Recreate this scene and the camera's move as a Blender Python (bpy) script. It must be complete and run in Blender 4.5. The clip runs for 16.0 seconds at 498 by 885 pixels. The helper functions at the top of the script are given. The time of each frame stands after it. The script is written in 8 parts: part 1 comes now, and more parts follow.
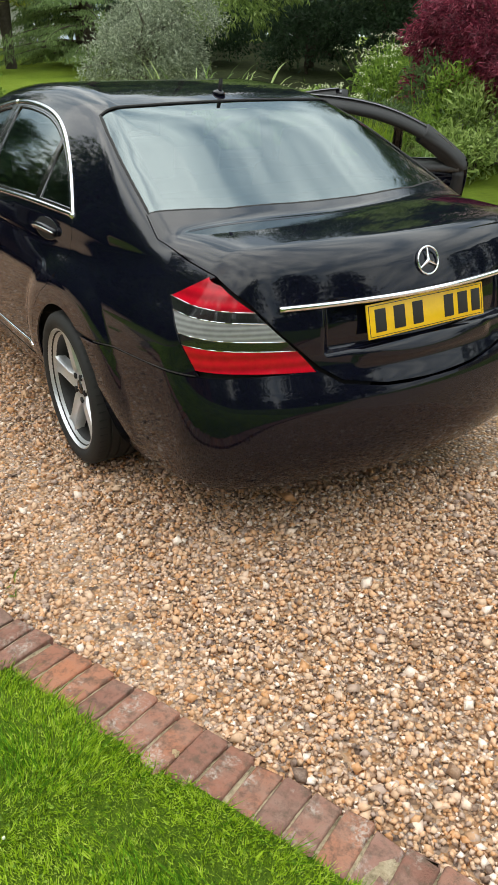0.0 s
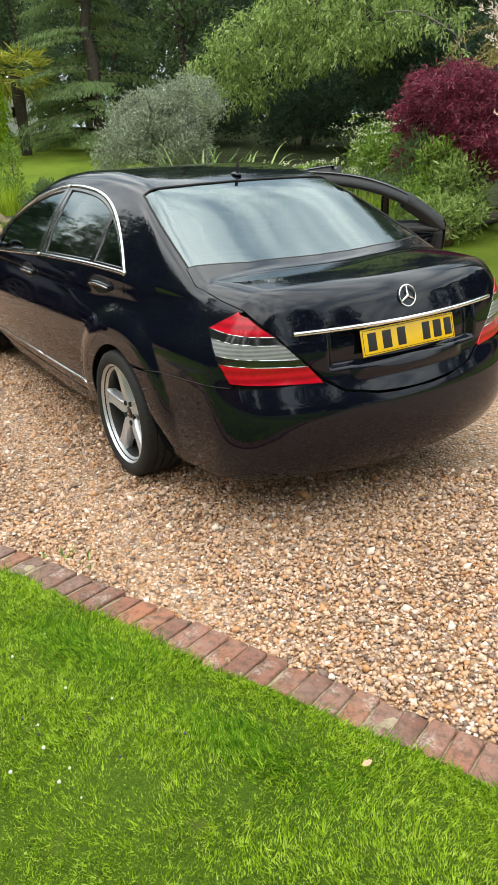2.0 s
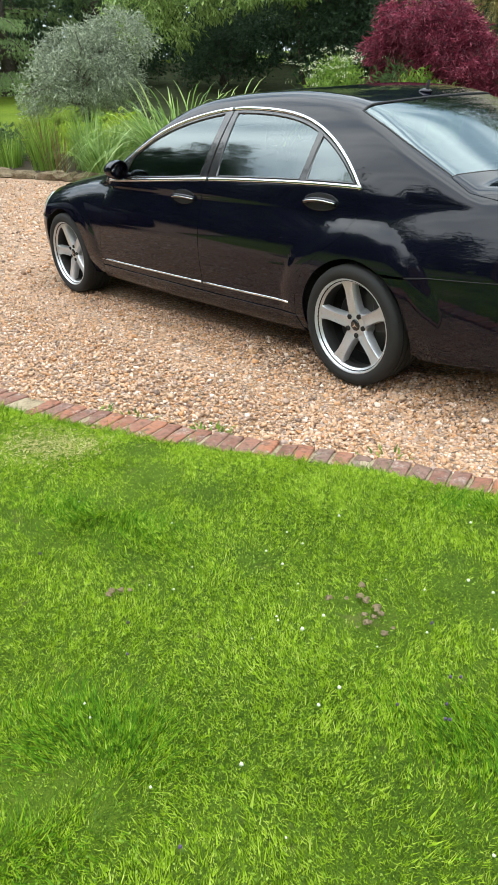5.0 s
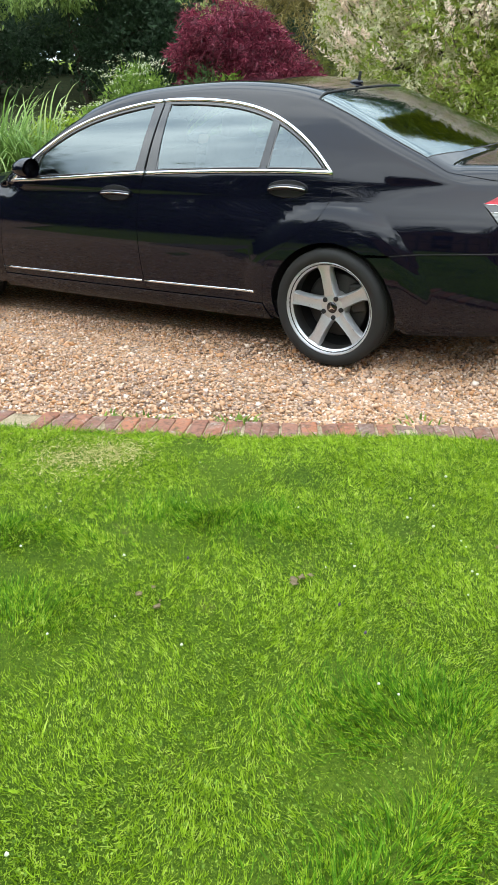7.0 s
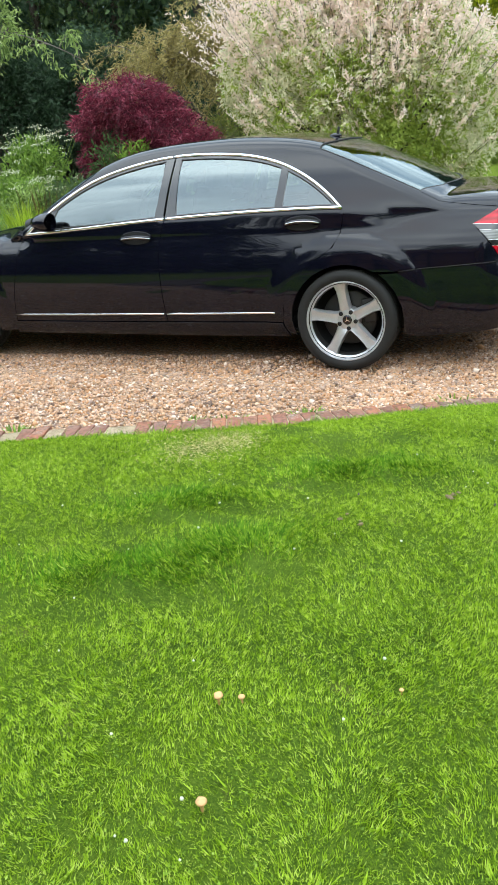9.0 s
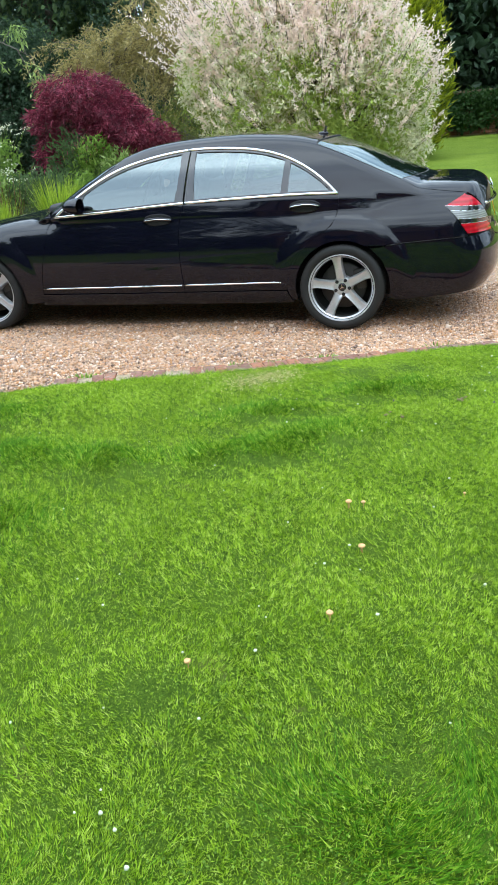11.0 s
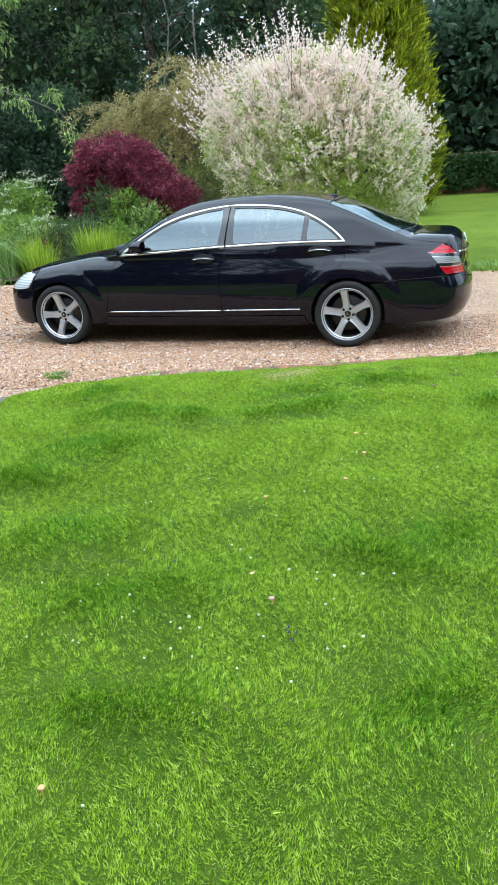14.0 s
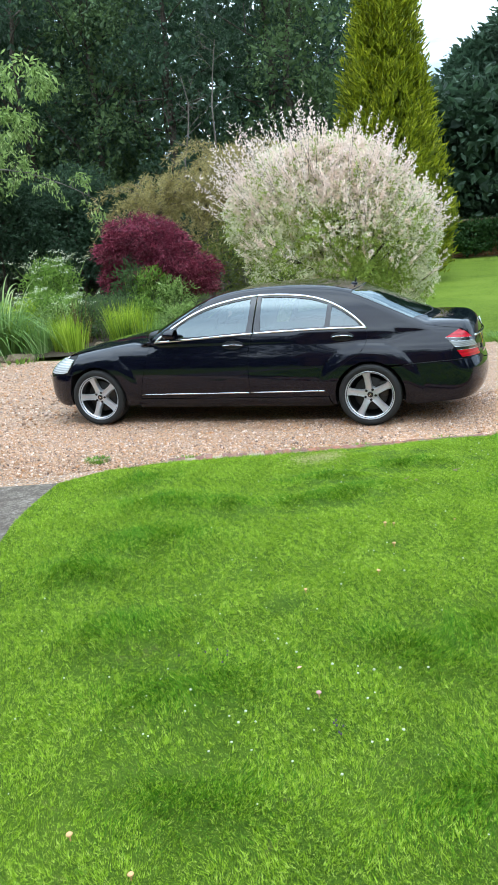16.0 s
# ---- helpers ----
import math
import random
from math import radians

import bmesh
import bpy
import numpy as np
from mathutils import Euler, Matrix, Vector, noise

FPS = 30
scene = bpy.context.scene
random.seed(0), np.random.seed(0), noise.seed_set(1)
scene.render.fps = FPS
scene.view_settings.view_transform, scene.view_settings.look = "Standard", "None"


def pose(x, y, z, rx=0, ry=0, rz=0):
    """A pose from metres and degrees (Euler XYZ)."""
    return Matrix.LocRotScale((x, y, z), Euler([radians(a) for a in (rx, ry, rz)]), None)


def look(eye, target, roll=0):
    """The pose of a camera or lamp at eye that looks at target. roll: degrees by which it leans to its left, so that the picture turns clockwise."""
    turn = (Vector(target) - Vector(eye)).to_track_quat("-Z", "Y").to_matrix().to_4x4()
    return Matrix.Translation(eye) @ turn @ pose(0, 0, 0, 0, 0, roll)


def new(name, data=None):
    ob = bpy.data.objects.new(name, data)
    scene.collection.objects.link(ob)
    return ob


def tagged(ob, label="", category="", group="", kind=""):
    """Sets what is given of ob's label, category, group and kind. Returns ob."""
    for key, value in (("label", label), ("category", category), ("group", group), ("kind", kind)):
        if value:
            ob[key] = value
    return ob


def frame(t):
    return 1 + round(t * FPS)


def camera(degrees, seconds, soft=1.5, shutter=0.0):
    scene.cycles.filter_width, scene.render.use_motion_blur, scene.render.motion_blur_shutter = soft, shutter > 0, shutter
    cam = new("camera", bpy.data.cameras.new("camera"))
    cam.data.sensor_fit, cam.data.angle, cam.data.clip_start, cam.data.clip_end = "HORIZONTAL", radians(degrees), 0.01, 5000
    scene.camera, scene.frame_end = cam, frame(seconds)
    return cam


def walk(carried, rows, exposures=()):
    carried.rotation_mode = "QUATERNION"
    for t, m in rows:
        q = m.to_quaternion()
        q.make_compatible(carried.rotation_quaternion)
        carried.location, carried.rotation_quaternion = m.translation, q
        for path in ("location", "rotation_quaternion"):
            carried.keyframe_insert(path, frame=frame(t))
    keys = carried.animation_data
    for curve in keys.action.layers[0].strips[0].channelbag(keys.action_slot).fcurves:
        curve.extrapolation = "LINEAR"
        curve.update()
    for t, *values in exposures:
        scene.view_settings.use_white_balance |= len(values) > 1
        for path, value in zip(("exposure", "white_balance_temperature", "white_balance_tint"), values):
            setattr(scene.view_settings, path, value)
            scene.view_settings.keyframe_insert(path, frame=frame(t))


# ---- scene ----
cam = camera(37.7, 16.0)
PATH = [
    (0, (2.808, -1.738, 1.523), (1.289, -0.815, 0.608), -0.8),
    (0.5, (2.903, -1.792, 1.542), (1.28, -0.969, 0.71), -2.8),
    (1, (2.968, -1.892, 1.566), (1.354, -1.011, 0.779), -3.3),
    (1.5, (3.127, -2.019, 1.559), (1.531, -1.083, 0.8), -2.8),
    (2, (3.348, -2.144, 1.569), (1.755, -1.2, 0.814), -2.8),
    (2.5, (3.44, -2.419, 1.545), (1.843, -1.517, 0.747), -3.4),
    (3, (3.385, -2.689, 1.53), (1.764, -1.9, 0.664), -2.8),
    (3.5, (3.132, -2.917, 1.524), (1.493, -2.204, 0.626), -2.1),
    (4, (2.971, -3.244, 1.524), (1.368, -2.488, 0.597), -2.8),
    (4.5, (2.817, -3.518, 1.557), (1.31, -2.569, 0.649), -3.3),
    (4.7, (2.718, -3.595, 1.548), (1.257, -2.567, 0.649), -3.4),
    (6.8, (1.82, -4.258, 1.485), (0.751, -2.817, 0.602), -4.5),
    (7, (1.768, -4.378, 1.479), (0.768, -2.894, 0.586), -3.4),
    (7.5, (1.646, -4.648, 1.466), (0.691, -3.133, 0.575), -0.5),
    (8, (1.547, -4.891, 1.445), (0.608, -3.375, 0.54), -1.3),
    (8.5, (1.382, -5.111, 1.448), (0.617, -3.475, 0.589), -3.5),
    (9, (1.222, -5.376, 1.481), (0.477, -3.689, 0.706), -5.4),
    (9.2, (1.149, -5.492, 1.485), (0.421, -3.791, 0.726), -5.7),
    (11.3, (0.932, -6.667, 1.562), (0.382, -4.92, 0.76), -4.6),
    (11.5, (0.94, -6.782, 1.573), (0.344, -5.041, 0.792), -4.5),
    (12, (1.045, -7.067, 1.592), (0.36, -5.343, 0.843), -4.7),
    (12.5, (1.057, -7.339, 1.605), (0.347, -5.618, 0.873), -4.8),
    (13, (1.083, -7.59, 1.641), (0.443, -5.839, 0.917), -4.6),
    (13.5, (1.137, -7.82, 1.644), (0.55, -6.041, 0.945), -3.5),
    (14, (1.116, -8.069, 1.666), (0.564, -6.274, 0.98), -3.3),
    (14.5, (1.044, -8.262, 1.712), (0.524, -6.447, 1.054), -3.4),
    (15, (1.058, -8.301, 1.862), (0.522, -6.465, 1.278), -4.3),
    (15.5, (1.096, -8.33, 1.98), (0.491, -6.483, 1.506), -5.1),
    (16, (1.102, -8.344, 1.989), (0.497, -6.515, 1.452), -4.5),
]
walk(cam, [(t, look(eye, target, roll)) for t, eye, target, roll in PATH], [(0, 0.86, 7900, 16), (1.5, 1.0, 7900, 16), (3.5, 1.2, 7600, 15), (7.5, 1.26, 7100, 15), (9, 1.26, 7000, 14), (12.5, 1.26, 6300, 13), (16, 1.26, 6300, 13)])


# ---- light: a bright, broken overcast sky and a veiled sun ----
SUN_HEIGHT, SUN_TURN = 48, 186
world = bpy.data.worlds.new("sky")
scene.world = world
world.use_nodes = True
wn, wl = world.node_tree.nodes, world.node_tree.links
wn.clear()
sky = wn.new("ShaderNodeTexSky")
sky.sky_type, sky.sun_disc = "NISHITA", False
sky.sun_elevation, sky.sun_rotation = radians(SUN_HEIGHT), radians(SUN_TURN)
sky.air_density, sky.dust_density = 1.0, 2.0
coord = wn.new("ShaderNodeTexCoord")
split = wn.new("ShaderNodeSeparateXYZ")
wl.new(coord.outputs["Generated"], split.inputs[0])
lift = wn.new("ShaderNodeMath")
lift.operation, lift.inputs[1].default_value = "ADD", 0.22
wl.new(split.outputs["Z"], lift.inputs[0])
flat = wn.new("ShaderNodeVectorMath")
flat.operation = "DIVIDE"
both = wn.new("ShaderNodeCombineXYZ")
for n in range(3):
    wl.new(lift.outputs[0], both.inputs[n])
wl.new(coord.outputs["Generated"], flat.inputs[0])
wl.new(both.outputs[0], flat.inputs[1])
clouds = wn.new("ShaderNodeTexNoise")
clouds.inputs["Scale"].default_value, clouds.inputs["Detail"].default_value = 1.6, 7
clouds.inputs["Roughness"].default_value, clouds.inputs["Distortion"].default_value = 0.55, 0.3
streak = wn.new("ShaderNodeVectorMath")
streak.operation, streak.inputs[1].default_value = "MULTIPLY", (1.1, 2.6, 1.6)
wl.new(flat.outputs[0], streak.inputs[0])
wl.new(streak.outputs[0], clouds.inputs["Vector"])
cover = wn.new("ShaderNodeValToRGB")
cover.color_ramp.elements[0].position, cover.color_ramp.elements[1].position = 0.30, 0.55
cover.color_ramp.elements[0].color, cover.color_ramp.elements[1].color = (0.85, 0.85, 0.85, 1), (1, 1, 1, 1)
wl.new(clouds.outputs["Fac"], cover.inputs[0])
grey = wn.new("ShaderNodeValToRGB")
grey.color_ramp.elements[0].position, grey.color_ramp.elements[1].position = 0.38, 0.62
grey.color_ramp.elements[0].color, grey.color_ramp.elements[1].color = (3.4, 5.0, 6.4, 1), (9.0, 11.0, 12.2, 1)
wl.new(clouds.outputs["Fac"], grey.inputs[0])
mix = wn.new("ShaderNodeMix")
mix.data_type = "RGBA"
wl.new(cover.outputs[0], mix.inputs["Factor"])
wl.new(sky.outputs[0], mix.inputs[6])
wl.new(grey.outputs[0], mix.inputs[7])
back = wn.new("ShaderNodeBackground")
back.inputs["Strength"].default_value = 0.143
# an overcast sky is darker towards the horizon
dome = wn.new("ShaderNodeValToRGB")
for spot, level in ((0.0, 0.44), (0.45, 0.80)):
    e = dome.color_ramp.elements.new(spot) if spot else dome.color_ramp.elements[0]
    e.position, e.color = spot, (level, level, level, 1)
dome.color_ramp.elements[-1].position, dome.color_ramp.elements[-1].color = 1.0, (1.4, 1.4, 1.4, 1)
wl.new(split.outputs["Z"], dome.inputs[0])
shade = wn.new("ShaderNodeMix")
shade.data_type, shade.blend_type = "RGBA", "MULTIPLY"
shade.inputs["Factor"].default_value = 1.0
wl.new(mix.outputs[2], shade.inputs[6])
wl.new(dome.outputs[0], shade.inputs[7])
wl.new(shade.outputs[2], back.inputs["Color"])
wl.new(back.outputs[0], wn.new("ShaderNodeOutputWorld").inputs["Surface"])

sun = new("sun", bpy.data.lights.new("sun", "SUN"))
sun.data.energy, sun.data.angle, sun.data.color = 0.6, radians(130), (1.0, 0.98, 0.95)
sun.matrix_world = look(Vector((math.sin(radians(SUN_TURN)) * 30, math.cos(radians(SUN_TURN)) * 30, math.tan(radians(SUN_HEIGHT)) * 30)), (0, 0, 0))

# ---- materials ----
class Nodes:
    """A small hand for building node materials."""

    def __init__(self, name):
        self.mat = bpy.data.materials.new(name)
        self.mat.use_nodes = True
        self.tree = self.mat.node_tree
        self.bsdf = self.tree.nodes["Principled BSDF"]
        self.out = self.tree.nodes["Material Output"]

    def add(self, kind, **sets):
        n = self.tree.nodes.new(kind)
        for key, value in sets.items():
            n.inputs[key.replace("_", " ")].default_value = value
        return n

    def link(self, a, b):
        self.tree.links.new(a, b)

    def place(self, scale=1.0, kind="Object"):
        m = self.add("ShaderNodeMapping")
        m.inputs["Scale"].default_value = scale if isinstance(scale, tuple) else (scale,) * 3
        self.link(self.add("ShaderNodeTexCoord").outputs[kind], m.inputs[0])
        return m.outputs[0]

    def noise(self, scale, detail=4, rough=0.6, where=None, kind="Object"):
        n = self.add("ShaderNodeTexNoise", Scale=scale, Detail=detail, Roughness=rough)
        self.link(where or self.add("ShaderNodeTexCoord").outputs[kind], n.inputs["Vector"])
        return n.outputs["Fac"]

    def voronoi(self, scale, feature="F1", where=None):
        n = self.add("ShaderNodeTexVoronoi", Scale=scale)
        n.feature = feature
        self.link(where or self.add("ShaderNodeTexCoord").outputs["Object"], n.inputs["Vector"])
        return n

    def ramp(self, fac, *stops):
        n = self.add("ShaderNodeValToRGB")
        e = n.color_ramp.elements
        while len(e) < len(stops):
            e.new(0.5)
        for k, (at, colour) in enumerate(stops):
            e[k].position = at
            e[k].color = (*colour, 1) if not isinstance(colour, (int, float)) else (colour, colour, colour, 1)
        self.link(fac, n.inputs[0])
        return n.outputs[0]

    def mix(self, fac, a, b, kind="MIX"):
        n = self.add("ShaderNodeMix")
        n.data_type, n.blend_type = "RGBA", kind
        for value, slot in ((fac, 0), (a, 6), (b, 7)):
            if isinstance(value, (int, float)):
                n.inputs[slot].default_value = value if slot == 0 else (value, value, value, 1)
            elif isinstance(value, tuple):
                n.inputs[slot].default_value = (*value, 1)
            else:
                self.link(value, n.inputs[slot])
        return n.outputs[2]

    def bump(self, height, strength=0.3, distance=0.01):
        n = self.add("ShaderNodeBump", Strength=strength, Distance=distance)
        self.link(height, n.inputs["Height"])
        self.link(n.outputs[0], self.bsdf.inputs["Normal"])

    def set(self, **sets):
        for key, value in sets.items():
            slot = self.bsdf.inputs[key.replace("_", " ")]
            if isinstance(value, (int, float)):
                slot.default_value = value
            elif isinstance(value, tuple):
                slot.default_value = (*value, 1)
            else:
                self.link(value, slot)
        return self.mat


def plain(name, colour, rough=0.5, metal=0.0, vary=0.12, scale=14.0, coat=0.0, bump=0.0, bump_scale=200.0):
    """A surface of one stuff, with blotches at two sizes."""
    m = Nodes(name)
    n = m.mix(0.5, m.noise(scale), m.noise(scale * 9, 2))
    dark, light = (tuple(c * (1 + s * vary) for c in colour) for s in (-1, 1))
    m.set(Base_Color=m.ramp(n, (0.3, dark), (0.7, light)), Metallic=metal, Coat_Weight=coat, Coat_Roughness=0.03)
    m.set(Roughness=m.ramp(n, (0.3, max(rough - 0.06, 0.01)), (0.7, min(rough + 0.08, 1))))
    if bump:
        m.bump(m.noise(bump_scale, 3), bump, 0.002)
    return m.mat


def island(m):
    return m.add("ShaderNodeNewGeometry").outputs["Random Per Island"]


def leafy(name, dark, light, tip=None, rough=0.5, shine=0.25, glow=0.35, big=0.45):
    """Leaves: each its own shade, drifting over the crown, with light through them."""
    m = Nodes(name)
    f = m.mix(big, island(m), m.noise(0.9, 3))
    stops = [(0.18, dark), (0.75, light)] + ([(0.9, tip)] if tip else [])
    c = m.ramp(f, *stops)
    m.set(Base_Color=c, Roughness=rough, Specular_IOR_Level=shine)
    t = m.add("ShaderNodeBsdfTranslucent")
    m.link(m.mix(0.5, c, tuple(min(v * 1.5, 1) for v in light)), t.inputs[0])
    s = m.add("ShaderNodeMixShader", Fac=glow)
    m.link(m.bsdf.outputs[0], s.inputs[1])
    m.link(t.outputs[0], s.inputs[2])
    m.link(s.outputs[0], m.out.inputs[0])
    return m.mat


def pane(name, tint, gloss=(1.0, 1.0, 1.0), ior=1.5):
    """Thin tinted glass: clear through, with a mirror skin that grows at glancing sight."""
    m = Nodes(name)
    m.tree.nodes.remove(m.bsdf)
    t = m.add("ShaderNodeBsdfTransparent")
    t.inputs[0].default_value = (*tint, 1)
    g = m.add("ShaderNodeBsdfGlossy", Roughness=0.05)
    g.inputs[0].default_value = (*gloss, 1)
    f = m.add("ShaderNodeFresnel", IOR=ior)
    s = m.add("ShaderNodeMixShader")
    m.link(f.outputs[0], s.inputs[0])
    m.link(t.outputs[0], s.inputs[1])
    m.link(g.outputs[0], s.inputs[2])
    m.link(s.outputs[0], m.out.inputs[0])
    return m.mat


def make_paint(name, colour):
    m = Nodes(name)
    n = m.noise(5.0, 5)
    m.set(Base_Color=m.ramp(n, (0.3, colour), (0.8, tuple(c * 1.4 + 0.0008 for c in colour))), Roughness=0.5, Specular_IOR_Level=0.0)
    m.set(Coat_Weight=1.0, Coat_IOR=1.45, Coat_Roughness=m.ramp(m.noise(9, 4), (0.35, 0.035), (0.75, 0.06)))
    return m.mat


PAINT = make_paint("black_paint", (0.0025, 0.0028, 0.0072))
PAINT_B = make_paint("dark_blue_black_paint", (0.004, 0.005, 0.010))
GLASS = pane("tinted_glass", (0.15, 0.20, 0.20), (0.84, 0.97, 1.0), 2.25)
GLASS_OPEN = pane("clear_side_glass", (0.72, 0.78, 0.72), (1.0, 1.0, 1.0), 1.35)
GLASS_REAR = pane("rear_glass", (0.12, 0.16, 0.16), (0.84, 0.97, 1.0), 2.22)
CHROME = plain("chrome", (0.82, 0.83, 0.85), 0.1, 1.0, 0.03)
BLACK_TRIM = plain("gloss_black_trim", (0.012, 0.011, 0.013), 0.16, 0.0, 0.1, coat=0.6)
RUBBER = plain("rubber", (0.014, 0.0135, 0.013), 0.8, 0.0, 0.3, 20, bump=0.25, bump_scale=260)
# black of the floor pan, also painted where hollows and grooves are shaded
SHADOW_BLACK = plain("underbody_and_shade_black", (0.008, 0.008, 0.008), 0.8, 0.0, 0.2)
ALLOY = plain("silver_alloy", (0.575, 0.59, 0.61), 0.32, 0.6, 0.10, 22)
ALLOY_DARK = plain("dark_alloy", (0.10, 0.10, 0.105), 0.35, 0.7, 0.15, 22)
# barrel and brake steel: the shade deep in the wheel darkens these colours
BARREL = plain("shade_dark_barrel", (0.035, 0.034, 0.033), 0.5, 0.4, 0.25, 22)
STEEL = plain("brake_steel", (0.055, 0.052, 0.05), 0.5, 0.6, 0.2, 30)
LEATHER = plain("grey_leather", (0.065, 0.066, 0.07), 0.55, 0.0, 0.15, 20, bump=0.2, bump_scale=300)
LEATHER_PALE = plain("pale_leather", (0.16, 0.165, 0.17), 0.55, 0.0, 0.12, 20, bump=0.2, bump_scale=300)
DASH = plain("dark_plastic", (0.02, 0.02, 0.021), 0.6, 0.0, 0.15, 30, bump=0.15)


def make_lamp(name, colour, rough, ribs):
    m = Nodes(name)
    w = m.add("ShaderNodeTexWave", Scale=ribs, Distortion=0.4)
    w.bands_direction = "Z"
    m.link(m.add("ShaderNodeTexCoord").outputs["Object"], w.inputs["Vector"])
    n = m.mix(0.5, w.outputs["Fac"], m.noise(40, 3))
    m.set(Base_Color=m.ramp(n, (0.2, tuple(c * 0.55 for c in colour)), (0.75, colour)), Roughness=rough, Coat_Weight=0.5, Coat_Roughness=0.02, Specular_IOR_Level=0.3)
    m.bump(n, 0.25, 0.003)
    return m.mat


LAMP_RED = make_lamp("red_lens", (0.60, 0.003, 0.018), 0.25, 9)
LAMP_CLEAR = make_lamp("clear_lens", (0.30, 0.305, 0.30), 0.15, 20)
HEADLAMP = make_lamp("headlamp_lens", (0.62, 0.64, 0.64), 0.12, 12)
LAMP_DARK = plain("smoked_lens", (0.012, 0.012, 0.014), 0.15, 0, 0.1, coat=1.0)
YELLOW = plain("yellow_plate", (0.86, 0.50, 0.006), 0.35, 0.0, 0.05, coat=0.4)
BLACK_INK = plain("black_ink", (0.012, 0.011, 0.01), 0.5)


def make_lawn():
    m = Nodes("lawn_turf")
    fine = m.mix(0.4, m.noise(230, 3, 0.8), m.noise(80, 4, 0.8))
    n = m.mix(0.2, fine, m.noise(1.6, 5))
    c = m.ramp(n, (0.36, (0.020, 0.042, 0.005)), (0.46, (0.060, 0.118, 0.010)), (0.56, (0.120, 0.195, 0.018)), (0.68, (0.22, 0.29, 0.045)))
    m.set(Base_Color=m.mix(m.ramp(m.noise(7, 4), (0.62, 0.0), (0.74, 0.4)), c, (0.24, 0.20, 0.08)), Roughness=0.9, Specular_IOR_Level=0.1)
    m.bump(fine, 1.0, 0.02)
    return m.mat


def make_far_grass():
    m = Nodes("meadow_grass")
    n = m.mix(0.45, m.noise(0.5, 6), m.noise(14, 6, 0.7))
    m.set(Base_Color=m.ramp(n, (0.28, (0.070, 0.120, 0.015)), (0.5, (0.155, 0.225, 0.024)), (0.74, (0.25, 0.32, 0.048))), Roughness=0.9, Specular_IOR_Level=0.1)
    m.bump(m.noise(30, 6, 0.75), 1.0, 0.06)
    return m.mat


def make_blades(name, stops):
    """Grass that changes shade from tuft to tuft more than from blade to blade."""
    m = Nodes(name)
    tuft = m.mix(0.14, m.ramp(m.noise(50, 1.5, 0.6), (0.40, 0.0), (0.60, 1.0)), m.ramp(m.noise(15.0, 4, 0.75), (0.25, 0.0), (0.75, 1.0)))
    tuft = m.mix(0.15, tuft, m.ramp(m.noise(2.2, 5, 0.65), (0.28, 0.0), (0.72, 1.0)))
    c = m.ramp(m.mix(0.66, island(m), tuft), *stops)
    m.set(Base_Color=c, Roughness=0.55, Specular_IOR_Level=0.12)
    t = m.add("ShaderNodeBsdfTranslucent")
    m.link(c, t.inputs[0])
    s = m.add("ShaderNodeMixShader", Fac=0.34)
    m.link(m.bsdf.outputs[0], s.inputs[1])
    m.link(t.outputs[0], s.inputs[2])
    m.link(s.outputs[0], m.out.inputs[0])
    return m.mat


PEBBLES = ((0.03, (0.15, 0.090, 0.066)), (0.13, (0.46, 0.240, 0.118)), (0.26, (0.66, 0.440, 0.298)), (0.38, (0.55, 0.245, 0.090)), (0.50, (0.63, 0.385, 0.232)), (0.62, (0.34, 0.240, 0.200)), (0.74, (0.69, 0.465, 0.330)), (0.85, (0.60, 0.290, 0.128)), (0.95, (0.84, 0.68, 0.57)))


def make_gravel():
    m = Nodes("flint_gravel")
    v = m.voronoi(62)
    grain = m.noise(160, 3)
    sep = m.add("ShaderNodeSeparateColor")
    m.link(v.outputs["Color"], sep.inputs[0])
    c = m.ramp(sep.outputs[0], *PEBBLES)
    # the shade between stones, multiplied into their colour towards the cell edges
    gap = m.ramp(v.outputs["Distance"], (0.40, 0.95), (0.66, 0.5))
    drift = m.ramp(m.noise(0.7, 4), (0.3, 0.9), (0.7, 1.12))
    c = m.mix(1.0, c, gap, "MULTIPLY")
    c = m.mix(1.0, c, drift, "MULTIPLY")
    m.set(Base_Color=m.mix(0.08, c, m.ramp(grain, (0.3, (0.2, 0.12, 0.07)), (0.7, (0.7, 0.5, 0.35)))), Roughness=0.75, Specular_IOR_Level=0.3)
    m.bump(m.ramp(v.outputs["Distance"], (0.0, 1.0), (0.6, 0.0)), 1.0, 0.014)
    return m.mat


def make_stones():
    m = Nodes("flint_stones")
    c = m.ramp(island(m), *PEBBLES)
    n = m.mix(0.5, m.noise(180, 3), m.noise(45, 3))
    c = m.mix(m.ramp(n, (0.42, 0.0), (0.72, 0.4)), c, (0.64, 0.46, 0.35))
    c = m.mix(m.ramp(m.noise(70, 2), (0.60, 0.0), (0.78, 0.4)), c, (0.20, 0.13, 0.08))
    m.set(Base_Color=c, Roughness=m.ramp(n, (0.3, 0.45), (0.7, 0.8)), Specular_IOR_Level=0.35)
    m.bump(n, 0.25, 0.002)
    return m.mat


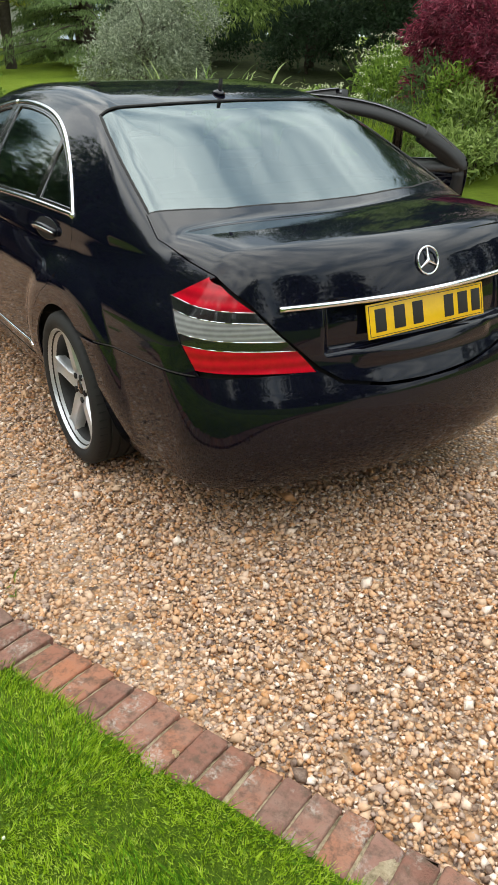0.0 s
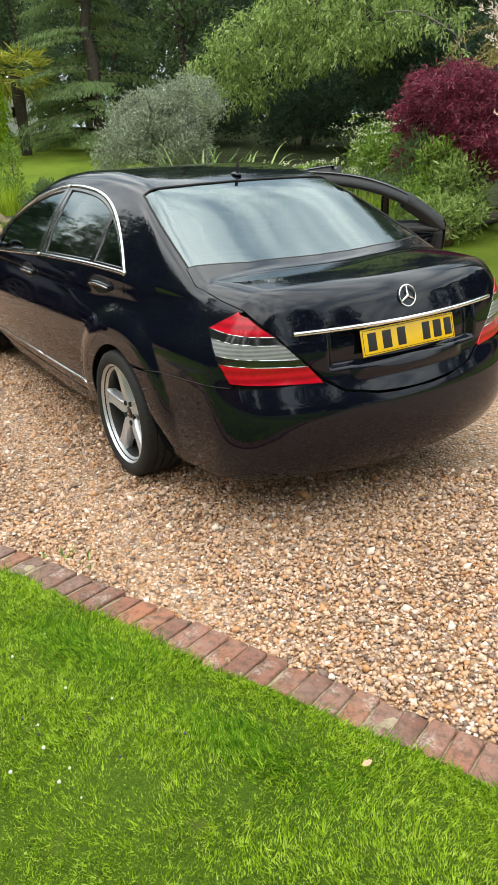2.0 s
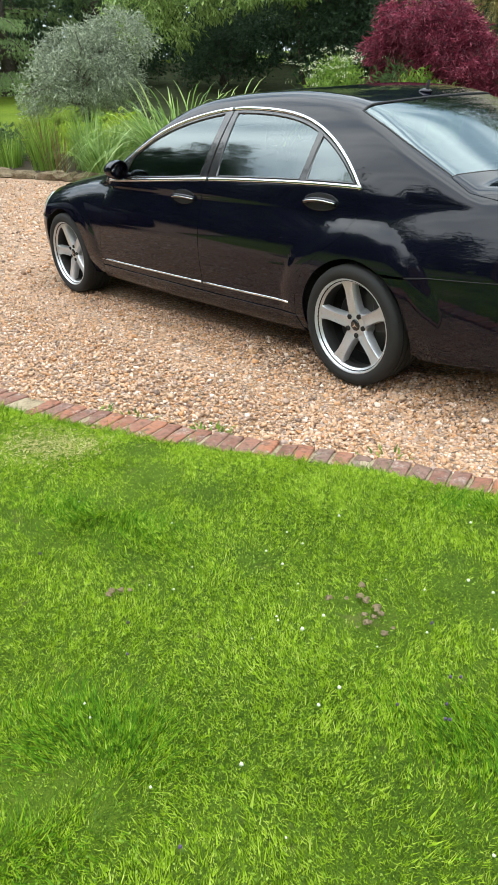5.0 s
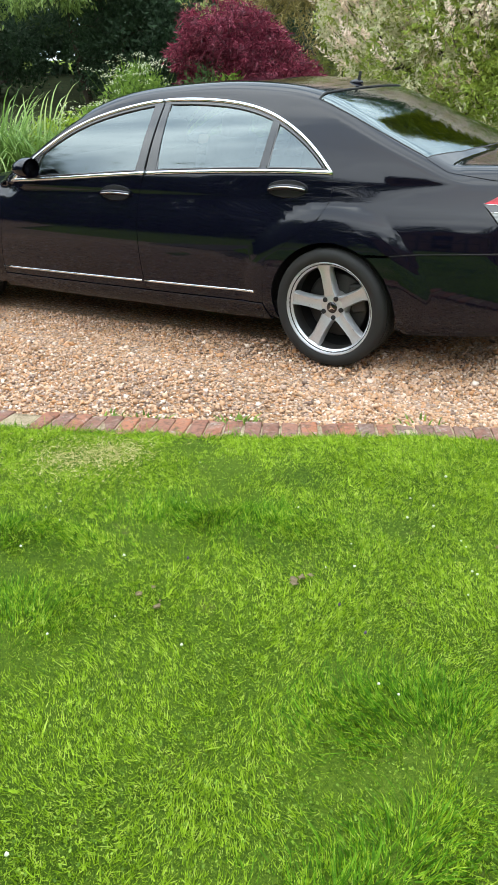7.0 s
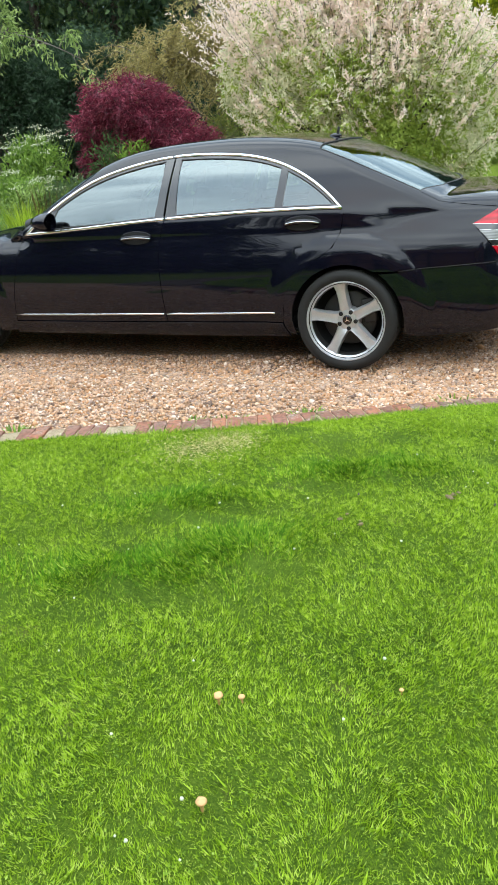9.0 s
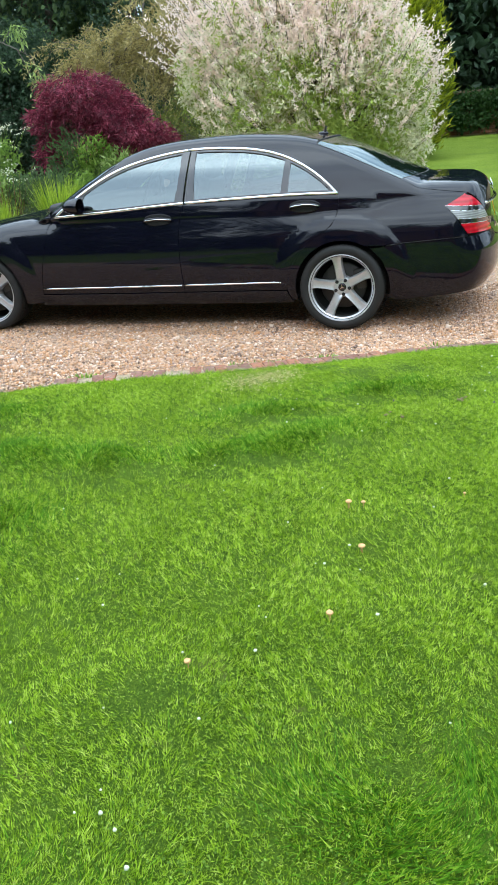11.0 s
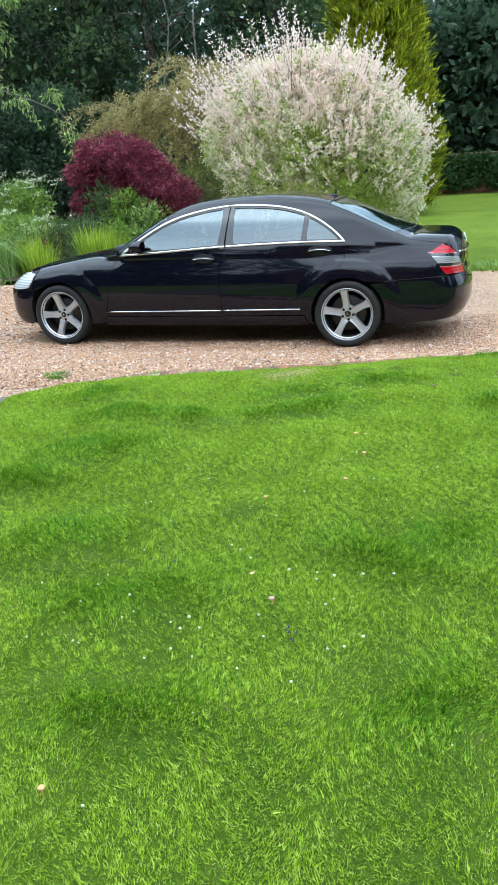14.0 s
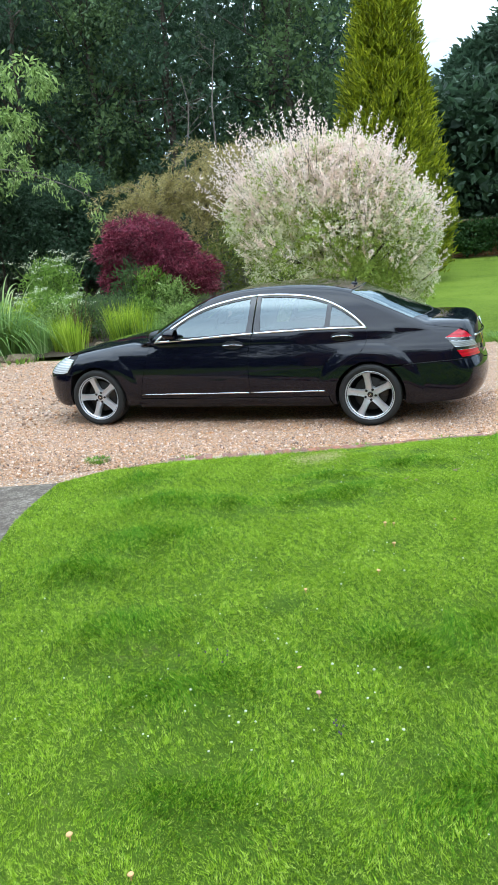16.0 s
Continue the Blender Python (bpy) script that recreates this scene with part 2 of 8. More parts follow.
def make_brick():
    m = Nodes("old_red_brick")
    rnd = m.add("ShaderNodeObjectInfo").outputs["Random"]
    where = m.add("ShaderNodeVectorMath")
    m.link(m.add("ShaderNodeTexCoord").outputs["Object"], where.inputs[0])
    shift = m.add("ShaderNodeCombineXYZ")
    far = m.add("ShaderNodeMath")
    far.operation, far.inputs[1].default_value = "MULTIPLY", 37.0
    m.link(rnd, far.inputs[0])
    for k in range(3):
        m.link(far.outputs[0], shift.inputs[k])
    m.link(shift.outputs[0], where.inputs[1])
    p = where.outputs[0]
    base = m.ramp(rnd, (0.0, (0.22, 0.105, 0.080)), (0.3, (0.36, 0.140, 0.085)), (0.5, (0.27, 0.140, 0.110)), (0.7, (0.43, 0.165, 0.09)), (0.86, (0.29, 0.125, 0.09)), (1.0, (0.22, 0.140, 0.115)))
    c = m.mix(m.ramp(m.noise(13, 5, 0.65, p), (0.44, 0.0), (0.66, 0.6)), base, (0.27, 0.17, 0.135))
    c = m.mix(m.ramp(m.noise(34, 5, 0.75, p), (0.46, 0.0), (0.64, 0.8)), c, (0.11, 0.075, 0.055))
    lichen = m.mix(1.0, m.ramp(m.noise(11, 3, 0.6, p), (0.56, 0.0), (0.66, 0.75)), m.ramp(m.noise(95, 4, 0.75, p), (0.44, 0.0), (0.62, 1.0)), "MULTIPLY")
    c = m.mix(lichen, c, (0.46, 0.40, 0.35))
    m.set(Base_Color=c, Roughness=0.9, Specular_IOR_Level=0.15)
    m.bump(m.mix(0.5, m.noise(60, 5, 0.7, p), m.noise(220, 3, 0.6, p)), 0.7, 0.006)
    return m.mat


def make_rock(name, a, b, c3, scale=9):
    m = Nodes(name)
    n = m.mix(0.5, m.noise(scale, 6, 0.65), m.noise(scale * 6, 4))
    m.set(Base_Color=m.ramp(n, (0.3, a), (0.5, b), (0.72, c3)), Roughness=0.9, Specular_IOR_Level=0.15)
    m.bump(m.noise(scale * 3, 6, 0.7), 0.8, 0.03)
    return m.mat


# ground under the trees, with the canopy's shade put into its dark colour
WOOD_SHADE = make_rock("shaded_wood_ground", (0.018, 0.020, 0.010), (0.04, 0.05, 0.02), (0.08, 0.10, 0.035), 1.2)
LAWN, MEADOW, GRAVEL, STONES, BRICK = make_lawn(), make_far_grass(), make_gravel(), make_stones(), make_brick()
BLADES = make_blades("grass_blades", ((0.10, (0.110, 0.205, 0.009)), (0.32, (0.232, 0.380, 0.018)), (0.52, (0.330, 0.50, 0.032)), (0.72, (0.43, 0.59, 0.058)), (0.94, (0.57, 0.66, 0.17))))
BLADES_LUSH = make_blades("lush_grass_blades", ((0.10, (0.024, 0.085, 0.003)), (0.40, (0.072, 0.200, 0.008)), (0.66, (0.125, 0.295, 0.014)), (0.94, (0.235, 0.42, 0.030))))
MORTAR = make_rock("lime_mortar", (0.14, 0.11, 0.06), (0.42, 0.32, 0.21), (0.60, 0.49, 0.34), 16)
STRAY = make_rock("tan_pebble", (0.40, 0.27, 0.15), (0.56, 0.39, 0.23), (0.68, 0.50, 0.32), 60)
PAVING = make_rock("grey_paving", (0.075, 0.058, 0.045), (0.14, 0.112, 0.088), (0.36, 0.31, 0.26), 9)
ROCK = make_rock("garden_stone", (0.06, 0.052, 0.026), (0.17, 0.125, 0.078), (0.36, 0.28, 0.19), 7)
SOIL = make_rock("bed_soil", (0.03, 0.022, 0.014), (0.06, 0.045, 0.03), (0.10, 0.08, 0.05), 6)
CLOD = make_rock("dry_earth", (0.17, 0.12, 0.075), (0.34, 0.25, 0.15), (0.50, 0.38, 0.24), 60)
BARK = make_rock("bark", (0.035, 0.028, 0.022), (0.075, 0.06, 0.048), (0.14, 0.12, 0.10), 10)
BARK_PALE = make_rock("pale_bark", (0.08, 0.07, 0.06), (0.16, 0.14, 0.12), (0.26, 0.23, 0.20), 10)
WALL_BRICK = make_rock("wall_brick", (0.17, 0.075, 0.05), (0.28, 0.13, 0.085), (0.38, 0.22, 0.15), 7)
RENDER_WHITE = plain("white_render", (0.72, 0.71, 0.68), 0.9, 0, 0.08, 3, bump=0.3, bump_scale=60)
ROOF_TILE = make_rock("roof_tile", (0.06, 0.035, 0.028), (0.11, 0.06, 0.045), (0.17, 0.10, 0.08), 6)
TIMBER = make_rock("dark_timber", (0.015, 0.012, 0.01), (0.03, 0.024, 0.02), (0.055, 0.045, 0.038), 6)
HOUSE_GLASS = pane("house_glass", (0.05, 0.06, 0.06), (1.0, 1.0, 1.0), 1.7)

L_WILLOW = leafy("dappled_willow_leaves", (0.50, 0.50, 0.27), (0.86, 0.79, 0.58), (0.95, 0.86, 0.70), glow=0.42, big=0.3)
L_WILLOW_P = leafy("pink_willow_tips", (0.78, 0.58, 0.46), (0.95, 0.77, 0.67), (0.97, 0.80, 0.73), glow=0.42, big=0.3)
L_WILLOW_G = leafy("willow_green_leaves", (0.13, 0.20, 0.030), (0.40, 0.49, 0.11), (0.62, 0.63, 0.32), glow=0.35)
L_MAPLE = leafy("maroon_leaves", (0.024, 0.004, 0.009), (0.27, 0.038, 0.072), (0.58, 0.16, 0.22), glow=0.3, big=0.25)
L_SILVER = leafy("silver_leaves", (0.10, 0.13, 0.08), (0.42, 0.47, 0.34), (0.64, 0.68, 0.54), glow=0.2, big=0.3)
L_CHERRY = leafy("cherry_leaves", (0.06, 0.115, 0.025), (0.34, 0.46, 0.14), (0.64, 0.72, 0.34), big=0.3)
L_DARK = leafy("dark_wood_leaves", (0.008, 0.021, 0.012), (0.066, 0.120, 0.064), (0.17, 0.25, 0.13), big=0.6)
L_MID = leafy("mid_wood_leaves", (0.028, 0.055, 0.020), (0.12, 0.19, 0.07), (0.24, 0.33, 0.11), big=0.5)
L_LIME = leafy("lime_leaves", (0.10, 0.19, 0.008), (0.29, 0.43, 0.02), (0.40, 0.52, 0.05), glow=0.4)
L_CYPRESS = leafy("golden_cypress_sprays", (0.045, 0.075, 0.006), (0.34, 0.38, 0.018), (0.62, 0.60, 0.05), glow=0.25, big=0.3)
L_CONIFER = leafy("conifer_sprays", (0.025, 0.06, 0.032), (0.075, 0.13, 0.075), (0.11, 0.17, 0.09), glow=0.2, big=0.6)
L_CEDAR = leafy("cedar_sprays", (0.07, 0.12, 0.04), (0.20, 0.29, 0.10), (0.32, 0.41, 0.17), glow=0.25, big=0.6)
L_TAMARISK = leafy("tamarisk_sprays", (0.13, 0.11, 0.035), (0.46, 0.38, 0.15), (0.76, 0.60, 0.34), glow=0.3, big=0.4)
L_TAMARISK_G = leafy("tamarisk_green_sprays", (0.08, 0.10, 0.02), (0.19, 0.22, 0.05), (0.28, 0.30, 0.08), glow=0.3)
L_REED = leafy("reed_leaves", (0.07, 0.15, 0.03), (0.24, 0.38, 0.10), (0.46, 0.52, 0.26), glow=0.35, big=0.3)
L_REED_PALE = leafy("pale_reed_leaves", (0.30, 0.42, 0.14), (0.55, 0.64, 0.30), (0.70, 0.72, 0.45), glow=0.35, big=0.2)
L_IRIS = leafy("yellow_green_leaves", (0.10, 0.19, 0.012), (0.38, 0.50, 0.05), (0.60, 0.66, 0.14), glow=0.4, big=0.3)
L_DOCK = leafy("brown_seed_stems", (0.07, 0.045, 0.02), (0.20, 0.13, 0.06), (0.34, 0.25, 0.12), glow=0.2)
L_HERB = leafy("border_leaves", (0.03, 0.07, 0.012), (0.23, 0.37, 0.06), (0.54, 0.60, 0.20), glow=0.35, big=0.4)
L_CLOVER = leafy("clover_leaves", (0.075, 0.155, 0.012), (0.21, 0.345, 0.030), (0.33, 0.45, 0.07), glow=0.3, big=0.2)
L_PALM = leafy("palm_leaves", (0.16, 0.20, 0.025), (0.46, 0.48, 0.08), (0.72, 0.54, 0.10), glow=0.35, big=0.2)
L_IVY = leafy("ivy_leaves", (0.018, 0.05, 0.012), (0.05, 0.11, 0.03), (0.09, 0.15, 0.05), big=0.4)
PETAL_CREAM = plain("cream_petals", (0.66, 0.68, 0.46), 0.7, 0, 0.12)
PETAL_WHITE = plain("white_petals", (0.60, 0.62, 0.46), 0.7, 0, 0.1)
PETAL_PURPLE = plain("purple_petals", (0.11, 0.07, 0.15), 0.7, 0, 0.25)
FUNGUS_MAUVE = plain("mauve_fungus", (0.42, 0.22, 0.20), 0.6, 0, 0.25, 60)
FUNGUS = plain("tan_fungus", (0.60, 0.33, 0.14), 0.6, 0, 0.25, 60)
STRAW = leafy("dry_straw", (0.38, 0.34, 0.12), (0.66, 0.56, 0.26), (0.80, 0.70, 0.40), glow=0.3, big=0.2)
DRY_LEAF = plain("dry_leaf", (0.52, 0.31, 0.18), 0.7, 0, 0.2, 40)

# ---- mesh helpers ----
def mesh_of(name, verts, faces, normals=None, smooth=True):
    me = bpy.data.meshes.new(name)
    me.from_pydata([tuple(v) for v in verts], [], [tuple(f) for f in faces])
    if smooth:
        me.polygons.foreach_set("use_smooth", [True] * len(me.polygons))
    if normals is not None:
        me.normals_split_custom_set_from_vertices([tuple(n) for n in normals])
    return me


def fast_mesh(name, verts, faces, smooth=False):
    """A big mesh from arrays; all faces with the same number of corners."""
    verts, faces = np.ascontiguousarray(verts, np.float32), np.ascontiguousarray(faces, np.int32)
    me = bpy.data.meshes.new(name)
    count, k = faces.shape
    me.vertices.add(len(verts))
    me.vertices.foreach_set("co", verts.ravel())
    me.loops.add(count * k)
    me.loops.foreach_set("vertex_index", faces.ravel())
    me.polygons.add(count)
    me.polygons.foreach_set("loop_start", np.arange(0, count * k, k, dtype=np.int32))
    me.polygons.foreach_set("use_smooth", np.full(count, smooth))
    me.update(calc_edges=True)
    return me


def part(name, data, material, parent=None, label=""):
    """Links a mesh, or a bmesh, as one object under a thing or a part."""
    if isinstance(data, bmesh.types.BMesh):
        bm, data = data, bpy.data.meshes.new(name)
        bm.to_mesh(data)
        bm.free()
    ob = new(name, data)
    if material and not data.materials:
        data.materials.append(material)
    ob.parent = parent
    return tagged(ob, label)


def thing(name, label, category, at=None, group="", kind=""):
    ob = new(name)
    ob.empty_display_size = 0.1
    if at is not None:
        ob.matrix_world = at
    return tagged(ob, label, category, group, kind)


def rounded_box(size, centre=(0, 0, 0), bevel=0.01, segments=2, m=None):
    bm = bmesh.new()
    bmesh.ops.create_cube(bm, size=1, matrix=Matrix.Translation(centre) @ Matrix.Diagonal((*size, 1)))
    if bevel:
        bmesh.ops.bevel(bm, geom=bm.edges[:], offset=bevel, segments=segments, affect="EDGES", profile=0.6)
    if m is not None:
        bm.transform(m)
    for f in bm.faces:
        f.smooth = bevel > 0
    return bm


def tube_arrays(path, radii, sides=7):
    """A tapered tube along a path."""
    path, radii = np.asarray(path, float), np.broadcast_to(np.asarray(radii, float), (len(path),))
    t = np.gradient(path, axis=0)
    t /= np.maximum(np.linalg.norm(t, axis=1, keepdims=True), 1e-9)
    ref = np.array([0.31, 0.95, 0.02]) if abs(t[0, 2]) > 0.5 else np.array([0.02, 0.1, 1.0])
    u = np.cross(t, ref)
    u /= np.maximum(np.linalg.norm(u, axis=1, keepdims=True), 1e-9)
    w = np.cross(t, u)
    ang = np.linspace(0, 2 * np.pi, sides, endpoint=False)
    v = path[:, None] + radii[:, None, None] * (np.cos(ang)[None, :, None] * u[:, None] + np.sin(ang)[None, :, None] * w[:, None])
    n, faces = len(path), []
    i, j = np.meshgrid(np.arange(n - 1), np.arange(sides), indexing="ij")
    k = (j + 1) % sides
    faces = np.stack([i * sides + j, i * sides + k, (i + 1) * sides + k, (i + 1) * sides + j], -1).reshape(-1, 4)
    return v.reshape(-1, 3), faces


def join_arrays(pieces):
    vs, fs, n = [], [], 0
    for v, f in pieces:
        vs.append(v)
        fs.append(np.asarray(f) + n)
        n += len(v)
    return np.concatenate(vs), np.concatenate(fs)


def lathe(profile, sides=48, axis="y"):
    """Turns (radius, along) points round the y axis."""
    prof = np.array(profile, float)
    ang = np.linspace(0, 2 * np.pi, sides, endpoint=False)
    v = np.stack([prof[:, None, 0] * np.cos(ang), np.repeat(prof[:, None, 1], sides, 1), prof[:, None, 0] * np.sin(ang)], -1)
    i, j = np.meshgrid(np.arange(len(prof) - 1), np.arange(sides), indexing="ij")
    k = (j + 1) % sides
    f = np.stack([i * sides + j, i * sides + k, (i + 1) * sides + k, (i + 1) * sides + j], -1).reshape(-1, 4)
    return v.reshape(-1, 3), f


def inside_polygon(poly, x, y):
    poly = np.asarray(poly, float)
    hit = np.zeros(np.shape(x), bool)
    for (x0, y0), (x1, y1) in zip(poly, np.roll(poly, -1, 0)):
        cross = (y0 > y) != (y1 > y)
        hit ^= cross & (x < (x1 - x0) * (y - y0) / (y1 - y0 + 1e-12) + x0)
    return hit


def dense(points, step):
    """A closed polyline with its long sides cut into steps."""
    p, out = np.asarray(points, float), []
    for a, b in zip(p, np.roll(p, -1, 0)):
        n = max(int(np.ceil(np.linalg.norm(b - a) / step)), 1)
        out += [a + (b - a) * k / n for k in range(n)]
    return np.array(out)


def rounded(points, closed=False, rounds=3):
    """Corner-cutting: a smooth line through the middle of a rough one."""
    p = np.asarray(points, float)
    for _ in range(rounds):
        q = np.roll(p, -1, 0) if closed else p[1:]
        r = p if closed else p[:-1]
        mid = np.stack([0.75 * r + 0.25 * q, 0.25 * r + 0.75 * q], 1).reshape(-1, p.shape[1])
        p = mid if closed else np.concatenate([p[:1], mid, p[-1:]])
    return p


def clip_half(poly, axis, limit, keep_less):
    out = []
    for a, b in zip(poly, poly[1:] + poly[:1]):
        ia, ib = (a[axis] <= limit, b[axis] <= limit) if keep_less else (a[axis] >= limit, b[axis] >= limit)
        if ia:
            out.append(a)
        if ia != ib:
            t = (limit - a[axis]) / (b[axis] - a[axis])
            p = [a[0] + (b[0] - a[0]) * t, a[1] + (b[1] - a[1]) * t]
            p[axis] = limit
            out.append(tuple(p))
    return out


def fill_cells(outline, cell):
    """Cuts an outline into small cells: points and faces in the plane."""
    poly = [tuple(p) for p in outline]
    lo, hi = np.min(outline, 0), np.max(outline, 0)
    index, verts, faces = {}, [], []
    for i in range(int(np.floor(lo[0] / cell)), int(np.floor(hi[0] / cell)) + 1):
        strip = clip_half(clip_half(poly, 0, (i + 1) * cell, True), 0, i * cell, False)
        if len(strip) < 3:
            continue
        ys = [p[1] for p in strip]
        for j in range(int(np.floor(min(ys) / cell)), int(np.floor(max(ys) / cell)) + 1):
            bit = clip_half(clip_half(strip, 1, (j + 1) * cell, True), 1, j * cell, False)
            if len(bit) < 3:
                continue
            f = []
            for p in bit:
                key = (round(p[0] * 2e4), round(p[1] * 2e4))
                if key not in index:
                    index[key] = len(verts)
                    verts.append(p)
                if index[key] not in f:
                    f.append(index[key])
            if len(f) > 2:
                faces.append(f)
    return np.array(verts), faces
# ---- the saloon's outer shape: one smooth closed form, from which every panel is cut ----
def spline(points):
    """A natural cubic through (x, y) points, straight beyond its ends."""
    px, py = (np.array(c, float) for c in zip(*points))
    n, h = len(px), np.diff(px)
    a, r = np.eye(n), np.zeros(n)
    for i in range(1, n - 1):
        a[i, i - 1 : i + 2] = h[i - 1], 2 * (h[i - 1] + h[i]), h[i]
        r[i] = 6 * ((py[i + 1] - py[i]) / h[i] - (py[i] - py[i - 1]) / h[i - 1])
    m = np.linalg.solve(a, r)

    def value(x):
        x = np.asarray(x, float)
        xc = np.clip(x, px[0], px[-1])
        i = np.clip(np.searchsorted(px, xc) - 1, 0, n - 2)
        d0, d1 = xc - px[i], px[i + 1] - xc
        y = (m[i] * d1**3 + m[i + 1] * d0**3) / (6 * h[i]) + (py[i] / h[i] - m[i] * h[i] / 6) * d1 + (py[i + 1] / h[i] - m[i + 1] * h[i] / 6) * d0
        s0, s1 = (py[1] - py[0]) / h[0], (py[-1] - py[-2]) / h[-1]
        return y + np.where(x < px[0], (x - px[0]) * s0, 0) + np.where(x > px[-1], (x - px[-1]) * s1, 0)

    return value


def smoother(a, b, x):
    t = np.clip((x - a) / (b - a), 0, 1)
    return t * t * (3 - 2 * t)


def smax(a, b, k):
    return np.maximum(a, b) + np.maximum(k - np.abs(a - b), 0) ** 2 / (4 * k)


def smin(a, b, k):
    return -smax(-a, -b, k)


HUB_F, HUB_R, HUB_Z, TYRE = -3.165, 0.0, 0.328, 0.327
plan_width = spline([(-4.1, 0.80), (-3.6, 0.885), (-3.165, 0.912), (-2.4, 0.925), (-1.3, 0.925), (-0.45, 0.912), (0, 0.9), (0.45, 0.88), (0.8, 0.845), (1.2, 0.78)])
side_tuck = spline([(0.1, -0.14), (0.2, -0.075), (0.3, -0.033), (0.4, -0.012), (0.55, 0), (0.7, -0.003), (0.82, -0.022), (0.92, -0.045), (1.02, -0.07), (1.12, -0.10)])
deck = spline([(-4.08, 0.585), (-3.95, 0.70), (-3.8, 0.775), (-3.5, 0.872), (-3.2, 0.93), (-2.9, 0.972), (-2.5, 1.005), (-1.5, 1.02), (-0.3, 1.04), (0.3, 1.085), (0.55, 1.098), (0.8, 1.092), (1.0, 1.075), (1.1, 1.06), (1.25, 1.03)])
cabin_width = spline([(-2.7, 0.885), (-2.0, 0.878), (-1.3, 0.872), (-0.45, 0.848), (0, 0.822), (0.45, 0.775), (0.8, 0.73)])
cabin_top = spline([(-2.8, 0.91), (-2.55, 1.06), (-2.3, 1.2), (-2.0, 1.345), (-1.75, 1.423), (-1.4, 1.468), (-1.0, 1.482), (-0.6, 1.475), (-0.25, 1.44), (0.05, 1.35), (0.3, 1.237), (0.55, 1.125), (0.75, 1.035)])
tail_lean = spline([(0.15, -0.13), (0.22, -0.07), (0.3, -0.01), (0.4, 0.035), (0.5, 0.045), (0.58, 0.04), (0.64, 0.022), (0.70, 0.0), (0.8, -0.006), (0.9, -0.026), (1.0, -0.058), (1.08, -0.092)])
nose_lean = spline([(0.15, 0.16), (0.22, 0.09), (0.3, 0.03), (0.45, 0.0), (0.55, 0.0), (0.65, 0.03), (0.75, 0.11), (0.85, 0.25)])


def drawn_body(x, y, z):
    """The drawn shape: below nought inside the car, above it outside."""
    a = np.abs(y)
    w = plan_width(x) + side_tuck(z) - 0.05 * smoother(0.75, 1.03, z) * smoother(-0.8, 0.2, x)
    for hub in (HUB_F, HUB_R):
        # a flared arch: a crisp outer edge that flattens towards the lip
        r = np.hypot((x - hub) / 1.05, (z - HUB_Z) / 1.06)
        rise = np.clip((0.535 - r) / 0.125, 0, 1)
        rise = np.where(rise < 0.12, rise * rise / 0.24, rise - 0.06) / 0.94
        w = w + (0.022 if hub == HUB_R else 0.016) * rise * (2 - rise) * smoother(0.15, 0.5, z)
    seats = smoother(-2.5, -2.2, x) * smoother(0.3, -0.1, x)
    top = deck(x) + 0.018 * smoother(-2.2, -2.9, x) + 0.01 * seats - (0.03 * (a / 0.7) ** 2 + 0.05 * (a / 0.82) ** 6) * (1 - seats)
    tail = 1.135 - 0.14 * (a / 0.8) ** 2 - 0.07 * (a / 0.8) ** 6 + tail_lean(z)
    nose = -4.05 + 0.15 * (a / 0.8) ** 2 + 0.12 * (a / 0.8) ** 6 + nose_lean(z)
    # the hollow for the number plate and the grip below it
    inset = smoother(0.43, 0.39, a) * smoother(0.735, 0.755, z) * smoother(0.905, 0.892, z)
    grip = smoother(0.33, 0.27, a) * smoother(0.69, 0.715, z) * smoother(0.75, 0.73, z)
    tail = tail - 0.035 * inset + 0.012 * grip
    low = smax(a - w, z - top, 0.10)
    low = smax(low, x - tail, 0.10 - 0.03 * smoother(0.75, 0.95, z))
    low = smax(low, nose - x, 0.12)
    low = smax(low, 0.185 + 0.05 * smoother(0.5, 1.1, x) + 0.03 * smoother(-3.5, -4.0, x) - z, 0.05)
    h = np.maximum(z - 1.0, 0.0)
    wide = cabin_width(x) - 0.4 * h - 0.47 * h * np.abs(h)
    xe = x - 0.15 * (a / 0.75) ** 2 * smoother(-1.1, -1.9, x) + 0.13 * (a / 0.7) ** 2 * smoother(-0.7, 0.1, x)
    roof = cabin_top(xe) + 0.018 + 0.016 * smoother(-0.3, -0.9, x) - 0.022 * (a / 0.6) ** 2
    cabin = smax(smax(a - wide, z - roof, 0.06), 0.93 - z, 0.02)
    return smin(low, cabin, 0.05 - 0.035 * smoother(0.15, 0.5, x))



WAIST, CROWN, STRETCH = 0.029, 0.05, 0.012


def crown(a):
    """How far the built shape lies below the drawn one across the car."""
    return CROWN * (0.9378 - np.sqrt(a * a + 0.1225))


def pull(a):
    """The share of the waist's pull, none on the middle line."""
    return WAIST * a * a / (a * a + 0.02)


def body(x, y, z):
    """The shape as built: the drawn one, drawn in a little towards the roof and level across."""
    a = np.abs(y)
    return drawn_body(x, a + pull(a) * (z - 0.33), z + crown(a) + STRETCH * (z - 0.33))


def settle(points):
    """Carries places from the drawn shape to the built one."""
    p = np.array(points, float)
    a, z = np.abs(p[..., 1]), p[..., 2]
    an, zn = a, z
    for _ in range(6):
        an = np.maximum(a - pull(an) * (zn - 0.33), 0)
        zn = (z - crown(an) + STRETCH * 0.33) / (1 + STRETCH)
    return np.stack([p[..., 0], np.where(p[..., 1] < 0, -an, an), zn], -1)


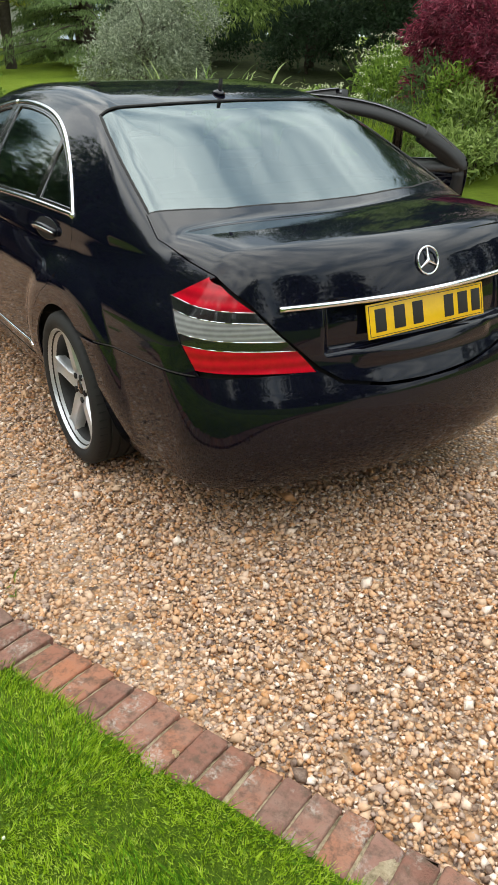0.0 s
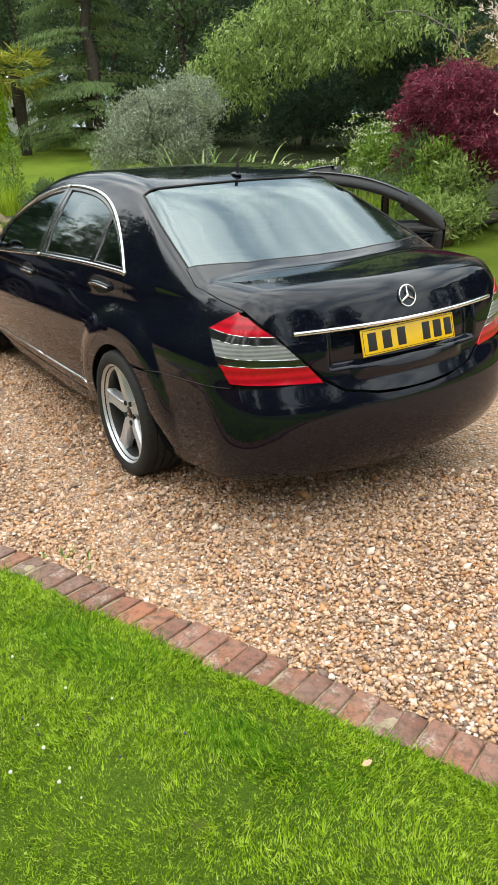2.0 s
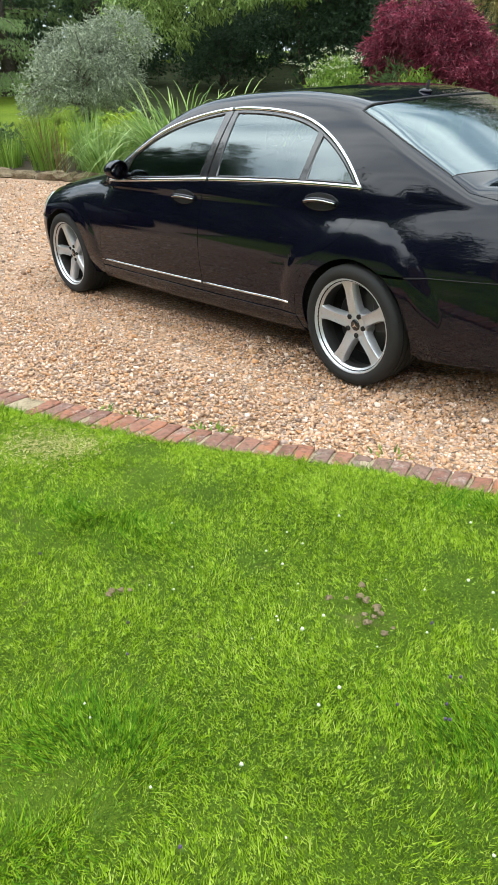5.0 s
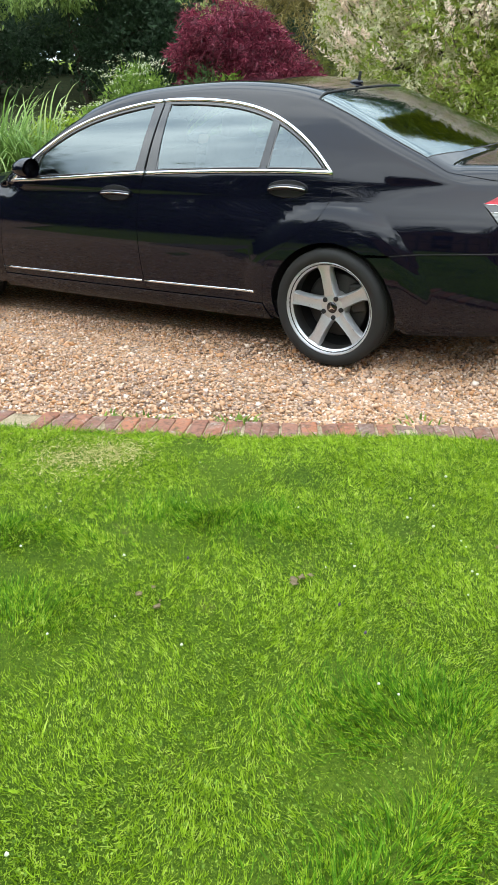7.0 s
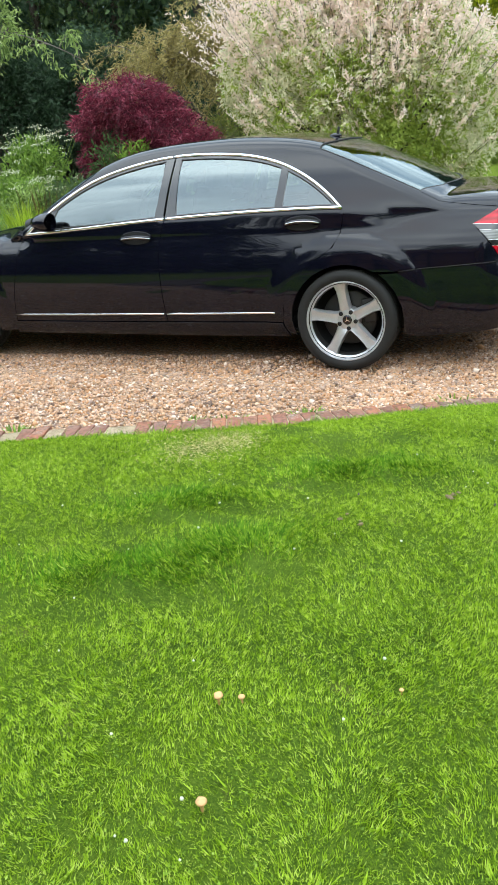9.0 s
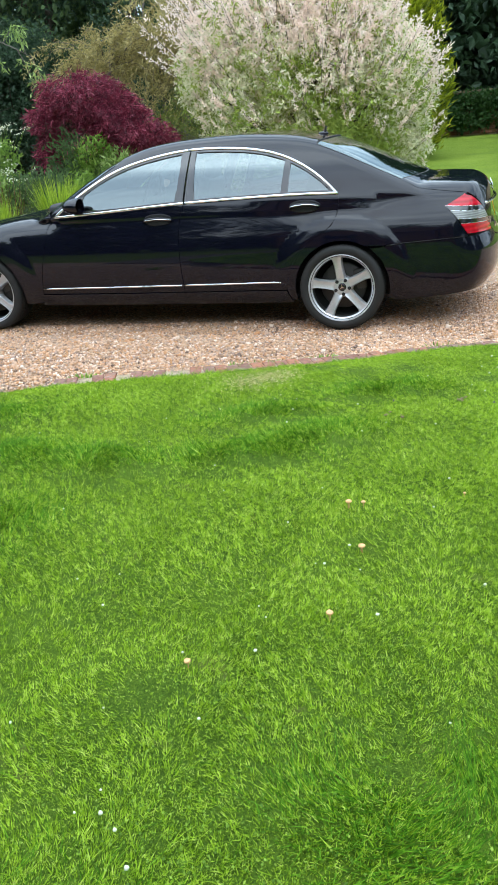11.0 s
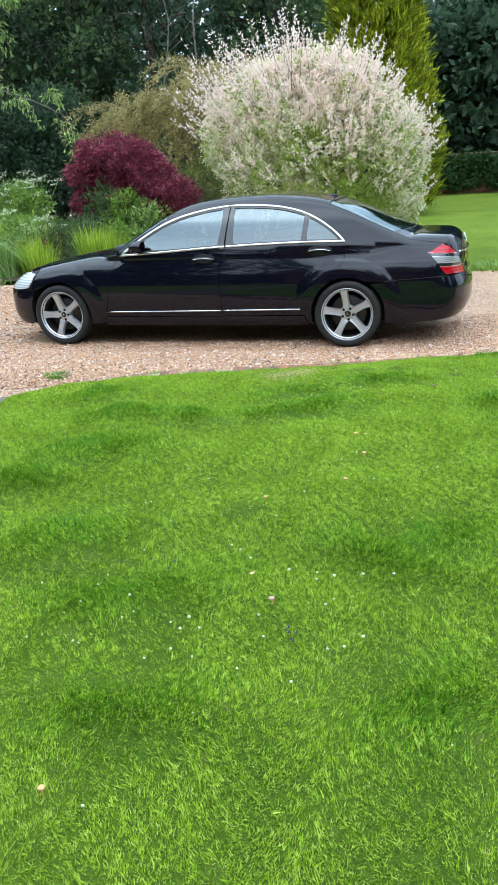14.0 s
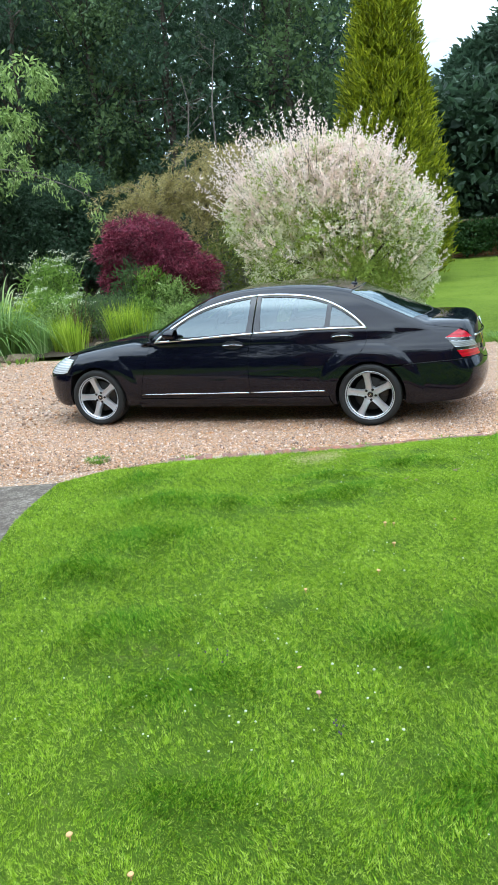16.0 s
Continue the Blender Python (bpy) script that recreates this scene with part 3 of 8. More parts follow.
def normals_of(shape, p):
    e, g = 1e-3, []
    for k in range(3):
        d = np.zeros(3)
        d[k] = e
        g.append(shape(*(p + d).T) - shape(*(p - d).T))
    g = np.stack(g, -1)
    return g / np.maximum(np.linalg.norm(g, axis=-1, keepdims=True), 1e-9)


def cast(shape, origin, way, near, far):
    """Where rays that start inside leave the shape."""
    lo, hi = np.full(len(origin), near, float), np.full(len(origin), far, float)
    for _ in range(34):
        mid = (lo + hi) / 2
        inside = shape(*(origin + way * mid[:, None]).T) < 0
        lo, hi = np.where(inside, mid, lo), np.where(inside, hi, mid)
    return origin + way * lo[:, None]


# ---- cutting panels from a shape ----
class Along:
    """Seen from the car's long axis: u along the car, v the turn round the axis (1 m a radian at 0.75 m)."""

    mid, arm = 0.55, 0.75

    def uv(self, p):
        p = np.atleast_2d(p)
        return np.stack([p[:, 0], self.arm * np.arctan2(p[:, 2] - self.mid, np.abs(p[:, 1]))], -1)

    def rays(self, uv):
        a = uv[:, 1] / self.arm
        o = np.stack([uv[:, 0], 0 * a, np.full(len(a), self.mid)], -1)
        return o, np.stack([0 * a, -np.cos(a), np.sin(a)], -1)


class Round:
    """Seen from an upright axis at (cx, 0): u the turn towards the car's left, v the height."""

    def __init__(self, cx, front=False, arm=0.8):
        self.cx, self.sign, self.arm = cx, -1 if front else 1, arm

    def uv(self, p):
        p = np.atleast_2d(p)
        return np.stack([self.arm * np.arctan2(-p[:, 1], self.sign * (p[:, 0] - self.cx)), p[:, 2]], -1)

    def rays(self, uv):
        a = uv[:, 0] / self.arm
        o = np.stack([np.full(len(a), self.cx), 0 * a, uv[:, 1]], -1)
        return o, np.stack([self.sign * np.cos(a), -np.sin(a), 0 * a], -1)


class Across:
    """Seen from a cross axis at (cx, cz): u across the car, v the turn upwards from the tail."""

    def __init__(self, cx, cz, arm=0.45):
        self.cx, self.cz, self.arm = cx, cz, arm

    def uv(self, p):
        p = np.atleast_2d(p)
        return np.stack([p[:, 1], self.arm * np.arctan2(p[:, 2] - self.cz, p[:, 0] - self.cx)], -1)

    def rays(self, uv):
        a = uv[:, 1] / self.arm
        o = np.stack([np.full(len(a), self.cx), uv[:, 0], np.full(len(a), self.cz)], -1)
        return o, np.stack([np.cos(a), 0 * a, np.sin(a)], -1)


class Down:
    """Seen from above."""

    def uv(self, p):
        return np.atleast_2d(p)[:, :2]

    def rays(self, uv):
        o = np.stack([uv[:, 0], uv[:, 1], np.full(len(uv), 0.6)], -1)
        return o, np.tile((0.0, 0.0, 1.0), (len(uv), 1))


ALONG, TAIL, NOSE, LID, DOWN = Along(), Round(0.35), Round(-3.3, True), Across(0.55, 0.75), Down()


def on_shape(shape, way, uv):
    o, d = way.rays(uv)
    p = cast(shape, o, d, 0.02, 1.6)
    return p, normals_of(shape, p)


def side_line(shape, points, rounds=0):
    """Points (x, z) of the car's left side, laid on the shape."""
    p = np.array(points, float)
    if rounds:
        p = rounded(p, rounds=rounds)
    o = np.stack([p[:, 0], 0 * p[:, 0], p[:, 1]], -1)
    return settle(cast(drawn_body, o, np.tile((0.0, -1.0, 0.0), (len(p), 1)), 0.05, 1.4))


def shrink(uv, gap):
    """Moves a closed outline inwards."""
    t = np.roll(uv, -1, 0) - np.roll(uv, 1, 0)
    t /= np.maximum(np.linalg.norm(t, axis=1, keepdims=True), 1e-9)
    area = 0.5 * np.sum(uv[:, 0] * np.roll(uv[:, 1], -1) - np.roll(uv[:, 0], -1) * uv[:, 1])
    n = np.stack([-t[:, 1], t[:, 0]], -1) * (1 if area > 0 else -1)
    return uv + n * gap


def panel(shape, way, outline, cell=0.05, gap=0.0025, sink=0.0, skirt=0.012, mirror=False, fold=True):
    """A sheet of the shape within an outline of places, with its edge turned in: vertices, faces and normals."""
    uv = dense(way.uv(outline), 0.02)
    if gap:
        uv = shrink(uv, gap)
    flat, faces = fill_cells(uv, cell)
    p, n = on_shape(shape, way, flat)
    p = p - n * sink
    if skirt:
        ep, en = on_shape(shape, way, uv)
        ep = ep - en * sink
        t = np.roll(ep, -1, 0) - np.roll(ep, 1, 0)
        side = np.cross(t, en)
        side /= np.maximum(np.linalg.norm(side, axis=1, keepdims=True), 1e-9)
        out = ep - ep.mean(0)
        if np.sum(side * out) < 0:
            side = -side
        k, m = len(p), len(ep)
        p = np.concatenate([p, ep, ep - en * skirt])
        soft = side + 0.7 * en
        soft /= np.linalg.norm(soft, axis=1, keepdims=True)
        middle = np.abs(ep[:, 1]) < 0.012
        soft[middle] = en[middle]
        n = np.concatenate([n, soft, side])
        faces = faces + [[k + i, k + (i + 1) % m, k + m + (i + 1) % m, k + m + i] for i in range(m)]
    # face winding follows the normals
    mid = []
    for f in faces:
        q = p[f]
        area = np.sum(np.cross(q[1:-1] - q[0], q[2:] - q[0]), 0)
        mid.append(f if area @ n[f].sum(0) >= 0 else f[::-1])
    if mirror:
        p, n, mid = p * (1, -1, 1), n * (1, -1, 1), [f[::-1] for f in mid]
    return p, mid, n


def merged(*panels):
    vs, fs, ns, k = [], [], [], 0
    for v, f, n in panels:
        vs.append(v), ns.append(n)
        fs += [[i + k for i in one] for one in f]
        k += len(v)
    return np.concatenate(vs), fs, np.concatenate(ns)


def bead(points, normals, width, height, closed=False, mirror=False):
    """A rounded strip that lies along a line on the shape."""
    p, n = np.asarray(points, float), np.asarray(normals, float)
    t = (np.roll(p, -1, 0) - np.roll(p, 1, 0)) if closed else np.gradient(p, axis=0)
    t /= np.maximum(np.linalg.norm(t, axis=1, keepdims=True), 1e-9)
    b = np.cross(n, t)
    prof = [(-0.5, -0.6), (-0.5, 0.35), (-0.32, 0.85), (0, 1.0), (0.32, 0.85), (0.5, 0.35), (0.5, -0.6)]
    v = np.stack([p + b * (w * width) + n * (h * height) for w, h in prof], 1)
    m, k, faces = len(p), len(prof), []
    for i in range(m if closed else m - 1):
        for j in range(k - 1):
            faces.append([i * k + j, i * k + j + 1, ((i + 1) % m) * k + j + 1, ((i + 1) % m) * k + j])
    v = v.reshape(-1, 3)
    if not closed:
        faces += [list(range(k))[::-1], [(m - 1) * k + j for j in range(k)]]
    if mirror:
        v, faces = v * (1, -1, 1), [f[::-1] for f in faces]
    return v, faces

# ---- ground, drive and lawn ----
def ground_height(x, y):
    r = np.maximum(-x - 9, 0)
    west = 0.075 * np.minimum(r, 40) * (1 - np.exp(-r / 7)) + 0.012 * np.maximum(r - 40, 0)
    return west + 0.02 * np.clip(y - 5, 0, 60) - 0.012


def edge_line(x):
    """The gravel side of the brick edging, which sags a little towards the lawn in its western half."""
    a, b = np.clip((1.0 - x) / 1.1, 0, 1), np.clip((-0.5 - x) / 0.8, 0, 1)
    return -1.885 + 0.44 * x - 0.105 * a * a * (3 - 2 * a) * (1 - 0.4 * b * b * (3 - 2 * b))


def lip(x):
    """How far behind the edging's face the turf begins, having crept over the bricks."""
    return 0.155 + 0.030 * np.clip((1 - x) / 1.5, 0, 1) + 0.010 * np.sin(9 * x) * np.sin(4.1 * x + 1)


def bank(y):
    """The drive's rise towards the lawn."""
    return 0.085 * np.clip(-(y + 1.15), 0, 1.4)


def sheet(name, outline, height, cell, material, label):
    flat, faces = fill_cells(dense(outline, cell), cell)
    z = height(flat[:, 0], flat[:, 1])
    p = np.column_stack([flat, z])
    good = []
    for f in faces:
        q = flat[f]
        area = sum(q[i - 1][0] * q[i][1] - q[i][0] * q[i - 1][1] for i in range(len(q)))
        good.append(f if area > 0 else f[::-1])
    return tagged(part(name, mesh_of(name, p, good), material), label, "", "", "structure")


# the country round about: fine near by, coarse towards the horizon
steps = np.concatenate([-np.geomspace(900, 46, 14), np.linspace(-44, 44, 89), np.geomspace(46, 900, 14)])
gx, gy = np.meshgrid(steps, steps, indexing="ij")
gz = ground_height(gx, gy) - 0.03
n = len(steps)
i, j = np.meshgrid(np.arange(n - 1), np.arange(n - 1), indexing="ij")
quads = np.stack([i * n + j, (i + 1) * n + j, (i + 1) * n + j + 1, i * n + j + 1], -1).reshape(-1, 4)
tagged(part("ground", fast_mesh("ground", np.stack([gx, gy, gz], -1).reshape(-1, 3), quads, True), MEADOW), "rough green meadow grass rising gently towards the trees", "ground", "", "structure")

DRIVE = [(-60, -24), (-36, -8), (-26, -1.5), (-17.3, 1.2), (-15.7, 1.75), (-13.9, 2.0), (-12.1, 2.65), (-9.6, 3.5), (-7.4, 3.95), (-4.0, 4.15), (0.9, 4.45), (1.35, 4.75), (1.9, 5.0), (12, 7.2), (34, 12),
         (34, edge_line(34)), (3.6, edge_line(3.6)), (-1.3, -2.56), (-1.5, -3.1), (-1.9, -3.75), (-4.5, -4.2), (-8, -5.5), (-14, -12), (-40, -30)]


def drive_height(x, y):
    ripple = 0.006 * np.sin(1.7 * x + 0.6 * y) * np.sin(1.3 * y - 0.4 * x)
    return ground_height(x, y) + 0.001 + ripple + bank(y)


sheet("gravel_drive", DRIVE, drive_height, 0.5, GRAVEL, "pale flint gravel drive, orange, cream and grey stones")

# lawn: the near garden, rising a little from the edging
BRICK_LONG = 0.205
LAWN_EDGE = [(34, edge_line(34) - 0.17)] + [(3.6 - 0.15 * k, float(edge_line(3.6 - 0.15 * k) - lip(3.6 - 0.15 * k))) for k in range(33)] + [ (-1.6, -2.87), (-1.92, -3.07), (-2.17, -3.45), (-2.05, -4.1), (-1.82, -4.8), (-1.4, -6.1), (-0.85, -7.9), (0, -10.5), (1, -16), (40, -16)]


# hummocks of longer, darker grass: place, half length, half width, turn
LUSH = [(-1.01, -3.91, 0.30, 0.16, 15), (-0.89, -4.59, 0.34, 0.20, 30), (-0.50, -5.57, 0.26, 0.15, 35), (-1.05, -5.05, 0.24, 0.16, 20), (-0.60, -3.86, 0.26, 0.12, 10), (0.03, -3.70, 0.30, 0.11, 15), (0.85, -5.50, 0.24, 0.15, -20), (-0.02, -5.96, 0.30, 0.15, 25), (0.22, -6.57, 0.24, 0.14, 10), (1.10, -5.30, 0.22, 0.14, 40), (1.08, -6.35, 0.22, 0.14, 60), (0.28, -3.50, 0.24, 0.12, 40), (-0.05, -3.18, 0.28, 0.10, 24), (1.36, -3.24, 0.20, 0.12, 30), (1.50, -3.66, 0.22, 0.13, 70), (1.42, -1.66, 0.26, 0.09, 24), (2.10, -1.42, 0.22, 0.09, 24), (2.05, -2.62, 0.20, 0.12, 10), (2.05, -2.26, 0.16, 0.10, 60), (-1.45, -3.40, 0.26, 0.14, 50), (0.55, -2.75, 0.30, 0.10, 20)]


def lushness(x, y):
    """1 in the middle of a hummock, 0 on the close-mown lawn."""
    most = np.zeros(np.shape(x))
    for cx, cy, a, b, turn in LUSH:
        c, s = math.cos(radians(turn)), math.sin(radians(turn))
        u, v = ((x - cx) * c + (y - cy) * s) / a, ((y - cy) * c - (x - cx) * s) / b
        most = np.maximum(most, np.exp(-(u * u + v * v)))
    return most


def lawn_height(x, y):
    inland = np.maximum((edge_line(x) - lip(x) - y) * 0.915, 0)
    low = -0.011 + bank(np.minimum(edge_line(x), 0)) + 0.054
    bumps = 0.020 * np.sin(2.1 * x + 1.3 * y) * np.sin(1.1 * y - 2.3 * x + 1) + 0.010 * np.sin(5.3 * x - 3.1 * y) * np.sin(4.1 * y + 1.7 * x)
    turf = 0.034 * (1 - np.exp(-inland / 0.11)) * np.exp(-inland / 0.45)
    return low + (0.235 - low) * (1 - np.exp(-inland / 0.9)) + turf + (bumps + 0.045 * lushness(x, y)) * np.minimum(inland * 2, 1)


sheet("lawn", LAWN_EDGE, lawn_height, 0.125, LAWN, "mown green lawn with daisies, clover and thin patches")

# ---- the black saloon ----
def arch(hub, radius, a0, a1, n=18, drop=0.0):
    """Points (x, z) of a wheel arch's lip, from one side to the other."""
    return [(hub + radius * math.cos(t), HUB_Z + radius * 1.0 * math.sin(t) + drop) for t in np.radians(np.linspace(a0, a1, n))]


CHROME_TOP = [(-2.40, 0.955), (-2.14, 1.14), (-1.89, 1.278), (-1.59, 1.368), (-1.26, 1.414), (-0.9, 1.408), (-0.56, 1.355), (-0.27, 1.228), (-0.1, 1.098), (-0.03, 1.028)]
CHROME_LOW = [(-2.40, 0.948), (-1.87, 0.975), (-1.29, 1.008), (-0.8, 1.024), (-0.42, 1.03), (-0.03, 1.026)]
top_line, low_line = spline(CHROME_TOP), spline(CHROME_LOW)
REAR_EDGE = [(-0.025, 1.026), (-0.02, 0.96), (-0.03, 0.88), (-0.07, 0.80), (-0.14, 0.745), (-0.21, 0.705), (-0.33, 0.60), (-0.40, 0.47), (-0.425, 0.33)]
MID_EDGE = [(-1.245, 1.01), (-1.285, 0.90), (-1.30, 0.75), (-1.30, 0.52), (-1.29, 0.315)]
FRONT_EDGE = [(-2.44, 0.945), (-2.485, 0.88), (-2.495, 0.80), (-2.525, 0.68), (-2.58, 0.5), (-2.61, 0.315)]
LAMP = [(0.755, 0.795, 0.897), (0.90, 0.72, 0.98), (1.0, 0.65, 0.905), (1.05, 0.56, 0.81), (1.09, 0.45, 0.705), (0.93, 0.79, 0.68)]
LID_SIDE = [(0.43, 0.70, 1.09), (0.55, 0.735, 1.035), (0.76, 0.725, 1.0), (0.905, 0.714, 0.983), (1.0, 0.643, 0.905), (1.05, 0.555, 0.81), (1.09, 0.44, 0.70), (1.115, 0.36, 0.655), (1.14, 0.2, 0.628), (1.145, 0.0, 0.622)]


def left(points):
    return [tuple(p) for p in settle([(x, -abs(y), z) for x, y, z in points])]


def fine(points):
    """More points along a broken line, 2 cm apart."""
    p = np.array(points, float)
    out = []
    for a, b in zip(p[:-1], p[1:]):
        n = max(int(np.linalg.norm(b - a) / 0.02), 1)
        out += [tuple(a + (b - a) * k / n) for k in range(n)]
    return out + [tuple(p[-1])]


def snap(points):
    """Lays points near the tail on the built shape."""
    p = np.array(points, float)
    o = np.tile((0.45, 0.0, 0.75), (len(p), 1))
    d = p - o
    d /= np.linalg.norm(d, axis=1, keepdims=True)
    return [tuple(q) for q in cast(body, o, d, 0.05, 1.6)]


def right(points):
    return [(x, -y, z) for x, y, z in left(points)]


def build_wheel(parent, x, y, side, spokes_material, tyre_r=TYRE, rim_r=0.254, turn=0.0, five=True):
    """A wheel in the plane y, its face towards side (-1: the car's left)."""
    width = 0.255
    tyre = []
    for a, b in ((rim_r - 0.012, 0.10), (rim_r + 0.006, 0.118), (rim_r + 0.028, 0.127), (tyre_r - 0.022, 0.124), (tyre_r - 0.006, 0.112), (tyre_r, 0.095)):
        tyre.append((a, b))
    for b in (0.062, 0.022):
        tyre += [(tyre_r, b + 0.008), (tyre_r - 0.009, b + 0.006), (tyre_r - 0.009, b - 0.002), (tyre_r, b - 0.004)]
    tyre = tyre + [(a, -b) for a, b in tyre[::-1]]
    base = pose(x, y, HUB_Z, 0, turn, 0)
    flip = Matrix.Diagonal((1, 1, 1, 1)) if side < 0 else Matrix.Diagonal((1, -1, 1, 1))

    def laid(v, f):
        v = np.asarray(v)
        if side > 0:
            v, f = v * (1, -1, 1), [tuple(q)[::-1] for q in f]
        return v, f

    # the barrel and its polished lip; the outer face looks to -y
    prof = [(0.20, 0.10), (0.235, 0.09), (0.24, 0.02), (rim_r - 0.03, -0.06), (rim_r - 0.022, -0.088), (rim_r - 0.012, -0.098), (rim_r - 0.002, -0.112), (rim_r, -0.118), (rim_r + 0.006, -0.116), (rim_r + 0.007, -0.105), (rim_r + 0.001, -0.098)]
    barrel = prof[:5]
    pieces, spokes = [lathe(prof[4:], 64)], []
    n = 5 if five else 7
    for k in range(n):
        a0 = 2 * math.pi * k / n + math.pi / 2
        rows = []
        for r, half, face, thick in ((0.045, 0.042, -0.062, 0.05), (0.07, 0.038, -0.074, 0.055), (0.10, 0.034, -0.080, 0.055), (0.15, 0.033, -0.084, 0.05), (0.195, 0.0345, -0.088, 0.045), (0.222, 0.041, -0.092, 0.04), (0.236, 0.052, -0.094, 0.035), (rim_r - 0.008, 0.068, -0.096, 0.03)):
            half *= 1.0 if five else 0.62
            ring = []
            for w, dy in ((-1.0, thick), (-1.0, 0.012), (-0.78, 0.0), (-0.3, 0.006), (0.3, 0.006), (0.78, 0.0), (1.0, 0.012), (1.0, thick)):
                px, pz = r, half * w
                ring.append((px * math.cos(a0) - pz * math.sin(a0), face + dy, px * math.sin(a0) + pz * math.cos(a0)))
            rows.append(ring)
        v = np.array(rows).reshape(-1, 3)
        f = [(i * 8 + j, i * 8 + j + 1, (i + 1) * 8 + j + 1, (i + 1) * 8 + j) for i in range(len(rows) - 1) for j in range(7)]
        spokes.append((v, np.array(f)))
    pieces.append(lathe([(0.0, -0.066), (0.03, -0.067), (0.062, -0.066), (0.078, -0.06), (0.082, -0.04), (0.082, 0.0)], 40))
    v, f = laid(*join_arrays(pieces))
    rim = part("wheel", mesh_of("wheel", v, f), spokes_material, parent, "five-spoke silver alloy wheel" if five else "dark multi-spoke alloy wheel")
    rim.matrix_basis = base
    rim.data.set_sharp_from_angle(angle=radians(38))
    v, f = laid(*lathe(barrel, 64))
    part("barrel", mesh_of("barrel", v, f), BARREL if five else spokes_material, rim, "dark inner barrel of the wheel")
    for v, f in spokes:
        v, f = laid(v, f)
        spoke = part("spoke", mesh_of("spoke", v, f), spokes_material, rim)
        spoke.data.set_sharp_from_angle(angle=radians(38))
    v, f = laid(*lathe(tyre, 72))
    t = part("tyre", mesh_of("tyre", v, f), RUBBER, rim, "black low-profile tyre")
    t.data.set_sharp_from_angle(angle=radians(50))
    # flat black strips across the shoulders, painted as the shade in shallow sipes
    bits = []
    for k in range(60):
        a = 2 * math.pi * k / 60
        bm_v = np.array([(tyre_r + 0.0015, s * 0.112, w) for s in (1, 0.72) for w in (-0.0028, 0.0028)])
        for s in (1, -1):
            q = bm_v * (1, s, 1)
            c, d = math.cos(a), math.sin(a)
            bits.append((np.stack([q[:, 0] * c - q[:, 2] * d, q[:, 1], q[:, 0] * d + q[:, 2] * c], -1), np.array([(0, 1, 3, 2)])))
    v, f = join_arrays(bits)
    part("tread_groove", mesh_of("tread_groove", v, f, smooth=False), SHADOW_BLACK, rim)["kind"] = "stuff"
    v, f = laid(*lathe([(0.05, 0.0), (0.17, 0.0), (0.178, 0.006), (0.178, 0.03)], 48))
    part("brake_disc", mesh_of("brake_disc", v, f), STEEL, rim, "grey steel brake disc")
    cal = part("brake_caliper", rounded_box((0.09, 0.05, 0.16), (0.14, 0.0, 0.03), 0.015), STEEL, rim)
    v, f = laid(*lathe([(0.0, -0.074), (0.024, -0.073), (0.031, -0.069), (0.033, -0.06)], 32))
    part("centre_cap", mesh_of("centre_cap", v, f), BLACK_TRIM, rim, "black round centre cap")
    star = []
    for k in range(3):
        a = math.pi / 2 + k * 2 * math.pi / 3
        star.append((np.array([(0.004 * math.cos(a + 1.57), -0.0755, 0.004 * math.sin(a + 1.57)), (0.004 * math.cos(a - 1.57), -0.0755, 0.004 * math.sin(a - 1.57)), (0.024 * math.cos(a), -0.0748, 0.024 * math.sin(a))]), np.array([(0, 1, 2)])))
    v, f = laid(*join_arrays(star))
    part("cap_emblem", mesh_of("cap_emblem", v, f, smooth=False), CHROME, rim)
    # black studs stand in for the shaded recesses of the wheel bolts
    for k in range(5):
        a = 2 * math.pi * (k + 0.5) / 5 + math.pi / 2
        v, f = lathe([(0.0, -0.074), (0.010, -0.0745), (0.0135, -0.073), (0.0135, -0.05)], 14)
        v, f = laid(v + (0.056 * math.cos(a), 0, 0.056 * math.sin(a)), f)
        part("wheel_bolt", mesh_of("wheel_bolt", v, f), SHADOW_BLACK, rim)
    # a black disc closes the back, standing in for shade behind the spokes
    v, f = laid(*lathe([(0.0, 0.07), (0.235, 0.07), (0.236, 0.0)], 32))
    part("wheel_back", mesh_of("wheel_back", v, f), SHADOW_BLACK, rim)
    return rim


def door_skin(outline_low, mirror):
    return panel(body, ALONG, outline_low, 0.05, 0.0028, mirror=mirror)


def line_on(points, n=0.0):
    p = side_line(body, points)
    return p, normals_of(body, p)


def glass_outline(x0, x1, top0=0.028, low0=0.022, lean0=0.0, lean1=0.0, count=24):
    """The outline (x, z) of one side pane between two leaning uprights."""
    pts = []
    xs = np.linspace(x0 + lean0, x1 + lean1, count)
    tops = [(x, float(top_line(x)) - top0) for x in xs]
    lows = [(x, float(low_line(x)) + low0) for x in np.linspace(x1, x0, count)]
    pts = [p for p in tops if p[1] > float(low_line(p[0])) + low0 + 0.004] + lows
    return pts


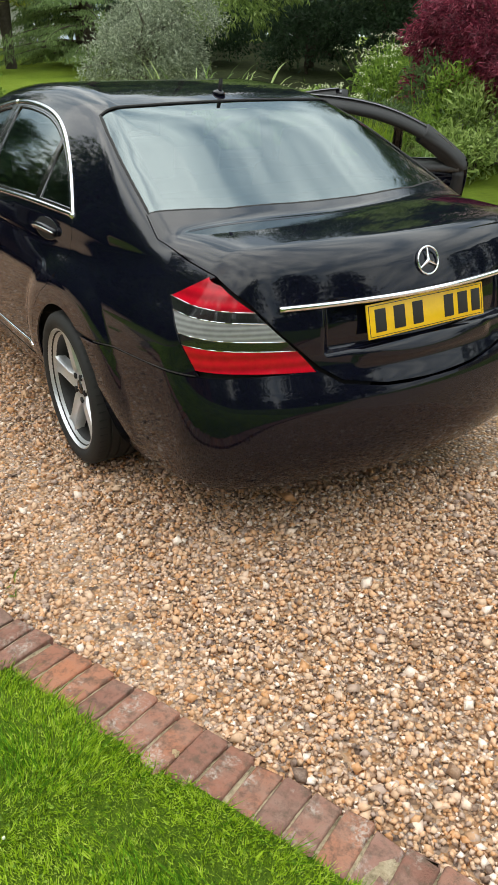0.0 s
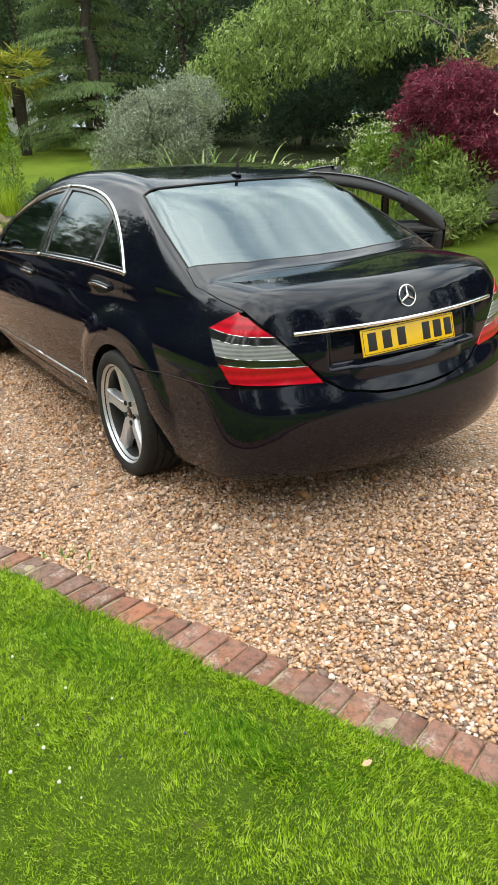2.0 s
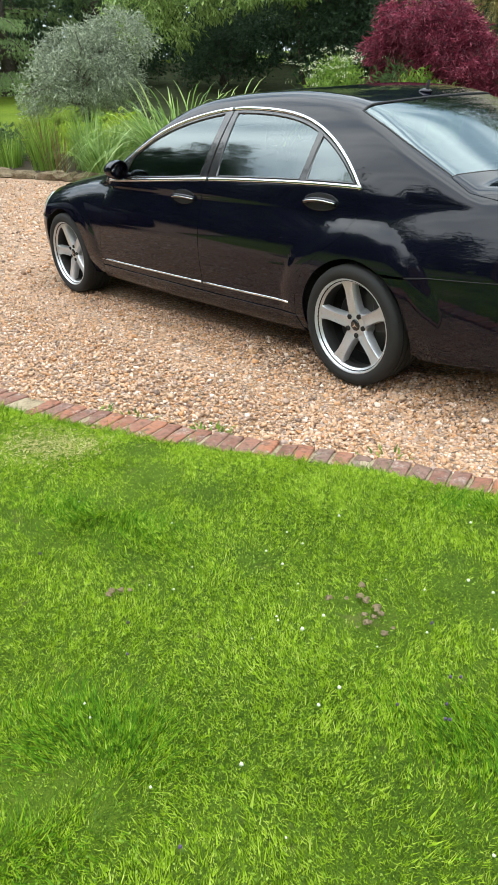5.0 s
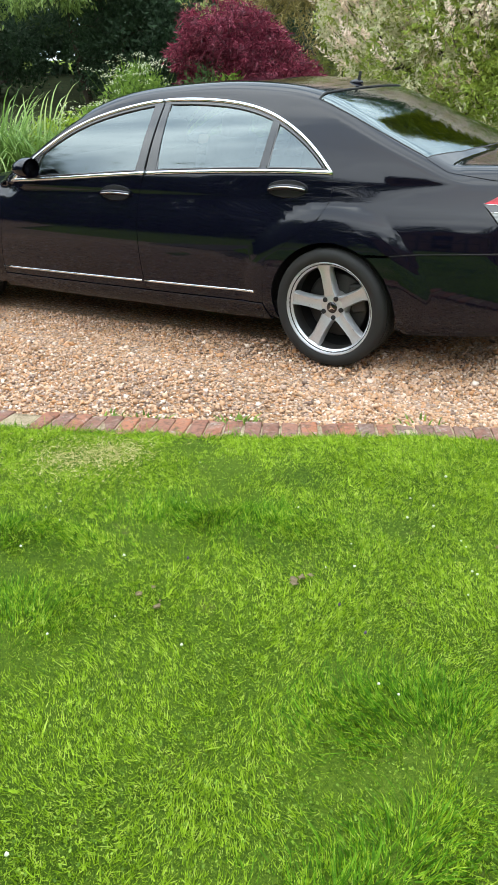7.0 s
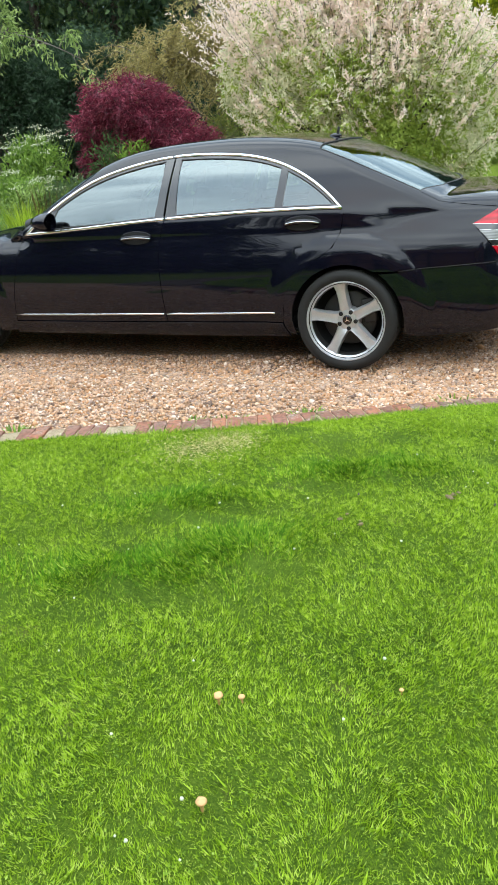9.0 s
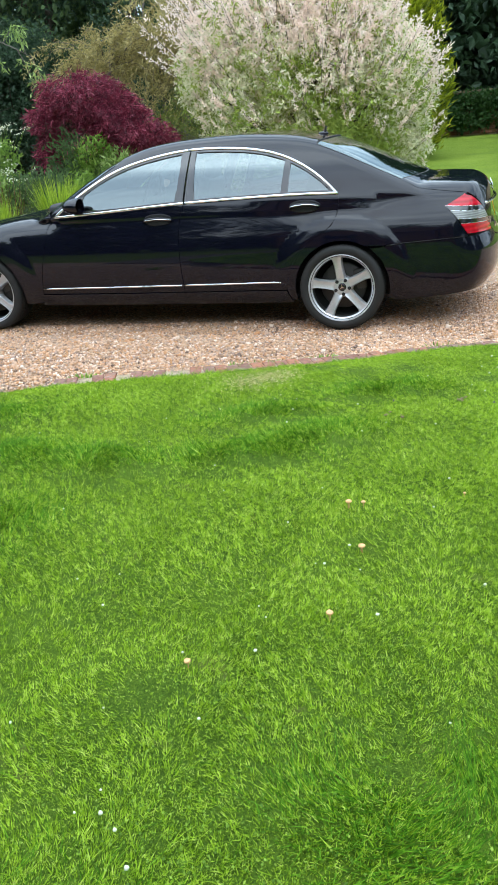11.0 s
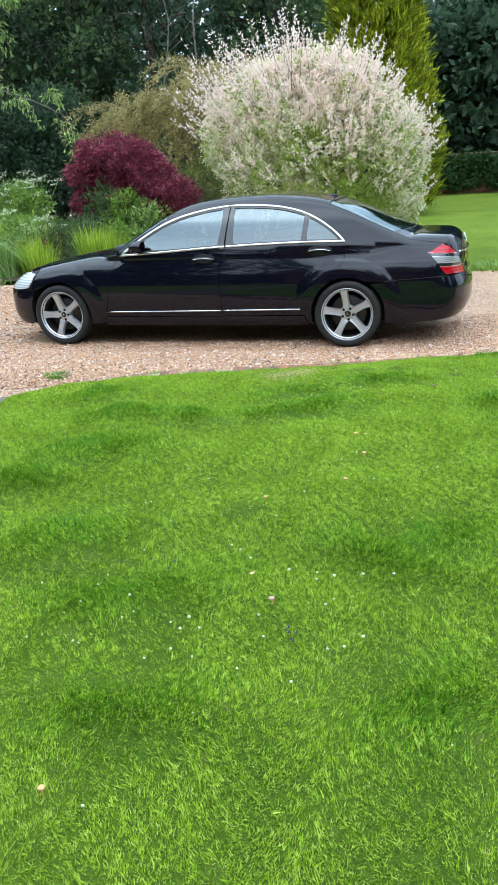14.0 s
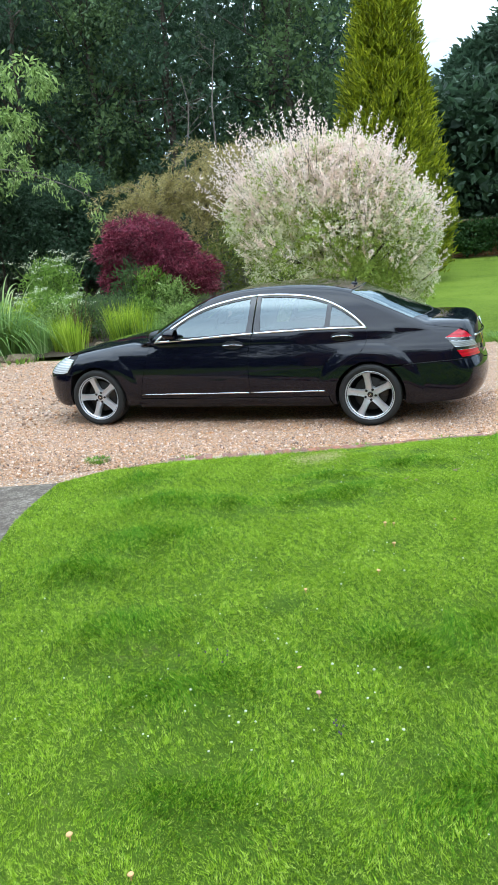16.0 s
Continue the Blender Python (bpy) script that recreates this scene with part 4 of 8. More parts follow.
def build_saloon():
    car = thing("saloon_car", "glossy black four-door saloon on gravel, far side doors standing open", "car")
    # --- shell: wings, pillars and roof, cut from the left and mirrored ---
    qx = [(x, z) for x, z in REAR_EDGE]
    rear_arch = arch(HUB_R, 0.362, 152, 38, 20)
    seam = [(0.30, 0.642), (0.45, 0.655), (0.74, 0.672), (0.925, 0.682)]
    quarter = list(side_line(body, qx)) + list(side_line(body, [(-0.425, 0.315), (-0.40, 0.24), (-0.34, 0.22)]))
    quarter += list(side_line(body, arch(HUB_R, 0.362, 197, 60, 24))) + list(side_line(body, seam))
    quarter += [np.array(p) for p in left([LAMP[5], (0.84, 0.80, 0.80), LAMP[0], (0.83, 0.76, 0.945), LAMP[1]])]
    quarter += [np.array(p) for p in snap(left(fine(LID_SIDE[:4])))[::-1]]
    glass_side = [(0.435, 0.705, 1.095), (0.30, 0.69, 1.16), (0.1, 0.665, 1.258), (-0.08, 0.635, 1.338), (-0.215, 0.605, 1.388), (-0.193, 0.4, 1.42), (-0.181, 0.2, 1.435), (-0.178, 0.0, 1.44)]
    quarter += [np.array(p) for p in left(glass_side)]
    screen = [(-1.70, 0.0, 1.435), (-1.705, 0.2, 1.43), (-1.73, 0.4, 1.41), (-1.78, 0.56, 1.37), (-1.87, 0.66, 1.30), (-2.05, 0.75, 1.20), (-2.28, 0.82, 1.06), (-2.42, 0.86, 0.98)]
    quarter += [np.array(p) for p in left(screen)]
    quarter += list(side_line(body, [(-2.43, 0.958)])) + list(side_line(body, CHROME_TOP, 2)) + list(side_line(body, [(-0.028, 1.03)]))
    shell = [panel(body, ALONG, np.array(quarter), 0.024, 0.0, mirror=m) for m in (False, True)]
    part("body_shell", mesh_of("body_shell", *merged(*shell)), PAINT, car)
    # --- doors ---
    front_low = list(side_line(body, CHROME_LOW[:1])) + [p for p in side_line(body, [(x, float(low_line(x)) - 0.004) for x in np.linspace(-2.3, -1.25, 16)])]
    front_low += list(side_line(body, MID_EDGE, 2)) + list(side_line(body, FRONT_EDGE[::-1], 2))
    rear_low = list(side_line(body, [(x, float(low_line(x)) - 0.004) for x in np.linspace(-1.245, -0.03, 18)]))
    rear_low += list(side_line(body, REAR_EDGE, 2)) + list(side_line(body, [(-0.43, 0.315)])) + list(side_line(body, MID_EDGE[::-1], 2))
    panes = {
        "front": [glass_outline(-2.18, -1.318, lean1=0.025)],
        "rear": [glass_outline(-1.165, -0.462, lean0=-0.018, lean1=0.02), glass_outline(-0.418, -0.075, lean0=0.012, lean1=-0.02)],
    }
    # full outlines of the window openings of each door, for the black frame behind the panes
    frames = {
        "front": glass_outline(-2.37, -1.258, 0.008, 0.004, lean1=0.028),
        "rear": glass_outline(-1.240, -0.045, 0.008, 0.004, lean0=0.028, lean1=-0.01),
    }
    bars = {
        "front": [[(-1.318, 1.0), (-1.292, 1.40), (-1.232, 1.404), (-1.258, 1.0)], [(-2.37, 0.953), (-2.14, 1.128), (-2.115, 1.13), (-2.19, 0.962)]],
        "rear": [[(-1.243, 1.0), (-1.222, 1.404), (-1.183, 1.403), (-1.165, 1.0)], [(-0.462, 1.025), (-0.442, 1.305), (-0.406, 1.295), (-0.418, 1.025)]],
    }
    strips = {"front": [(-2.60, 0.362), (-1.95, 0.366), (-1.31, 0.372)], "rear": [(-1.285, 0.373), (-0.9, 0.376), (-0.475, 0.381)]}
    grips = {"front": (-1.59, -1.35, 0.902), "rear": (-0.39, -0.165, 0.950)}
    chrome_ends = {"front": (-2.40, -1.25), "rear": (-1.24, -0.03)}
    hinges = {"front": (-2.45, 0.86), "rear": (-1.24, 0.86)}
    for mirror in (False, True):
        for which, low in (("front", front_low), ("rear", rear_low)):
            v, f, n = panel(body, ALONG, np.array(low), 0.024 if not mirror else 0.05, 0.0028, mirror=mirror)
            skins = [(v, f, n)]
            if mirror:
                # the inner face of a door that stands open
                v2, f2, n2 = panel(body, ALONG, np.array(low), 0.08, 0.004, sink=0.055, skirt=0.0, mirror=True)
                skins.append((v2, [q[::-1] for q in f2], -n2))
            door = part("door", mesh_of("door", *merged(*skins)), PAINT, car, ("open" if mirror else "closed") + f" black {which} door")
            for bar in bars[which]:
                v, f, n = panel(body, ALONG, side_line(body, bar), 0.05, 0.001, sink=0.001, skirt=0.02, mirror=mirror)
                part("pillar_cover", mesh_of("pillar_cover", v, f, n), BLACK_TRIM, door, "gloss black pillar trim")
            for outline in panes[which]:
                v, f, n = panel(body, ALONG, side_line(body, outline), 0.06, 0.0, sink=0.007, skirt=0.0, mirror=mirror)
                g = part("window_pane", mesh_of("window_pane", v, f, n), GLASS_OPEN if mirror else GLASS, door, "dark tinted side window")
                p, n = line_on(outline)
                keep = np.concatenate([[True], np.linalg.norm(np.diff(p, axis=0), axis=1) > 1e-4])
                v, f = bead((p - n * 0.004)[keep], n[keep], 0.014, 0.004, True, mirror)
                part("window_seal", mesh_of("window_seal", v, f), BLACK_TRIM, door)
            x0, x1 = chrome_ends[which]
            xs = np.linspace(x0, x1, 40)
            tops = [(x, float(top_line(x)) - 0.006) for x in xs]
            lows = [(x, float(low_line(x)) + 0.006) for x in xs]
            for rail, wide in ((tops, 0.021), (lows, 0.020)):
                p, n = line_on(rail)
                v, f = bead(p, n, wide, 0.007, False, mirror)
                part("window_trim", mesh_of("window_trim", v, f), CHROME if not mirror else BLACK_TRIM, door, "bright chrome window trim" if not mirror else "dark window surround")
            # black frame between the chrome and the panes
            for rail, drop in (([(x, float(top_line(x)) - 0.020) for x in xs], 0), ([(x, float(low_line(x)) + 0.018) for x in xs], 0)):
                p, n = line_on(rail)
                v, f = bead(p - n * 0.004, n, 0.022, 0.003, False, mirror)
                part("window_frame", mesh_of("window_frame", v, f), BLACK_TRIM, door)
            p, n = line_on([(x, z) for x, z in zip(np.linspace(strips[which][0][0], strips[which][-1][0], 16), np.interp(np.linspace(0, 1, 16), [0, 0.5, 1], [q[1] for q in strips[which]]))])
            v, f = bead(p, n, 0.013, 0.007, False, mirror)
            part("side_moulding", mesh_of("side_moulding", v, f), CHROME, door, "thin chrome door moulding")
            gx0, gx1, gz0 = grips[which]
            # a flat black oval painted as the cup's shade, with a bow across it
            t = np.linspace(0, 2 * np.pi, 28, endpoint=False)
            cup = [((gx0 + gx1) / 2 + 0.118 * math.cos(a), gz0 + 0.043 * math.sin(a) - 0.002) for a in t]
            v, f, n = panel(body, ALONG, side_line(body, cup), 0.03, 0.0, sink=-0.0016, skirt=0.003, mirror=mirror)
            part("handle_cup", mesh_of("handle_cup", v, f, n), SHADOW_BLACK, door, "flat black oval for the shaded hollow behind the door handle")
            # a raised bead, added to catch the highlight of the cup's edge
            p, n = line_on(cup)
            v, f = bead(p - n * 0.001, n, 0.007, 0.0025, True, mirror)
            part("cup_rim", mesh_of("cup_rim", v, f), PAINT, door)
            p, n = line_on([(x, gz0 + 0.006 - 0.012 * ((x - (gx0 + gx1) / 2) / 0.11) ** 2) for x in np.linspace(gx0, gx1, 14)])
            lift_by = 0.03 * np.sin(np.linspace(0.12, np.pi - 0.12, 14)) ** 0.6
            v, f = bead(p + n * lift_by[:, None], n, 0.03, 0.012, False, mirror)
            part("door_handle", mesh_of("door_handle", v, f), PAINT, door, "black door handle with a chrome strip")
            v, f = bead(p + n * (lift_by[:, None] + 0.011), n, 0.006, 0.003, False, mirror)
            part("handle_strip", mesh_of("handle_strip", v, f), CHROME, door)
            if mirror:
                # inner window surround and door card
                v, f, n = panel(body, ALONG, side_line(body, [(x, z - 0.05) for x, z in [(q[0], q[1]) for q in low_outline(which)]]), 0.08, 0.02, sink=0.065, skirt=0.012, mirror=True)
                part("door_card", mesh_of("door_card", v, [q[::-1] for q in f], -n), LEATHER, door, "dark grey inner door trim")
                rails = [[(x, float(top_line(x)) - 0.028) for x in np.linspace(x0 + 0.02, x1 - 0.02, 36)]]
                if which == "rear":
                    rails.append([(-0.30, float(top_line(-0.30)) - 0.04), (-0.19, float(top_line(-0.19)) - 0.05), (-0.115, 1.06)] + [(x - 0.05, z) for x, z in REAR_EDGE[:7]])
                else:
                    rails.append([(x - 0.03, z) for x, z in [(-1.21, 1.395), (-1.235, 1.2)] + MID_EDGE])
                for rail, wide in zip(rails, (0.052, 0.095)):
                    p, n = line_on(rounded(np.array(rail), rounds=2))
                    v, f = bead(p - n * 0.012, -n, wide, 0.055, False, True)
                    part("inner_frame", mesh_of("inner_frame", v, f), DASH, door, "dark inner door frame")
                p, n = line_on([(x - 0.0, float(low_line(x)) - 0.005) for x in np.linspace(x0 + 0.05, x1 - 0.04, 20)])
                v, f = bead(p - n * 0.02, -n, 0.05, 0.05, False, True)
                part("window_ledge", mesh_of("window_ledge", v, f), LEATHER, door)
                p, n = line_on([(x, float(low_line(x)) - 0.09) for x in np.linspace(x1 - 0.32, x1 - 0.2, 6)])
                v, f = bead(p - n * 0.07, -n, 0.018, 0.02, False, True)
                part("inner_handle", mesh_of("inner_handle", v, f), CHROME, door, "small chrome inner handle")
                hx, hy = hinges[which]
                turn = OPEN_FRONT if which == "front" else OPEN_REAR
                m = Matrix.Translation((hx, hy, 0)) @ pose(0, 0, 0, 0, 0, turn) @ Matrix.Translation((-hx, -hy, 0))
                door.matrix_basis = m
    # --- front wings, bonnet, lids, bumpers ---
    wing = list(side_line(body, FRONT_EDGE, 2)) + list(side_line(body, [(-2.63, 0.24), (-2.75, 0.22)])) + list(side_line(body, arch(HUB_F, 0.362, -17, 122, 26)))
    wing += list(side_line(body, [(-3.47, 0.60), (-3.52, 0.615), (-3.47, 0.70)])) + [np.array(p) for p in left([(-3.42, 0.80, 0.79), (-3.44, 0.72, 0.82), (-3.2, 0.74, 0.875), (-2.9, 0.77, 0.915), (-2.6, 0.80, 0.945), (-2.45, 0.84, 0.955)])]
    for mirror in (False, True):
        part("front_wing", mesh_of("front_wing", *panel(body, ALONG, np.array(wing), 0.024, 0.0025, mirror=mirror)), PAINT, car)
    hood_half = [(-2.45, 0.84), (-2.6, 0.80), (-2.9, 0.77), (-3.2, 0.74), (-3.44, 0.70), (-3.6, 0.60), (-3.78, 0.42), (-3.86, 0.2), (-3.88, 0)]
    hood = [(x, -y) for x, y in hood_half] + [(x, y) for x, y in hood_half[-2::-1]] + [(-2.62, 0.6), (-2.72, 0.3), (-2.75, 0), (-2.72, -0.3), (-2.62, -0.6)]
    part("bonnet", mesh_of("bonnet", *panel(body, DOWN, np.array([(x, y, 0) for x, y in hood]), 0.06, 0.002)), PAINT, car)
    half = LID_SIDE
    glass_low = [(0.53, 0.45, 1.118), (0.575, 0.2, 1.112), (0.585, 0.0, 1.11)]
    sill_line = [(0.53, 0.45, 1.1), (0.572, 0.2, 1.1), (0.582, 0.1, 1.1), (0.584, 0.0, 1.1)]
    half = snap(left(fine(half)))
    lid = half + [(x, -y, z) for x, y, z in half[-2::-1]] + right(sill_line) + left(sill_line[-2::-1])
    part("boot_lid", mesh_of("boot_lid", *panel(body, LID, np.array(lid), 0.013, 0.003)), PAINT, car)
    low_cut = [(0.345, 0.50), (0.372, 0.36), (0.372, 0.26), (0.40, 0.20)]
    bump_side = [np.array(p) for p in side_line(body, [(0.212, 0.626), (0.315, 0.632), (0.45, 0.65), (0.74, 0.667), (0.925, 0.676)])] + [np.array(p) for p in left([(1.09, 0.45, 0.698), (1.12, 0.365, 0.648), (1.155, 0.2, 0.62), (1.16, 0.1, 0.615)])]
    under = [np.array(p) for p in left([(1.10, 0.15, 0.27), (1.06, 0.5, 0.27), (0.9, 0.72, 0.26), (0.6, 0.84, 0.225), (0.42, 0.86, 0.21)])]
    lip = list(side_line(body, [(0.356, 0.24), (0.367, 0.33), (0.356, 0.42), (0.314, 0.52), (0.262, 0.585)]))
    loop_ = bump_side + [p * (1, -1, 1) for p in bump_side[::-1]] + [p * (1, -1, 1) for p in lip[::-1]] + [p * (1, -1, 1) for p in under[::-1]] + under + lip
    part("rear_bumper", mesh_of("rear_bumper", *panel(body, TAIL, np.array(loop_), 0.026, 0.002)), PAINT, car)
    front_top = list(side_line(body, [(-3.475, 0.59), (-3.53, 0.605), (-3.66, 0.60)])) + [np.array(p) for p in left([(-3.80, 0.74, 0.60), (-3.9, 0.55, 0.62), (-3.96, 0.3, 0.63), (-3.98, 0.1, 0.63)])]
    front_low_edge = [np.array(p) for p in left([(-3.95, 0.1, 0.24), (-3.88, 0.5, 0.24), (-3.76, 0.72, 0.225), (-3.6, 0.82, 0.215)])] + list(side_line(body, [(-3.53, 0.25), (-3.535, 0.36), (-3.51, 0.49)]))
    loop_ = front_top + [p * (1, -1, 1) for p in front_top[::-1]] + [p * (1, -1, 1) for p in front_low_edge[::-1]] + front_low_edge
    part("front_bumper", mesh_of("front_bumper", *panel(body, NOSE, np.array(loop_), 0.04, 0.002)), PAINT, car)
    grille = left([(-3.93, 0.33, 0.64), (-3.96, 0.1, 0.64)]) + right([(-3.96, 0.1, 0.64), (-3.93, 0.33, 0.64), (-3.88, 0.36, 0.76), (-3.9, 0.1, 0.80)]) + left([(-3.9, 0.1, 0.80), (-3.88, 0.36, 0.76)])
    part("grille", mesh_of("grille", *panel(body, NOSE, np.array(grille), 0.05, 0.002)), CHROME, car, "chrome radiator grille")
    for mirror in (False, True):
        head = [np.array(p) for p in left([(-3.90, 0.38, 0.65), (-3.84, 0.60, 0.62), (-3.74, 0.78, 0.61)])] + list(side_line(body, [(-3.62, 0.615), (-3.55, 0.63), (-3.50, 0.70), (-3.47, 0.785)])) + [np.array(p) for p in left([(-3.60, 0.68, 0.80), (-3.72, 0.55, 0.79), (-3.85, 0.38, 0.76)])]
        part("headlamp", mesh_of("headlamp", *panel(body, NOSE, np.array(head), 0.04, 0.003, mirror=mirror)), HEADLAMP, car, "clear headlamp lens")
        sill = list(side_line(body, [(-2.615, 0.31), (-1.3, 0.31), (-0.435, 0.31), (-0.405, 0.235), (-0.39, 0.205), (-1.3, 0.205), (-2.66, 0.205), (-2.64, 0.24)]))
        part("sill", mesh_of("sill", *panel(body, ALONG, np.array(sill), 0.06, 0.002, mirror=mirror)), PAINT, car, "black sill below the doors")
        # --- tail lamp: five bands between a long outer edge and the lid ---
        outer = [np.array(p) for p in left([LAMP[1], (0.83, 0.765, 0.945), LAMP[0], (0.815, 0.80, 0.84), (0.87, 0.80, 0.76), LAMP[5]])]
        inner = [np.array(p) for p in left([LAMP[1], (0.955, 0.69, 0.945), LAMP[2], LAMP[3], (1.07, 0.51, 0.76), LAMP[4]])]
        ou, iu = TAIL.uv(np.array(outer)), TAIL.uv(np.array(inner))

        def at_height(line, z):
            order = np.argsort(line[:, 1])
            return np.interp(z, line[order, 1], line[order, 0])

        def band(z0, z1, c0, c1):
            """Between two slightly sagging level lines."""
            rows = []
            for z, back in ((z0, False), (z1, True)):
                k = np.linspace(0, 1, 8)
                zi = z + 0.018 * (1 - k) - 0.012 * k
                line = [(float(at_height(iu, min(max(b, 0.675), 0.962)) * (1 - s) + s * at_height(ou, min(max(b, 0.662), 0.962))), b) for s, b in zip(k, zi[::-1] * 0 + z + (0.010 - 0.02 * k) * (-1))]
                rows.append(line[::-1] if back else line)
            return rows[0] + rows[1]

        lamp = None
        levels = [0.955, 0.876, 0.842, 0.783, 0.751, 0.677]
        kinds = [(LAMP_RED, "red brake light lens"), (LAMP_DARK, "smoked dark lens band"), (LAMP_CLEAR, "clear reversing light lens"), (LAMP_DARK, "smoked dark lens band"), (LAMP_RED, "red tail light lens")]
        for k in range(5):
            uv = np.array(band(levels[k], levels[k + 1], 0, 0))
            p, _ = on_shape(body, TAIL, uv)
            v, f, n = panel(body, TAIL, p, 0.03, 0.0015, sink=-0.001, skirt=0.02, mirror=mirror)
            one = part("tail_lamp" if k == 0 else "lens_band", mesh_of("lens_band", v, f, n), kinds[k][0], car if k == 0 else lamp, kinds[k][1])
            lamp = lamp or one
            if k:
                e = np.array(band(levels[k] + 0.001, levels[k] + 0.002, 0, 0))[:8]
                p, n = on_shape(body, TAIL, e)
                v, f = bead(p, n, 0.0035, 0.002, False, mirror)
                part("lens_trim", mesh_of("lens_trim", v, f), CHROME, lamp)
    # bright line under the lamps and along the bumper joint
    for mirror in (False, True):
        p, n = line_on([(x, float(np.interp(x, [0.30, 0.45, 0.74, 0.92], [0.636, 0.652, 0.669, 0.679]))) for x in np.linspace(0.34, 0.92, 20)])
        v, f = bead(p, n, 0.003, 0.002, False, mirror)
        part("joint_trim", mesh_of("joint_trim", v, f), STEEL, car)
    # --- screens ---
    low_glass = [(0.53, 0.45, 1.1), (0.575, 0.2, 1.1), (0.585, 0.1, 1.1), (0.587, 0.0, 1.1)]
    gl = [p[:2] for p in left(glass_side) + right(glass_side[-2::-1]) + right(low_glass) + left(low_glass[-2::-1])]
    part("rear_window", mesh_of("rear_window", *panel(body, DOWN, np.array([(x, y, 0) for x, y in gl]), 0.05, 0.004, sink=0.006, skirt=0.0)), GLASS_REAR, car, "dark tinted rear window reflecting the clouds")
    inner_edge = shrink(dense(np.array(gl), 0.03), 0.005)
    rim_uv = shrink(dense(np.array(gl), 0.03), 0.075)
    a, na = on_shape(body, DOWN, inner_edge)
    b, nb = on_shape(body, DOWN, rim_uv)
    k = len(a)
    v = np.concatenate([a - na * 0.012, b - nb * 0.012])
    part("glass_border", mesh_of("glass_border", v, [[i, (i + 1) % k, k + (i + 1) % k, k + i] for i in range(k)]), BLACK_TRIM, car, "black printed border of the rear window")
    p, n = on_shape(body, DOWN, dense(np.array(gl), 0.03))
    v, f = bead(p - n * 0.003, n, 0.012, 0.004, True)
    part("window_seal", mesh_of("window_seal", v, f), RUBBER, car)
    sc = [p[:2] for p in left(screen)] + [(-2.62, -0.6), (-2.72, -0.3), (-2.745, 0), (-2.72, 0.3), (-2.62, 0.6)] + [p[:2] for p in right(screen[::-1])]
    part("windscreen", mesh_of("windscreen", *panel(body, DOWN, np.array([(x, y, 0) for x, y in sc]), 0.06, 0.003, sink=0.006, skirt=0.0)), GLASS, car)
    # --- plate, bright bar, badge, aerial, mirrors ---
    p, n = on_shape(body, TAIL, TAIL.uv(np.array([(1.1, y, 0.872) for y in np.linspace(-0.6, 0.6, 50)])))
    wide = np.abs(p[:, 1]) > 0.45
    p[:, 0] = np.polyval(np.polyfit(p[wide, 1] ** 2, p[wide, 0], 1), p[:, 1] ** 2)
    n[:] = n / np.linalg.norm(n, axis=1, keepdims=True)
    n[:, 1] = np.interp(p[:, 1], [-0.6, 0.6], [n[0, 1], n[-1, 1]])
    n[:, 2], n[:, 0] = 0.12, 0.95
    n /= np.linalg.norm(n, axis=1, keepdims=True)
    v, f = bead(p + n * 0.004, n, 0.018, 0.009)
    part("boot_trim", mesh_of("boot_trim", v, f), CHROME, car, "bright chrome bar above the number plate")
    plate = part("number_plate", rounded_box((0.006, 0.52, 0.111), (0, 0, 0), 0.003), YELLOW, car, "yellow rear number plate")
    plate.matrix_basis = pose(1.104, 0, 0.797, 0, -14, 0)
    for y, wide in ((-0.205, 0.055), (-0.125, 0.058), (-0.045, 0.055), (0.03, 0.05), (0.095, 0.052), (0.16, 0.055), (0.222, 0.05)):
        if abs(y - 0.03) < 0.001:
            continue
        part("plate_mark", rounded_box((0.003, wide * 0.82, 0.074), (0.003, y, 0), 0.001), BLACK_INK, plate)
    for z, tall, wide in ((0.049, 0.0022, 0.5), (-0.049, 0.0022, 0.5)):
        part("plate_border", rounded_box((0.002, wide, tall), (0.0028, 0, z), 0), BLACK_INK, plate)
    for y in (-0.251, 0.251):
        part("plate_border", rounded_box((0.002, 0.0022, 0.099), (0.0028, y, 0), 0), BLACK_INK, plate)
    ring = [(0.044 * math.cos(t), 0.044 * math.sin(t)) for t in np.linspace(0, 2 * np.pi, 33)[:-1]]
    v, f = tube_arrays(np.array([(0, a, b) for a, b in ring + ring[:1]]), 0.0036, 6)
    pieces = [(v, f)]
    for k in range(3):
        a = math.pi / 2 + k * 2 * math.pi / 3
        pieces.append(tube_arrays(np.array([(0.001, 0, 0), (0, 0.042 * math.cos(a), 0.042 * math.sin(a))]), np.array([0.007, 0.0022]), 6))
    badge = part("boot_badge", mesh_of("boot_badge", *join_arrays(pieces)), CHROME, car, "round chrome badge")
    badge.matrix_basis = pose(float(snap([(1.1, 0.0, 0.958)])[0][0]) + 0.004, 0, 0.958, 0, -17, 0)
    z = float(cast(body, np.array([(-0.27, 0.0, 0.6)]), np.array([(0.0, 0.0, 1.0)]), 0.02, 1.6)[0, 2])
    dome = bmesh.new()
    bmesh.ops.create_icosphere(dome, subdivisions=3, radius=1)
    for q in dome.verts:
        q.co = Vector((q.co.x * 0.045 - 0.27, q.co.y * 0.024, max(q.co.z, -0.2) * 0.02 + z))
    for q in dome.faces:
        q.smooth = True
    fin = part("aerial", dome, PAINT, car, "low roof aerial with a stub mast")
    rod, f = tube_arrays(np.array([(-0.255, 0, z + 0.012), (-0.25, 0, z + 0.03), (-0.244, 0, z + 0.058), (-0.243, 0, z + 0.061)]), np.array([0.010, 0.009, 0.008, 0.003]), 10)
